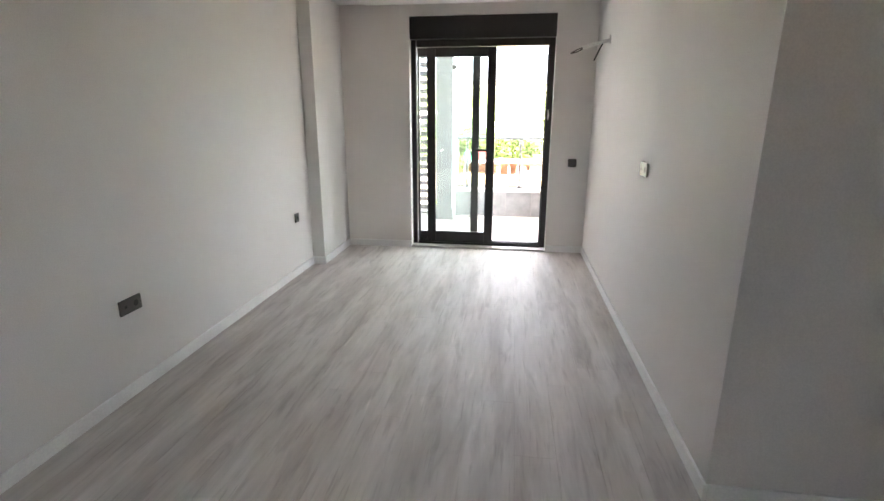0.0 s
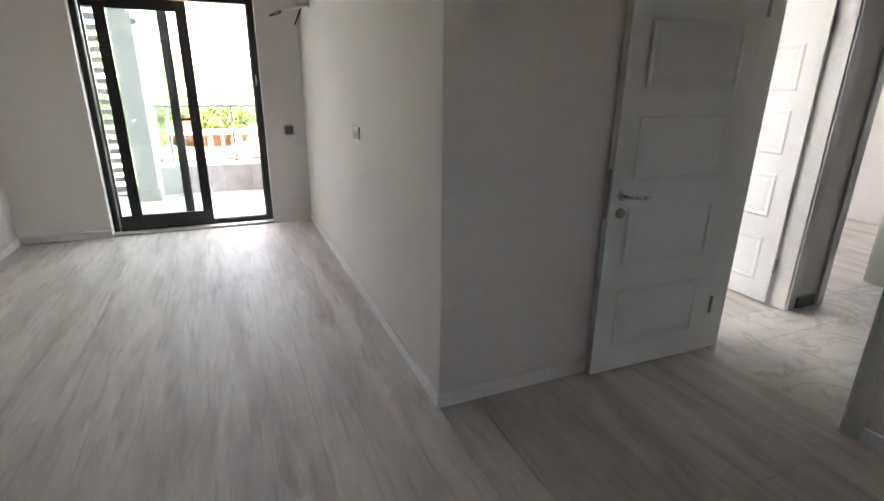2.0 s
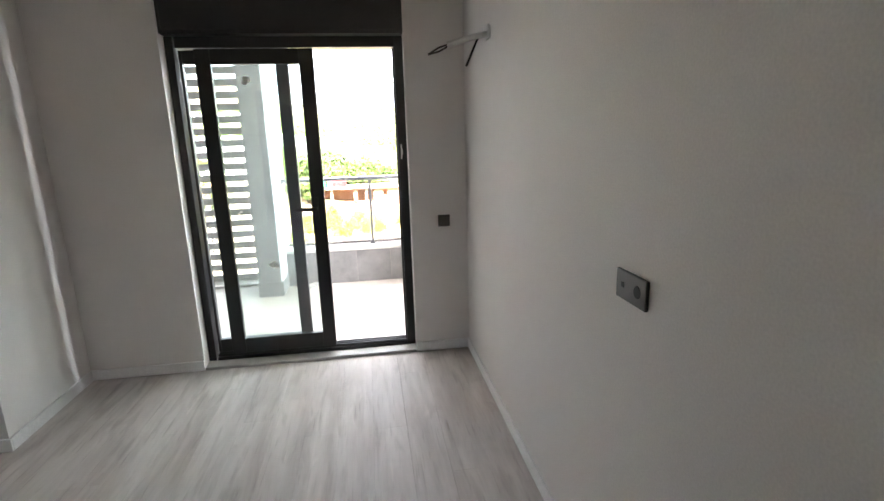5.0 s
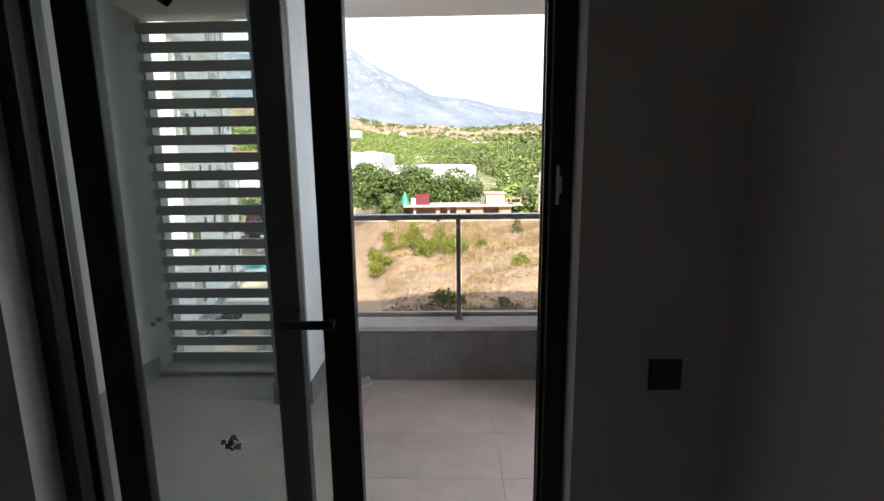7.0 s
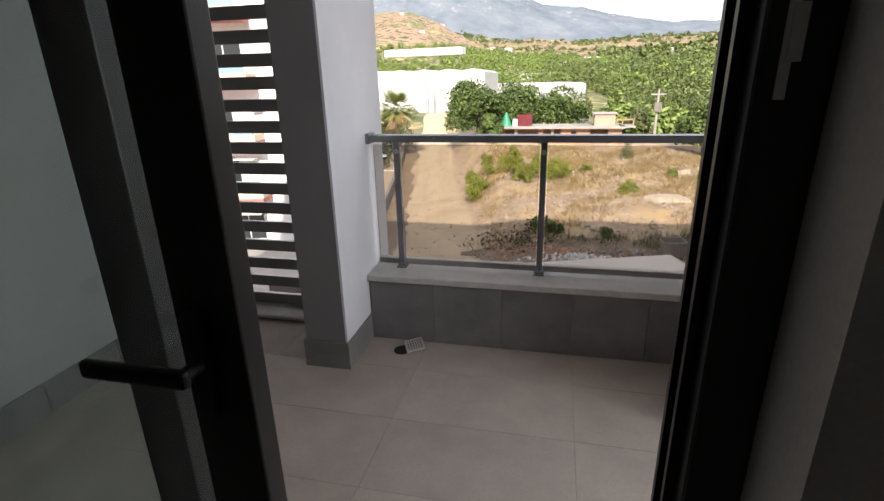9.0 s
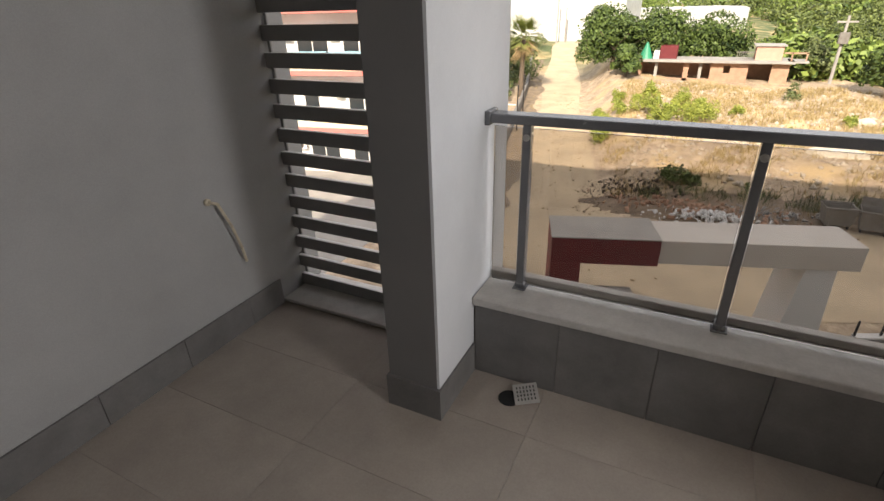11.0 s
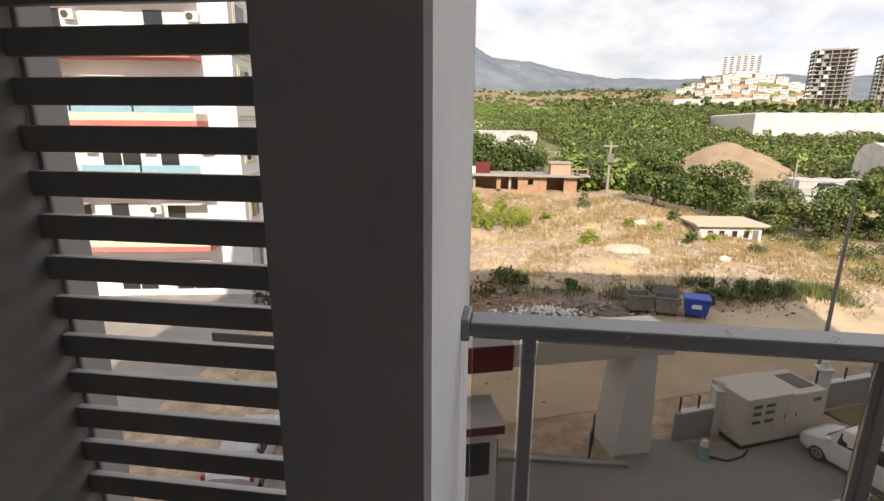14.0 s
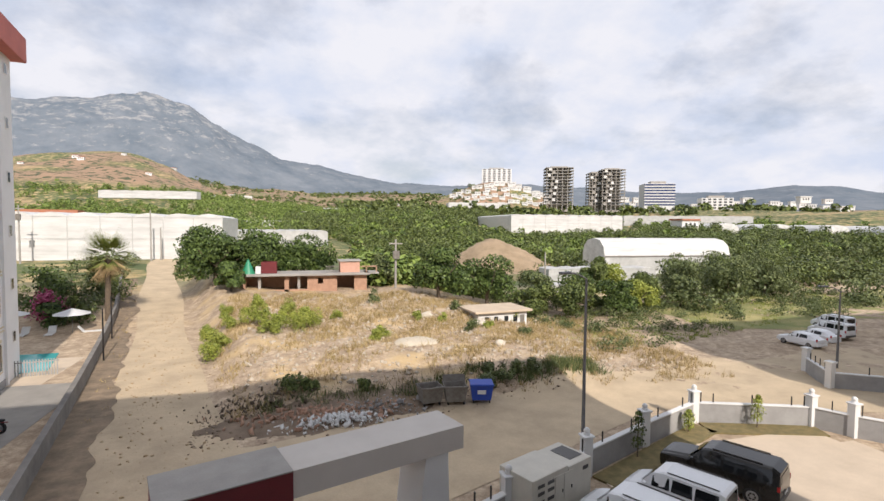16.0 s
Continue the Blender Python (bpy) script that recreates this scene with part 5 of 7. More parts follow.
def vehicle(name, at, heading, kind, paint, label):
    """kind: van, suv, car. Nose towards +x before its turn."""
    c = thing(name, at, heading, label, "car", "parked cars")
    if kind == "van":
        L, W, H, r = 4.4, 0.90, 1.82, 0.32
        st = [(-2.2, 0.45, 1.02, 1.30, 0.84, 0.70), (-2.16, 0.30, 1.05, 1.74, 0.88, 0.74), (-2.0, 0.26, 1.06, H, 0.90, 0.77), (0.35, 0.26, 1.06, H, 0.90, 0.77),
              (0.75, 0.26, 1.05, 1.72, 0.90, 0.74), (1.30, 0.26, 1.02, 1.16, 0.90, 0.72), (1.85, 0.26, 0.88, 0.98, 0.88, 0.68), (2.12, 0.30, 0.72, 0.80, 0.80, 0.62), (2.2, 0.38, 0.58, 0.62, 0.70, 0.55)]
        xs_side = [(-1.95, -1.0), (-0.92, -0.05), (0.03, 0.82)]
        ws, rear, wx = ((0.78, 1.66), (1.32, 1.14)), -2.17, (1.38, -1.32)
    elif kind == "suv":
        L, W, H, r = 5.3, 1.02, 1.90, 0.40
        st = [(-2.65, 0.55, 1.10, 1.30, 0.94, 0.78), (-2.6, 0.36, 1.15, 1.70, 0.99, 0.80), (-2.3, 0.32, 1.18, H, 1.02, 0.84), (0.2, 0.32, 1.18, H, 1.02, 0.84),
              (0.65, 0.32, 1.17, 1.80, 1.02, 0.82), (1.25, 0.32, 1.15, 1.28, 1.02, 0.82), (2.2, 0.32, 1.06, 1.14, 1.0, 0.80), (2.58, 0.38, 1.0, 1.05, 0.94, 0.76), (2.65, 0.5, 0.85, 0.9, 0.85, 0.7)]
        xs_side = [(-2.35, -1.35), (-1.25, -0.35), (-0.25, 0.72)]
        ws, rear, wx = ((0.70, 1.76), (1.24, 1.27)), -2.62, (1.65, -1.60)
    else:
        L, W, H, r = 4.3, 0.88, 1.46, 0.31
        st = [(-2.15, 0.45, 0.90, 1.0, 0.80, 0.62), (-1.75, 0.26, 0.95, 1.05, 0.87, 0.66), (-1.2, 0.26, 0.96, 1.40, 0.88, 0.64), (-0.7, 0.26, 0.95, H, 0.88, 0.66), (0.2, 0.26, 0.95, H, 0.88, 0.66),
              (1.0, 0.26, 0.93, 1.02, 0.88, 0.68), (1.9, 0.28, 0.80, 0.86, 0.84, 0.64), (2.15, 0.38, 0.62, 0.66, 0.74, 0.55)]
        xs_side = [(-1.1, -0.3), (-0.22, 0.55)]
        ws, rear, wx = ((0.30, 1.42), (0.95, 1.03)), -1.5, (1.3, -1.3)
    b = part("body", loft(st), paint, c)
    prof = lambda x, q: float(np.interp(x, [s[0] for s in st], [s[q] for s in st]))
    for x0, x1 in xs_side:
        for s in (-1, 1):
            bm = bmesh.new()
            pts = []
            for x, f in ((x0, 0.12), (x1, 0.12), (x1 - 0.03, 0.80), (x0 + 0.03, 0.80)):
                zb, zt, w, wt = prof(x, 2), prof(x, 3), prof(x, 4), prof(x, 5)
                zt = min(zt, prof((x0 + x1) / 2, 3)) if kind != "car" else zt
                wm = w * 0.6 + wt * 0.4
                z = zb + f * (zt - zb)
                y = (w + (wm - w) * (f / 0.3)) if f < 0.3 else (wm + (wt - wm) * (f - 0.3) / 0.65)
                pts.append((x, s * (y + 0.006), z))
            if s < 0: pts = pts[::-1]
            quad(bm, pts)
            part("side_window", bm, M_CARGLASS, c)
    (xa, za), (xb, zb2) = ws
    bm = bmesh.new()
    wa, wb = prof(xa, 5) * 0.88, prof(xb, 5) * 1.05
    quad(bm, [(xb + 0.01, -wb, zb2 + 0.02), (xb + 0.01, wb, zb2 + 0.02), (xa + 0.012, wa, za + 0.02), (xa + 0.012, -wa, za + 0.02)])
    part("windscreen", bm, M_CARGLASS, c)
    bm = bmesh.new()
    zr0, zr1 = prof(rear, 2) + 0.05, prof(rear + 0.05, 3) - 0.14
    if kind == "car":
        quad(bm, [(-1.70, -0.6, 1.07), (-1.16, -0.56, 1.395), (-1.16, 0.56, 1.395), (-1.70, 0.6, 1.07)])
    else:
        quad(bm, [(rear - 0.045, -0.66, zr0), (rear - 0.012, -0.62, zr1), (rear - 0.012, 0.62, zr1), (rear - 0.045, 0.66, zr0)])
    part("rear_window", bm, M_CARGLASS, c)
    for s in (-1, 1):
        for x in wx:
            wheel(c, x, s * (W - 0.10), r, s)
        boxpart("tail_lamp", M_REDLAMP, c, (-L / 2 - 0.012, s * W * 0.93 - 0.06, 0.85 if kind != "suv" else 0.95), (-L / 2 + 0.12, s * W * 0.93 + 0.05, 1.12 if kind != "suv" else 1.18), 0.01)
        boxpart("head_lamp", M_CLEARLAMP, c, (L / 2 - 0.28, s * W * 0.80 - 0.12, prof(L / 2 - 0.2, 2) - 0.16), (L / 2 - 0.05, s * W * 0.80 + 0.08, prof(L / 2 - 0.2, 2) - 0.02), 0.02)
        m = boxpart("wing_mirror", paint if kind != "suv" else M_CARBLACK, c, (ws[1][0] - 0.35, s * (W + 0.02), prof(0.5, 2) + 0.02), (ws[1][0] - 0.17, s * (W + 0.20), prof(0.5, 2) + 0.2), 0.03)
        if kind != "car":
            boxpart("roof_rail", M_DARKPLATE, c, (-1.9, s * prof(-1, 5) * 0.86 - 0.02, H), (0.2, s * prof(-1, 5) * 0.86 + 0.02, H + 0.05), 0.01)
    boxpart("rear_bumper", M_DARKPLATE if kind != "car" else paint, c, (-L / 2 - 0.05, -W * 0.92, 0.32), (-L / 2 + 0.1, W * 0.92, 0.56), 0.03)
    boxpart("number_plate", M_WHITEWALL, c, (-L / 2 - 0.058, -0.26, 0.62), (-L / 2 - 0.03, 0.26, 0.73), 0.004)
    c.scale = (0.80, 0.80, 0.80)
    return c


HD = 118
vehicle("van", (9.55, 15.45, GZ + 0.06), HD, "van", M_CARWHITE, "white compact panel van parked in the yard")
vehicle("van", (11.95, 16.25, GZ + 0.06), HD, "van", M_CARWHITE, "white people carrier parked beside a black off-roader")
vehicle("off_roader", (14.95, 17.3, GZ + 0.06), HD, "suv", M_CARBLACK, "large dusty black off-roader parked in the yard")
for i, (x, y, h, k) in enumerate([(40.5, 34.2, 95, "car"), (44.0, 35.6, 95, "car"), (47.2, 36.6, 92, "van"), (50, 38.5, 90, "van")]):
    vehicle("car", (x, y, float(ground_z(x, y)) + 0.02), h, k, M_CARWHITE, "white car parked on the dirt lot far off")
vehicle("car", (-9.0, 13.5, GZ + 0.02), 100, "car", mat("silver_paint", (0.45, 0.47, 0.50), None, 0.2, 2, 0, 20), "silver car parked outside the gate")


# ---- street furniture ----
def street_lamp(x, y, high, arm, rz, label):
    s = thing("street_lamp", (x, y, float(ground_z(x, y))), rz, label, "street lamp", "street lamps")
    bm = bmesh.new(); add_cyl(bm, (0, 0, 0), (0, 0, high), 0.09, 0.05, 12)
    part("pole", bm, M_RAIL, s)
    bm = bmesh.new(); add_tube(bm, [(0, 0, high - 0.02), (arm * 0.5, 0, high + 0.22), (arm, 0, high + 0.30)], 0.03, 8)
    part("arm", bm, M_RAIL, s)
    bm = bmesh.new(); add_box(bm, (arm - 0.1, -0.11, high + 0.25), (arm + 0.5, 0.11, high + 0.36), 0.03, 2)
    part("lamp_head", bm, M_RAIL, s)
street_lamp(11.0, 20.9, 7.9, 1.2, 200, "grey street lamp pole outside the boundary wall")
street_lamp(36.3, 28.2, 5.6, 1.0, 160, "grey street lamp by the far boundary wall")


def bin_(name, x, y, rz, m, label, lid):
    z = float(ground_z(x, y)) + 0.03
    b = thing(name, (x, y, z), rz, label, "waste bin", "waste bins")
    bm = bmesh.new()
    lo = [(-0.52, -0.38), (0.52, -0.38), (0.52, 0.38), (-0.52, 0.38)]
    hi = [(-0.64, -0.5), (0.64, -0.5), (0.64, 0.5), (-0.64, 0.5)]
    a = [bm.verts.new((p, q, 0.18)) for p, q in lo]; t = [bm.verts.new((p, q, 1.05)) for p, q in hi]
    for i in range(4):
        bm.faces.new((a[i], a[(i + 1) % 4], t[(i + 1) % 4], t[i]))
    bm.faces.new(a[::-1])
    g = bmesh.ops.extrude_face_region(bm, geom=list(bm.faces))
    bmesh.ops.scale(bm, vec=(0.94, 0.94, 0.97), verts=[v for v in g["geom"] if isinstance(v, bmesh.types.BMVert)], space=Matrix.Translation((0, 0, -0.7)))
    bmesh.ops.recalc_face_normals(bm, faces=bm.faces)
    part("tub", bm, m, b)
    boxpart("rim", m, b, (-0.68, -0.55, 1.0), (0.68, -0.48, 1.09), 0.01)
    boxpart("rim", m, b, (-0.68, 0.48, 1.0), (0.68, 0.55, 1.09), 0.01)
    for sx in (-0.45, 0.45):
        for sy in (-0.3, 0.3):
            bm = bmesh.new(); add_cyl(bm, (sx - 0.03, sy, 0.09), (sx + 0.03, sy, 0.09), 0.09, seg=14)
            part("castor", bm, M_TYRE, b)
    if lid == "open":
        bm = bmesh.new(); add_box(bm, (-0.64, 0, 0), (0.64, 0.04, 0.42), 0.015)
        o = part("lid", bm, m, b); o.matrix_basis = pose(0, 0.5, 1.05, -12)
    elif lid == "flat":
        bm = bmesh.new(); add_box(bm, (-0.66, -0.53, 1.06), (0.66, 0.53, 1.12), 0.02, 2)
        part("lid", bm, m, b)
        boxpart("label_mark", M_WHITEWALL, b, (-0.25, -0.475, 0.55), (0.22, -0.462, 0.78), 0.004, "white recycling mark")
bin_("recycling_bin", 8.85, 28.0, -14, M_BLUEBIN, "blue wheeled recycling bin with a white mark", "flat")
bin_("waste_bin", 7.35, 28.15, -8, M_GREYBIN, "rusty grey steel waste bin with its lid up", "open")
bin_("waste_bin", 5.95, 28.35, 6, M_GREYBIN, "rusty grey steel waste bin, overfull", "none")


def rubble():
    r = np.random.RandomState(5)
    for name, cx, cy, sx, sy, n, m, lab, smin, smax in (
            ("rubble_heap", 0.6, 27.4, 2.4, 0.9, 520, M_WHITEWALL, "heap of white torn bags and plaster rubble", 0.05, 0.26),
            ("debris", 0.2, 28.2, 4.2, 1.1, 420, M_BRICK, "scattered brown brick and earth debris", 0.06, 0.30),
            ("debris", 2.6, 28.4, 3.2, 0.9, 260, M_GREYBLOCK, "scattered grey concrete lumps", 0.05, 0.24),
            ("debris", -3.2, 30.2, 3.0, 1.6, 260, M_BARK, "dark brown earth and brick lumps beside the road", 0.05, 0.22)):
        co, fa = [], []
        for i in range(n):
            x, y = r.normal(cx, sx / 2), r.normal(cy, sy / 2)
            s = smin + (smax - smin) * r.rand() ** 2.2
            z = float(ground_z(x, y)) + s * 0.25 + 0.30 * math.exp(-((x - cx) / sx) ** 2 - ((y - cy) / sy) ** 2)
            q = Euler(r.rand(3) * 6.28).to_matrix()
            d = np.array([s * (0.6 + r.rand()), s * (0.4 + 0.6 * r.rand()), s * (0.08 + 0.35 * r.rand())])
            base = len(co)
            for c in ((-1, -1, -1), (1, -1, -1), (1, 1, -1), (-1, 1, -1), (-1, -1, 1), (1, -1, 1), (1, 1, 1), (-1, 1, 1)):
                v = q @ Vector(np.array(c) * d * 0.5 * (0.8 + 0.4 * r.rand(3)))
                co.append((x + v.x, y + v.y, z + v.z))
            for f in ((0, 3, 2, 1), (4, 5, 6, 7), (0, 1, 5, 4), (1, 2, 6, 5), (2, 3, 7, 6), (3, 0, 4, 7)):
                fa.append([base + k for k in f])
        raw_mesh(name, co, fa, m, lab, "rubble", "stuff")
    # stones strewn over the plot
    co, fa = [], []
    M = 0
    while M < 4200:
        x, y = r.uniform(-5, 26), r.uniform(31, 58)
        if x - float(road_x(y)) < 4: continue
        s = 0.035 + 0.15 * r.rand() ** 3.2
        z = float(ground_z(x, y)) + s * 0.2
        base = len(co)
        q = Euler(r.rand(3) * 6.28).to_matrix()
        for c in ((-1, 0, 0), (1, 0, 0), (0, -1, 0), (0, 1, 0), (0, 0, -1), (0, 0, 1)):
            v = q @ Vector(np.array(c) * s * (0.7 + 0.6 * r.rand(3)))
            co.append((x + v.x * 1.3, y + v.y * 1.3, z + v.z))
        for f in ((0, 2, 5), (2, 1, 5), (1, 3, 5), (3, 0, 5), (2, 0, 4), (1, 2, 4), (3, 1, 4), (0, 3, 4)):
            fa.append([base + k for k in f])
        M += 1
    raw_mesh("stones", co, fa, mat("pale_stones", (0.56, 0.49, 0.39), (0.38, 0.32, 0.25), 0.9, 1, 0.3, 20), "pale stones strewn over the dirt plot", "stones", "stuff")
rubble()


def gravel(name, n, place, m, label, seed, lo, hi):
    """Small stones strewn where place(random) puts them."""
    r = np.random.RandomState(seed)
    co, fa = [], []
    for i in range(n):
        x, y = place(r)
        s = lo + (hi - lo) * r.rand() ** 4
        z = float(ground_z(x, y)) + 0.04 + s * 0.15
        q = Euler(r.rand(3) * 6.28).to_matrix()
        base = len(co)
        for c in ((-1, 0, 0), (1, 0, 0), (0, -1, 0), (0, 1, 0), (0, 0, -1), (0, 0, 1)):
            v = q @ Vector(np.array(c) * s * (0.7 + 0.6 * r.rand(3)))
            co.append((x + v.x * 1.3, y + v.y * 1.3, z + v.z * 0.7))
        for f in ((0, 2, 5), (2, 1, 5), (1, 3, 5), (3, 0, 5), (2, 0, 4), (1, 2, 4), (3, 1, 4), (0, 3, 4)):
            fa.append([base + k for k in f])
    raw_mesh(name, co, fa, m, label, "gravel", "stuff")
def on_road(r):
    y = r.uniform(17, 60)
    return float(road_x(y)) + r.normal() * (1.6 + 0.1 * max(0, 33 - y)), y
def on_verge(r):
    y = r.uniform(21, 62)
    return float(np.interp(y, (20.4, 35.7, 60, 98), (-10.25, -13.7, -19.4, -30.0))) + 0.3 + abs(r.normal()) * 0.4, y
def at_bank(r):
    x = r.uniform(-6, 15)
    return x, 28.3 + 0.16 * x + r.normal() * 0.9
def soil_z(x, y):
    edge = np.exp(-((x - 0.2) / 5.2) ** 2 - ((y - 28.4 - 0.12 * x) / 1.5) ** 2)
    return ground_z(x, y) - 0.07 + 0.40 * edge + 0.05 * fbm(x, y, 1.3, 4)
sox, soy = np.meshgrid(np.linspace(-7, 8, 70), np.linspace(25.2, 32.2, 40), indexing="ij")
sheet("dumped_soil", sox, soy, soil_z, mat("dark_dumped_soil", (0.25, 0.185, 0.13), (0.13, 0.095, 0.065), 0.95, 0.9, 0.8, 9), "dark dumped soil under the rubble", "soil")
M_DARKEARTH = mat("dark_earth_clods", (0.26, 0.19, 0.13), (0.15, 0.11, 0.075), 0.95, 1, 0.3, 20)
# littered verge, with the shadow beside the wall painted in as a darker tone
VU, VV = np.meshgrid(np.linspace(0, 1, 9), np.linspace(21, 80, 160), indexing="ij")
VX = np.interp(VV, (20.4, 35.7, 60, 98), (-10.25, -13.7, -19.4, -30.0)) + 0.12 + VU * (1.75 + 0.55 * fbm(VV * 0 + 3, VV, 0.45, 9))
sheet("verge", VX, VV, lambda x, y: ground_z(x, y) + 0.055 + 0.10 * VU * (1 - VU) + 0.03 * (1 - VU) * (1 + fbm(x, y, 1.5, 6)), mat("shadow_toned_littered_earth", (0.30, 0.225, 0.15), (0.15, 0.115, 0.08), 0.95, 1.4, 0.8, 9), "littered earth strip along the roadside wall, darkened for the shadow there", "verge")
gravel("road_gravel", 900, on_road, M_DIRT, "small stones and clods lying on the dirt road", 21, 0.02, 0.09)
gravel("verge_litter", 700, on_verge, M_DARKEARTH, "dark earth clods and litter along the roadside wall", 22, 0.02, 0.06)
gravel("bank_clods", 1100, at_bank, M_DARKEARTH, "dark earth clods at the foot of the bank", 23, 0.025, 0.10)

# flat round heap of dumped cement
bm = bmesh.new()
bmesh.ops.create_uvsphere(bm, u_segments=28, v_segments=10, radius=1.0, matrix=Matrix.Translation((7.4, 38.3, float(ground_z(7.4, 38.3)) - 0.05)) @ Matrix.Diagonal((1.75, 1.3, 0.32, 1)))
for v in bm.verts:
    v.co += Vector((noise.noise(v.co * 1.3), noise.noise(v.co * 1.3 + Vector((9, 0, 0))), noise.noise(v.co * 2) * 0.4)) * 0.16
solid("cement_heap", bm, mat("pale_cement", (0.60, 0.53, 0.42), (0.52, 0.46, 0.36), 0.9, 2, 0.2, 20), "flat round heap of dried pale cement", "cement heap", smooth=True)
for x, y, s in ((10.2, 46.0, 0.55), (14.8, 44.5, 0.7), (13.6, 36.8, 0.4)):
    bm = bmesh.new()
    bmesh.ops.create_icosphere(bm, subdivisions=2, radius=s, matrix=Matrix.Translation((x, y, float(ground_z(x, y)) + s * 0.2)) @ Matrix.Diagonal((1.1, 0.9, 0.7, 1)))
    for v in bm.verts:
        v.co += v.normal * noise.noise(v.co * 1.7) * s * 0.4
    solid("boulder", bm, mat("pale_boulder", (0.62, 0.56, 0.46), (0.5, 0.45, 0.37), 0.9, 3, 0.3, 20), "pale limestone boulder on the dirt plot", "boulder", group="boulders")


# ---- shrubs and grass on the plot ----
def shrub(x, y, r, h, leaf, label, seed, per=170, size=0.065):
    z = float(ground_z(x, y))
    c, q = crown_blobs(r, h, 9, seed)
    c[:, 0] += x; c[:, 1] += y; c[:, 2] += z - 0.15 * h
    co, f = leaf_cloud(c, q * 1.1, per, size, 1.15, seed, 0.3)
    raw_mesh("shrub", co, f, leaf, label, "shrub", "", "shrubs on the plot")
rs = random.Random(11)
row = [(-7.2, 40.6), (-7.0, 42.4), (-8.0, 44.5), (-6.9, 46.5), (-5.2, 45.6), (-8.6, 47.6), (-4.0, 44.6), (-2.6, 43.6), (-1.2, 43.4), (-0.1, 44.2), (-2.2, 46.6), (-2.0, 48.4), (-4.8, 50.2), (-7.4, 50.0), (-0.9, 45.2), (-3.2, 42.6)]
for i, (x, y) in enumerate(row):
    shrub(x, y, rs.uniform(0.8, 1.2), rs.uniform(1.1, 1.9), L_SHRUB, "yellow-green broom shrub on the dry plot", 20 + i)
for i, (x, y, r, h) in enumerate([(6.2, 51.5, 0.9, 1.5), (5.0, 40.2, 0.7, 1.1), (4.3, 38.8, 0.6, 0.9), (13.0, 41.5, 0.8, 1.0), (15.2, 43.0, 0.7, 0.8), (11.3, 44.5, 0.6, 0.8), (17.5, 40.5, 0.8, 0.9), (9.0, 45, 0.6, .8), (2.0, 46, 0.6, .8), (14.0, 49, 0.8, 1.2), (19, 46.4, 0.7, 1.0)]):
    shrub(x, y, r, h, L_SHRUB if i % 3 else L_OLIVE, "low green shrub on the dry plot", 60 + i, 120)
for i, (x, y, r) in enumerate([(-1.6, 31.2, 0.9), (-0.6, 31.0, 0.7), (2.6, 30.6, 0.5), (9.8, 29.6, 0.7), (11.0, 29.9, 0.8), (12.2, 30.2, 0.8), (13.3, 30.5, 0.7), (10.3, 30.6, 0.7)]):
    shrub(x, y, r, r * 1.1, L_DARK if i < 3 else L_OLIVE, "dark green weeds at the foot of the bank", 90 + i, 80, 0.08)


def grass_field(name, n, xr, yr, keep, leaf, label, seed, h0, h1):
    r = np.random.RandomState(seed)
    x, y = r.uniform(*xr, n), r.uniform(*yr, n)
    m = keep(x, y) & (fbm(x, y, 0.5, 7) + r.normal(size=n) * 0.5 > 0.1)
    x, y = x[m], y[m]
    k = 6
    x, y = np.repeat(x, k) + r.normal(size=len(x) * k) * 0.12, np.repeat(y, k) + r.normal(size=len(y) * k) * 0.12
    z = ground_z(x, y)
    h = r.uniform(h0, h1, len(x)); a = r.uniform(0, 6.28, len(x)); w = 0.014 + 0.020 * r.rand(len(x))
    dx, dy = np.cos(a) * w, np.sin(a) * w
    lx, ly = r.normal(size=len(x)) * 0.35 * h, r.normal(size=len(x)) * 0.35 * h
    co = np.stack([np.stack([x - dx, y - dy, z - 0.02], -1), np.stack([x + dx, y + dy, z - 0.02], -1), np.stack([x + lx, y + ly, z + h], -1)], 1).reshape(-1, 3)
    raw_mesh(name, co, np.arange(len(co)).reshape(-1, 3), leaf, label, "grass", "stuff")
onplot = lambda x, y: (x - road_x(y) > 3.2) & (y > 28.5)
grass_field("dry_grass", 17000, (-8, 28), (28.5, 58), onplot, L_DRY, "dry yellow grass tufts over the plot", 3, 0.12, 0.5)
grass_field("weeds", 6500, (-3, 19), (28.4, 32.6), lambda x, y: np.abs(y - 29.6 - 0.09 * x) < np.where(x > 9, 1.3, 0.8), L_OLIVE, "dark green weeds along the foot of the bank", 9, 0.2, 0.7)
grass_field("dry_grass_verge", 2500, (-26, -10), (30, 100), lambda x, y: (x - road_x(y) < -2.6) & (x - road_x(y) > -3.6), L_DRY, "dry grass along the road verge", 4, 0.1, 0.4)


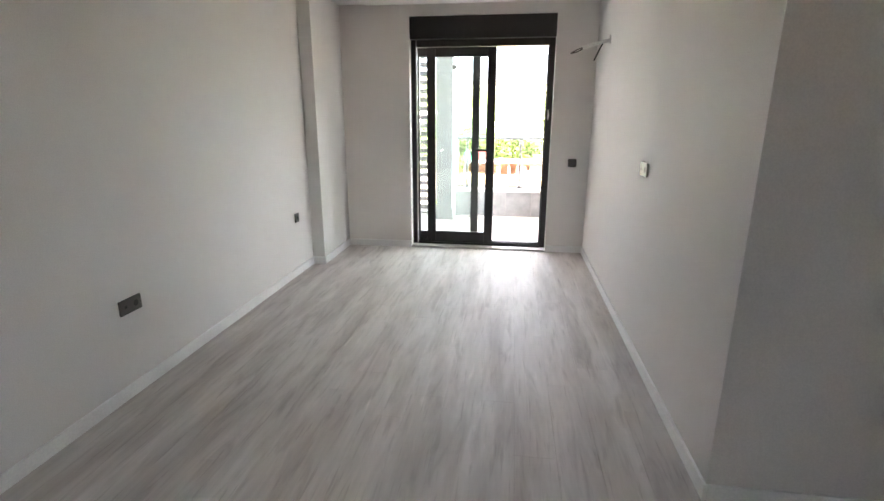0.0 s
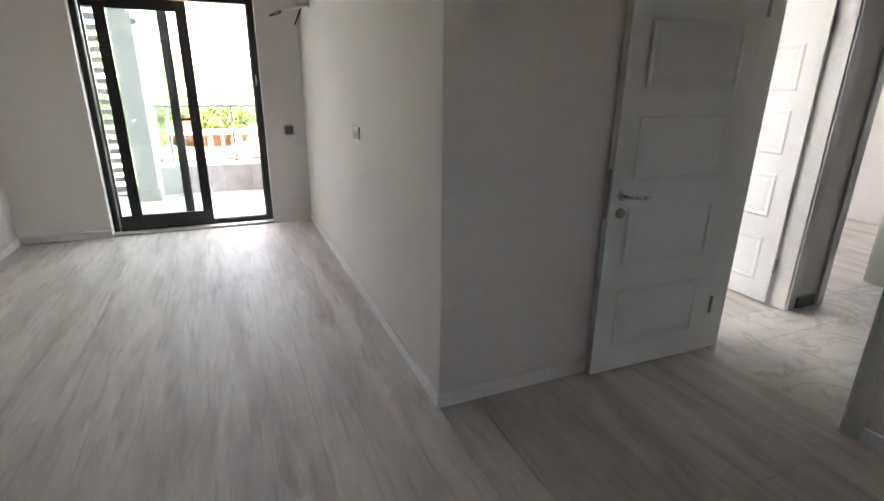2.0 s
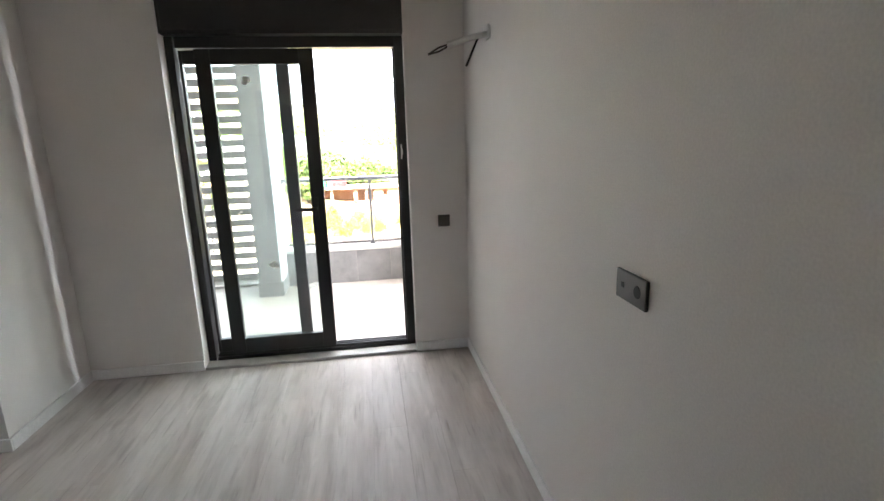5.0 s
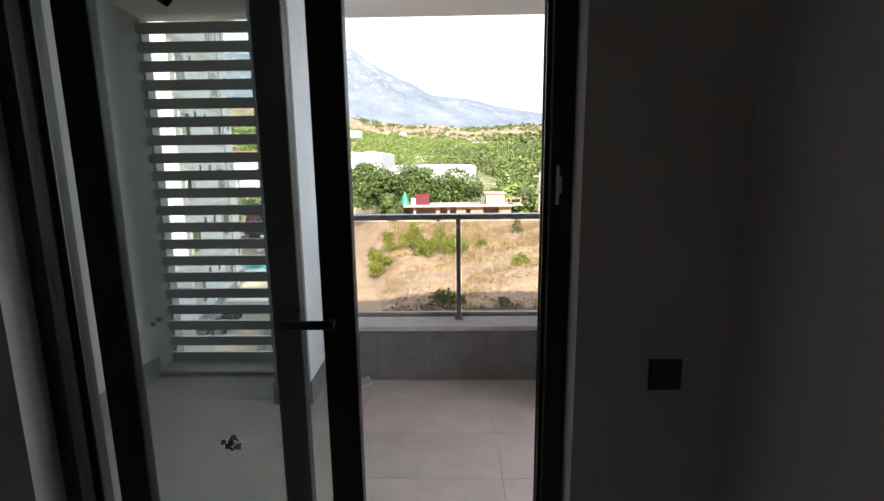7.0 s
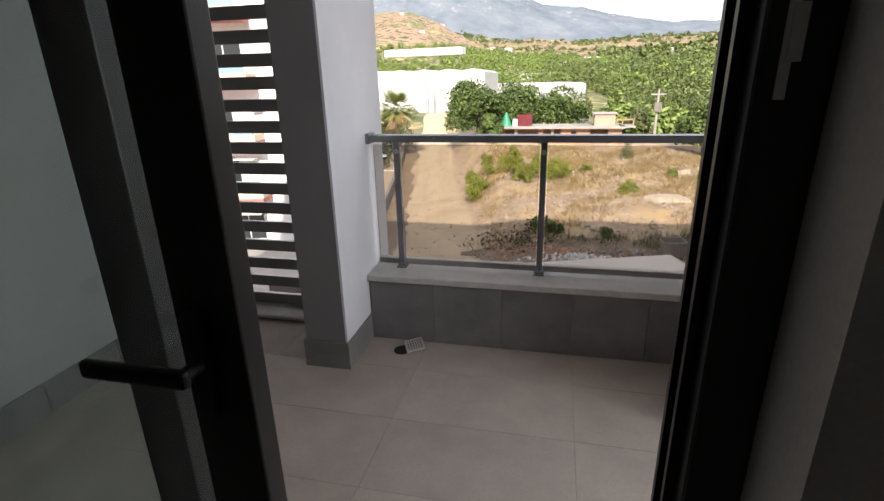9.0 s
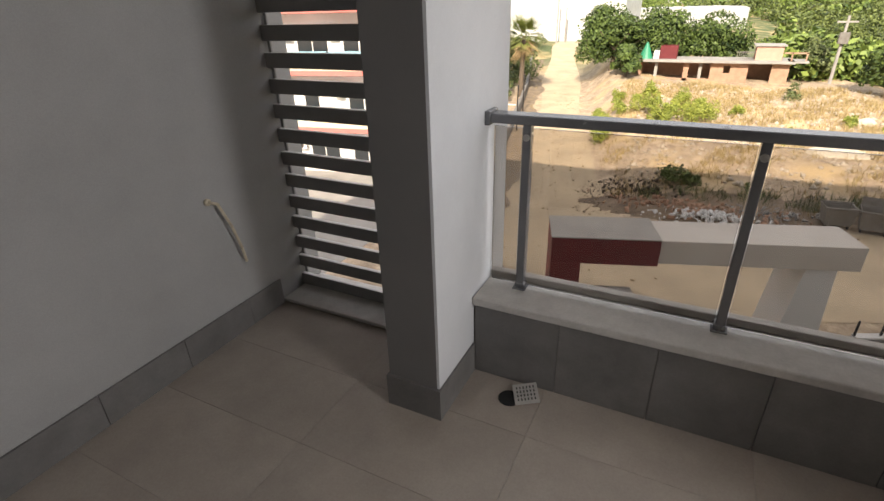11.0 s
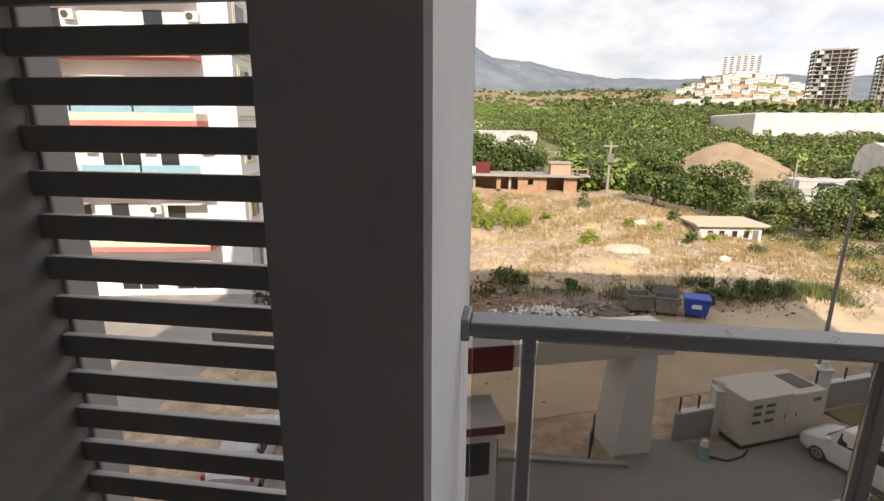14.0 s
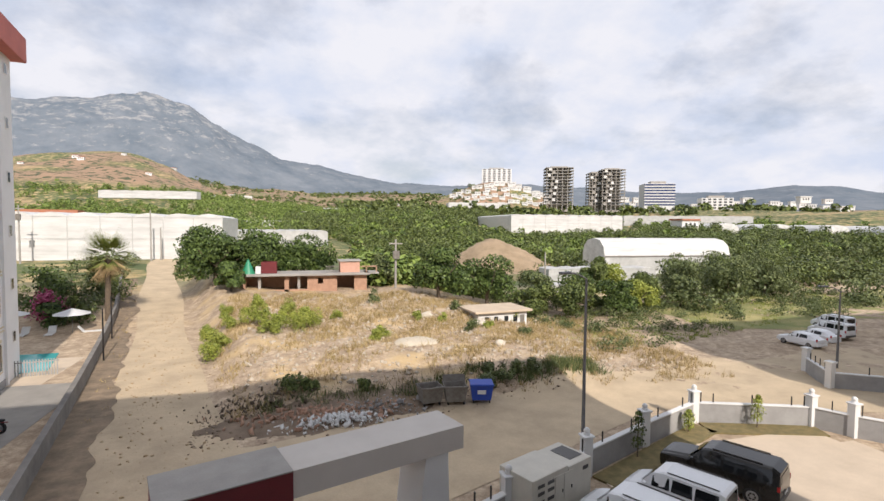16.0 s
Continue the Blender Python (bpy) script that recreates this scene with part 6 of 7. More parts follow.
# ---- ruined house on the plot ----
def ruined_house():
    zb = -6.25
    h = thing("ruined_house", (-0.5, 61.5, zb), 0, "unfinished single-storey hollow-brick house with flat concrete roof", "house")
    boxpart("back_wall", M_BRICK, h, (-6.8, 3.0, -0.8), (7.1, 3.25, 1.95))
    boxpart("side_wall", M_BRICK, h, (6.85, 0.0, -0.8), (7.1, 3.0, 1.95))
    boxpart("side_wall", M_BRICK, h, (-6.8, 0.0, -0.8), (-6.55, 3.0, 1.95))
    for x0, x1 in ((-2.35, -1.85), (0.2, 1.4), (2.0, 3.6), (5.6, 6.85)):
        boxpart("front_wall", M_BRICK, h, (x0, 0, -0.8), (x1, 0.25, 1.95))
    boxpart("front_wall", M_BRICK, h, (1.4, 0, -0.8), (2.0, 0.25, 0.95))
    boxpart("front_wall", M_BRICK, h, (1.4, 0, 1.65), (2.0, 0.25, 1.95))
    boxpart("front_wall", M_BRICK, h, (-6.55, 0, -0.8), (0.2, 0.2, 0.35))
    for x in (-5.2, -0.9):
        boxpart("column", M_CONC, h, (x, 0, 0.352), (x + 0.3, 0.3, 1.95))
    boxpart("roof_slab", M_CONC, h, (-7.6, -0.7, 1.952), (7.4, 3.6, 2.2), 0.02)
    boxpart("roof_hut", M_BRICK, h, (4.0, 0.4, 2.2), (6.3, 2.8, 3.5))
    boxpart("roof_hut_wall", mat("salmon_render", (0.62, 0.36, 0.27), None, 0.9, 2, 0.1, 20), h, (4.0, 0.38, 2.2), (6.3, 0.398, 3.4))
    boxpart("roof_hut_slab", M_CONC, h, (3.8, 0.2, 3.501), (6.5, 3.0, 3.62))
    for x in (7.0, 8.2):
        boxpart("balcony_rail", M_BRICK, h, (x, 0, 2.2), (x + 0.12, 0.12, 3.0))
    boxpart("balcony_rail", M_BRICK, h, (6.4, 0, 2.85), (8.35, 0.1, 2.99))
    boxpart("balcony_slab", M_CONC, h, (6.9, -0.5, 2.05), (8.5, 2.4, 2.2))
    bm = bmesh.new()
    for i in range(9):
        add_box(bm, (2.4 + 0.17 * i, 0.6, 2.2), (2.44 + 0.17 * i, 0.64, 3.0))
    add_box(bm, (2.3, 0.58, 2.9), (4.0, 0.66, 2.96))
    part("roof_railing", bm, M_GREYBIN, h)
    boxpart("red_hutch", M_RED, h, (-4.9, 0.4, 2.2), (-3.2, 2.0, 3.5), 0.02)
    boxpart("hutch_front", M_WHITEWALL, h, (-5.5, 0.3, 2.2), (-4.92, 1.0, 3.0), 0.02)
    bm = bmesh.new(); bmesh.ops.create_cone(bm, cap_ends=True, segments=16, radius1=0.75, radius2=0.1, depth=1.6, matrix=Matrix.Translation((-6.3, 0.7, 3.0)))
    part("green_tank", bm, M_GREENTANK, h, "green plastic water tank")
ruined_house()


def small_hut():
    h = thing("shed", (17.7, 46.0, -8.4), 6, "low white shed with a flat concrete roof", "shed")
    boxpart("wall", M_WHITEWALL, h, (-2.6, 0, -0.5), (2.7, 3.4, 1.75))
    boxpart("roof", M_PARK, h, (-3.1, -0.45, 1.751), (3.1, 3.9, 1.95), 0.02)
    for x in (-1.9, -0.9, 0.2, 1.2):
        boxpart("window", M_DARKIN, h, (x, -0.012, 0.75), (x + 0.45, -0.001, 1.35), 0.002)
    boxpart("door", M_GREYBIN, h, (1.95, -0.012, -0.2), (2.45, -0.001, 1.4), 0.002)
small_hut()


# ---- neighbour's block ----
def neighbour():
    """Local y runs along the end wall beside the road; the balconies face the own block."""
    D, H, P = 13.4, 20.7, 3.42
    b = thing("apartment_block", (-16.64, 28.1, GZ), 10.8, "white apartment block with cream bands, balconies and red roof edge", "building")
    boxpart("wall", M_NEIGHBOUR, b, (-22, 0, -0.3), (0, D, H))
    boxpart("roof_edge", M_PINK, b, (-22.6, -0.8, H), (0.75, D + 0.6, H + 1.6), 0.03)
    boxpart("plinth", M_GREYBLOCK, b, (0.001, 0, -0.3), (0.05, D - 3, 0.45), 0.004)
    boxpart("pilaster", M_NEIGHBOUR, b, (0.001, D - 3.0, -0.3), (0.16, D - 2.75, H - 0.01), 0.004)
    boxpart("corner_pier", M_ORANGE, b, (-11.75, -1.62, -0.3), (-11.0, -1.501, H - 0.5), 0.01, "orange-red painted pier")
    boxpart("corner_pier", M_CREAM, b, (-12.35, -1.60, -0.3), (-11.752, -1.501, H - 0.5), 0.01)
    rnd = random.Random(8)
    for s in range(6):
        z = s * P
        if s:
            bal = boxpart("balcony", M_CREAM, b, (-20.6, -1.5, z - 0.05), (-1.6, -0.002, z + 0.34), 0.01)
            boxpart("soffit", M_PINK, bal, (-20.6, -1.5, z - 0.33), (-1.6, -0.002, z - 0.052), 0.01)
            for k in range(6):
                x0 = -20.5 + k * 3.15
                boxpart("balcony_glass", M_BLUEGLASS, bal, (x0, -1.48, z + 0.345), (x0 + 3.05, -1.45, z + 1.05), 0.004)
        for k in range(6):
            x0 = -20.2 + k * 3.15
            w = boxpart("window", M_TRIM, b, (x0, -0.03, z + 0.35), (x0 + 2.2, -0.001, z + 2.25), 0.006)
            for q in range(2):
                boxpart("pane", M_DARKIN if rnd.random() < 0.6 else M_WHITEWALL, w, (x0 + 0.07 + q * 1.06, -0.036, z + 0.42), (x0 + 1.06 + q * 1.06, -0.031, z + 2.18), 0.002)
            if rnd.random() < 0.35:
                boxpart("awning", M_TRIM, b, (x0 + 0.1, -0.9, z + 2.2), (x0 + 2.3, -0.05, z + 2.25), 0.004)
            if rnd.random() < 0.5:
                bm = bmesh.new(); add_box(bm, (x0 + 2.35, -0.34, z + 1.6), (x0 + 3.0, -0.002, z + 2.1), 0.02)
                ac = part("air_conditioner", bm, M_TRIM, b)
                bm = bmesh.new(); add_cyl(bm, (x0 + 2.58, -0.345, z + 1.85), (x0 + 2.58, -0.355, z + 1.85), 0.19, seg=20)
                part("fan_grille", bm, M_DARKPLATE, ac)
        # end wall: cream double band, framed windows, small bathroom windows
        if s:
            for dz in (0.0, 0.22):
                boxpart("floor_band", M_CREAM, b, (0.001, 0.02, z + dz), (0.06, D - 3.02, z + dz + 0.09), 0.004)
        for y0 in (D - 5.3, D - 12.6):
            f = boxpart("window_surround", M_CREAM, b, (0.001, y0 - 0.16, z + 0.95), (0.07, y0 + 1.76, z + 3.0), 0.01)
            w = boxpart("window", M_TRIM, f, (0.071, y0, z + 1.1), (0.10, y0 + 1.6, z + 2.84), 0.004)
            for q in range(2):
                p = M_DARKIN if (s + q) % 3 else M_PLASTIC2
                boxpart("pane", p, b, (0.101, y0 + 0.08 + q * 0.76, z + 1.18), (0.106, y0 + 0.76 + q * 0.76, z + 2.76), 0.002)
        for y0 in (D - 9.8, D - 7.6, D - 1.35):
            w = boxpart("small_window", M_TRIM, b, (0.001, y0, z + 2.35), (0.04, y0 + 0.55, z + 3.1), 0.004)
            boxpart("pane", M_DARKIN, w, (0.041, y0 + 0.06, z + 2.41), (0.046, y0 + 0.49, z + 3.04), 0.002)
neighbour()


# boundary wall along the road, with a steel post fence
def road_wall():
    w = thing("roadside_wall", (0, 0, 0), 0, "weathered concrete wall along the dirt road", "wall")
    tagged(w, kind="structure")
    ys = np.linspace(20.4, 88, 15)
    for a, b in zip(ys, ys[1:]):
        xa, xb = (float(np.interp(q, (20.4, 35.7, 60, 98), (-10.25, -13.7, -19.4, -30.0))) for q in (a, b))
        za, zb = float(ground_z(xa, a)), float(ground_z(xb, b))
        bm = bmesh.new()
        v = [bm.verts.new(c) for c in ((xa - .14, a, za - .5), (xa + .14, a, za - .5), (xb + .14, b, zb - .5), (xb - .14, b, zb - .5),
                                       (xa - .14, a, za + 1.0), (xa + .14, a, za + 1.0), (xb + .14, b, zb + 1.0), (xb - .14, b, zb + 1.0))]
        for f in ((0, 1, 2, 3), (4, 7, 6, 5), (0, 4, 5, 1), (1, 5, 6, 2), (2, 6, 7, 3), (3, 7, 4, 0)):
            bm.faces.new([v[i] for i in f])
        bmesh.ops.recalc_face_normals(bm, faces=bm.faces)
        part("wall_panel", bm, M_OLDWALL, w)
    boxpart("gate_pier", M_WHITEWALL, w, (-10.6, 19.75, GZ - 0.3), (-9.95, 20.38, GZ + 1.35), 0.02)
    boxpart("gate_panel", M_DARKPLATE, w, (-14.2, 20.0, GZ + 0.06), (-10.62, 20.08, GZ + 1.15), 0.01)
    for y in (43.0, 50.0):
        x = float(road_x(y)) - 3.75
        bm = bmesh.new(); add_cyl(bm, (x, y, -9), (x, y, -4.6), 0.06, 0.05, 10)
        part("steel_post", bm, M_BLACK, w)
road_wall()
boxes("terrace", M_YARD, "grey paved terrace of the neighbouring block", "terrace", "structure", ((-34, 14, GZ - 0.2), (-13.9, 38.0, GZ + 0.02)))
boxes("pool_deck", M_PARK, "pale pool deck of the neighbouring block", "terrace", "structure", ((-36, 38.02, GZ - 0.2), (-16.6, 56, GZ + 0.02)))
bm = bmesh.new(); add_box(bm, (-13, 0, -0.1), (0, 11.0, 0.05), 0, rot=radians(15.5), at=(-17.6, 41.4, GZ))
solid("pool", bm, M_POOL, "turquoise swimming pool beside the white block", "pool", "structure")
pf = thing("pool_fence", (-22, 39.6, GZ), 8, "grey-white picket pool fence", "fence")
bm = bmesh.new(); add_box(bm, (-0.03, -0.02, 0), (0.03, 0.02, 1.1), 0.004)
M_FENCE = mat("weathered_fence_paint", (0.40, 0.40, 0.39), (0.30, 0.30, 0.29), 0.8, 0.8, 0.3, 30)
me_p = mesh_of("picket", bm, M_FENCE)
for i in range(36):
    o = new("picket", me_p); o.parent = pf; o.location = (-0.2 + i * 0.16, 0, 0)
boxpart("rail", M_FENCE, pf, (-0.3, 0.021, 0.9), (5.5, 0.05, 0.97), 0.004)
def parasol(x, y):
    p = thing("parasol", (x, y, GZ), 0, "white canvas parasol beside the pool", "parasol", "parasols")
    bm = bmesh.new(); add_cyl(bm, (0, 0, 0), (0, 0, 2.3), 0.03, seg=8); part("pole", bm, M_RAIL, p)
    bm = bmesh.new(); bmesh.ops.create_cone(bm, cap_ends=False, segments=8, radius1=1.5, radius2=0.03, depth=0.5, matrix=Matrix.Translation((0, 0, 2.25)))
    part("canopy", bm, M_PLASTIC, p)
parasol(-20.6, 53.0); parasol(-25.5, 53.5)
def lounger(x, y, rz):
    l = thing("sun_lounger", (x, y, GZ + 0.02), rz, "white sun lounger beside the pool", "lounger", "sun loungers")
    boxpart("seat", M_WHITEWALL, l, (-0.3, -0.5, 0.28), (0.3, 0.8, 0.34), 0.01)
    bm = bmesh.new(); add_box(bm, (-0.3, -0.02, 0), (0.3, 0.04, 0.7), 0.01)
    o = part("backrest", bm, M_WHITEWALL, l); o.matrix_basis = pose(0, 0.8, 0.3, -40)
    for x0 in (-0.28, 0.22):
        for y0 in (-0.45, 0.65):
            boxpart("leg", M_WHITEWALL, l, (x0, y0, 0), (x0 + 0.05, y0 + 0.05, 0.279))
for x, y, r in ((-22.2, 52.6, 10), (-19.0, 53.4, 100), (-26.5, 52.5, 0), (-24.3, 52.6, 5)):
    lounger(x, y, r)


# ---- motorcycles parked on the neighbour's terrace ----
def motorcycle():
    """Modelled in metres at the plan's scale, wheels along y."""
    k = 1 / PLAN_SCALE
    b = thing("motorcycle", (0, 0, 0), 0, "dark parked motorcycle on the neighbouring terrace", "motorcycle", "parked motorcycles")
    for y in (-0.62, 0.66):
        bm = bmesh.new(); add_cyl(bm, (-0.06 * k, y * k, 0.3 * k), (0.06 * k, y * k, 0.3 * k), 0.3 * k, seg=20)
        w = part("wheel", bm, M_TYRE, b)
        bm = bmesh.new(); add_cyl(bm, (-0.065 * k, y * k, 0.3 * k), (0.065 * k, y * k, 0.3 * k), 0.19 * k, seg=16)
        part("rim", bm, M_RIM, w)
    boxpart("engine", M_GREYBIN, b, (-0.16 * k, -0.25 * k, 0.22 * k), (0.16 * k, 0.25 * k, 0.55 * k), 0.03)
    boxpart("tank", M_CARBLACK, b, (-0.15 * k, -0.05 * k, 0.62 * k), (0.15 * k, 0.42 * k, 0.86 * k), 0.05)
    boxpart("seat", M_TYRE, b, (-0.14 * k, -0.75 * k, 0.68 * k), (0.14 * k, -0.06 * k, 0.80 * k), 0.04)
    bm = bmesh.new()
    for x in (-0.08, 0.08):
        add_cyl(bm, (x * k, 0.66 * k, 0.3 * k), (x * k, 0.42 * k, 0.98 * k), 0.02, seg=8)
    part("fork", bm, M_RIM, b)
    bm = bmesh.new(); add_cyl(bm, (-0.36 * k, 0.36 * k, 1.02 * k), (0.36 * k, 0.36 * k, 1.02 * k), 0.016, seg=8)
    part("handlebar", bm, M_BLACK, b)
    bm = bmesh.new(); add_cyl(bm, (0, 0.44 * k, 0.86 * k), (0, 0.56 * k, 0.86 * k), 0.085 * k, seg=14)
    part("headlight", bm, M_CLEARLAMP, b)
    boxpart("mudguard", M_RED, b, (-0.07 * k, -0.98 * k, 0.62 * k), (0.07 * k, -0.5 * k, 0.67 * k), 0.01)
    return b
moto = motorcycle()
moto.matrix_basis = pose(-15.2, 26.4, GZ + 0.02, 0, 0, 62)
for x, y, rz in ((-14.9, 27.3, 58), (-14.85, 28.2, 66), (-15.0, 29.2, 60), (-15.3, 30.2, 70)):
    copy_thing(moto, pose(x, y, GZ + 0.02, 0, 8, rz))


# ---- greenhouses ----
def greenhouse_block(name, x0, y0, x1, y1, zb, h, rz, label, m=None, bays=6):
    """A flat-topped film house with ridged bays."""
    zb = max(zb, float(ground_z((x0 + x1) / 2, y0)) - 0.3)
    g = thing(name, (x0, y0, zb), rz, label, "greenhouse", "greenhouses")
    L, D = x1 - x0, y1 - y0
    bm = bmesh.new()
    n = bays * 4
    top = []
    for i in range(n + 1):
        x = L * i / n
        z = h + 0.08 * h * math.sin(math.pi * ((i % 4) / 4))
        top.append((bm.verts.new((x, 0, z)), bm.verts.new((x, D, z)), bm.verts.new((x, 0, -1.5)), bm.verts.new((x, D, -1.5))))
    for a, b in zip(top, top[1:]):
        bm.faces.new((a[0], b[0], b[1], a[1])); bm.faces.new((a[2], b[2], b[0], a[0])); bm.faces.new((a[1], b[1], b[3], a[3]))
    for e in (top[0], top[-1]):
        bm.faces.new((e[0], e[1], e[3], e[2]))
    bmesh.ops.recalc_face_normals(bm, faces=bm.faces)
    part("film", bm, m or M_PLASTIC, g)
    for i in range(bays + 1):
        x = L * i / bays
        boxpart("frame_post", M_PLASTIC2, g, (x - 0.06, -0.1, -1.5), (x + 0.06, -0.01, h), 0)
    for z in (h * 0.5, h * 0.98):
        boxpart("frame_rail", M_PLASTIC2, g, (0, -0.08, z), (L, -0.02, z + 0.06), 0)
    return g


def tunnel(name, x, y, zb, length, width, h, rz, label):
    g = thing(name, (x, y, zb), rz, label, "greenhouse", "greenhouses")
    bm = bmesh.new()
    prof = [(0, -1.5), (0, h * 0.55), (width * 0.06, h * 0.78), (width * 0.22, h * 0.94), (width * 0.5, h), (width * 0.78, h * 0.94), (width * 0.94, h * 0.78), (width, h * 0.55), (width, -1.5)]
    a = [bm.verts.new((0, p, z)) for p, z in prof]; b = [bm.verts.new((length, p, z)) for p, z in prof]
    for i in range(len(prof) - 1):
        bm.faces.new((a[i], b[i], b[i + 1], a[i + 1]))
    bm.faces.new(a); bm.faces.new(b[::-1])
    bmesh.ops.recalc_face_normals(bm, faces=bm.faces)
    part("film", bm, M_PLASTIC, g)
    boxpart("side_vent", M_PLASTIC2, g, (length * 0.04, -0.05, h * 0.1), (length * 0.93, -0.003, h * 0.48), 0)
    boxpart("vent_rail", M_GREYBIN, g, (0, -0.08, h * 0.49), (length, -0.006, h * 0.53), 0)
    n = 9
    for i in range(n + 1):
        boxpart("hoop", M_GREYBIN, g, (length * i / n - 0.04, -0.03, -1.5), (length * i / n + 0.04, -0.002, h * 0.55), 0)
greenhouse_block("greenhouse", -56, 104, -15.5, 135, -5.4, 8.2, 1.5, "long white film greenhouse across the road end", bays=8)
greenhouse_block("greenhouse", -22, 158, 8, 185, -7.5, 5.2, 14, "white film greenhouse behind the fig trees", M_PLASTIC2, bays=8)
tunnel("greenhouse", 66.0, 101, -9.6, 34, 10, 8.6, -3, "white tunnel greenhouse among orchards")
greenhouse_block("greenhouse", 103, 238, 165, 310, -0.6, 7.8, -6, "large white film greenhouse in the valley", bays=10)
greenhouse_block("greenhouse", 215, 300, 300, 330, -1.0, 7.0, -22, "distant white film greenhouse", M_PLASTIC2, bays=10)
greenhouse_block("greenhouse", 45, 88, 68, 93, -9.6, 2.6, -4, "low film tunnel between the orchards", M_PLASTIC2, bays=6)
greenhouse_block("greenhouse", 36, 70, 50, 73, -9.3, 1.5, -12, "low film tunnel between the orchards", M_PLASTIC2, bays=5)
greenhouse_block("greenhouse", -118, 345, -62, 352, 18, 3.0, -9, "white film greenhouse on the hillside", bays=6)
greenhouse_block("greenhouse", 165, 560, 235, 585, 24, 4.5, -10, "white film greenhouse on the far slope", bays=6)
for x0, y0, ln, h, rz in ((-40, 300, 26, 2.6, -20), (60, 760, 60, 5, 8), (-20, 900, 50, 5, -6), (130, 980, 80, 6, 4), (-150, 1000, 60, 6, 10), (10, 620, 36, 4, -12), (-70, 760, 44, 4, 6)):
    greenhouse_block("greenhouse", x0, y0, x0 + ln, y0 + 14, -10, h, rz, "small white film greenhouse on the far slope", bays=4)
for i in range(5):
    tunnel("greenhouse", 215 + i * 17, 205 - i * 15, -3.5 - 0.3 * i, 26, 13, 7.5, 80, "rounded white tunnel greenhouse in a row")


# ---- trees near the plot ----
tree("fig_tree", (-10.6, 64.0), 4.8, 6.3, L_FIG, "large dark fig tree beside the ruined house", 31, 28, 420, 0.17, trunk=0.3)
tree("fig_tree", (-6.1, 67.5), 4.5, 6.0, L_FIG, "large dark fig tree beside the ruined house", 32, 26, 420, 0.17, trunk=0.3)
tree("fig_tree", (-0.6, 70.0), 4.6, 6.1, L_FIG, "large dark fig tree behind the ruined house", 33, 26, 420, 0.17, trunk=0.3)
tree("fig_tree", (-8.3, 59.6), 2.2, 3.2, L_FIG, "low fig branches beside the ruined house", 34, 14, 380, 0.15, trunk=0.15)
tree("fig_tree", (14.2, 56.5), 3.6, 5.6, L_FIG, "broad fig tree behind the white shed", 35, 20, 380, 0.16, trunk=0.25)
tree("fig_tree", (20.5, 57.5), 4.0, 5.8, L_FIG, "broad fig tree behind the white shed", 36, 20, 380, 0.16, trunk=0.25)
for i, (x, y, r, h, l) in enumerate([(24, 52, 2.6, 3.8, L_DARK), (28.5, 50.5, 2.8, 4.2, L_DARK), (33, 50, 2.6, 4.0, L_FIG), (31, 55, 3, 4.6, L_FIG), (37, 52, 2.7, 4.2, L_SHRUB), (35, 58, 2.6, 7.2, L_DARK), (41, 55, 2.8, 4.4, L_DARK), (45.5, 54, 2.6, 4.0, L_OLIVE), (39, 60, 3, 5.4, L_SHRUB), (27, 58, 3, 4.6, L_OLIVE), (49, 58, 3.4, 5.4, L_OLIVE), (55, 56, 4.2, 6.0, L_OLIVE), (60, 62, 4.4, 6.4, L_DARK), (66, 60, 4.0, 6.4, L_OLIVE), (12, 74, 3.0, 6.2, L_DARK), (18, 78, 3.0, 6.5, L_DARK), (9, 66, 2.2, 4.2, L_OLIVE), (73, 66, 4.5, 7, L_DARK)]):
    tree("tree", (x, y), r, h, l, "leafy orchard tree below the plot", 40 + i, 16, 330, 0.14)


def palm(x, y, h):
    z = float(ground_z(x, y))
    p = thing("palm_tree", (x, y, z), 0, "fan palm with a skirt of dead fronds", "palm")
    bm = bmesh.new(); add_cyl(bm, (0, 0, -0.2), (0.1, 0, h), 0.30, 0.22, 12)
    part("trunk", bm, M_BARK, p)
    r = np.random.RandomState(2)
    for nm, n, lo, hi, ln, m in (("green_fronds", 84, -0.55, 1.25, 3.1, L_PALM), ("dead_fronds", 34, -1.35, -0.40, 2.7, L_STRAW)):
        co = []
        for i in range(n):
            a, e = r.rand() * 6.283, r.uniform(lo, hi)
            d = np.array([math.cos(a) * math.cos(e), math.sin(a) * math.cos(e), math.sin(e)])
            side = np.array([-math.sin(a), math.cos(a), 0])
            base = np.array([0.1, 0, h])
            L = ln * r.uniform(0.7, 1.1)
            for k in range(11):
                t = (k - 5) / 5 * 0.75
                dd = d * math.cos(t) + side * math.sin(t)
                q0 = base + d * L * 0.45
                tip = q0 + dd * L * 0.6 + np.array([0, 0, -0.22 * abs(t) * L])
                s = side * 0.05
                co += [base + d * L * 0.4 - s * .3, q0 + s, tip, q0 - s]
        o = raw_mesh(nm, np.array(co), np.arange(len(co)).reshape(-1, 4), m)
        o.parent = p
palm(-19.3, 57.5, 6.4)
shrub(-24.0, 58.5, 2.4, 2.6, L_PINK, "pink bougainvillea bush over the terrace wall", 120, 160, 0.14)
for i, (x, y, r, h) in enumerate([(-23.5, 55.6, 1.5, 2.6), (-21.8, 57.2, 1.3, 3.0), (-26, 62, 2.4, 4.0), (-22.5, 66, 2.4, 5.0), (-29, 68, 2.6, 4.4)]):
    shrub(x, y, r, h, L_DARK if i % 2 else L_FIG, "green garden shrub beside the pool", 130 + i, 150, 0.16)

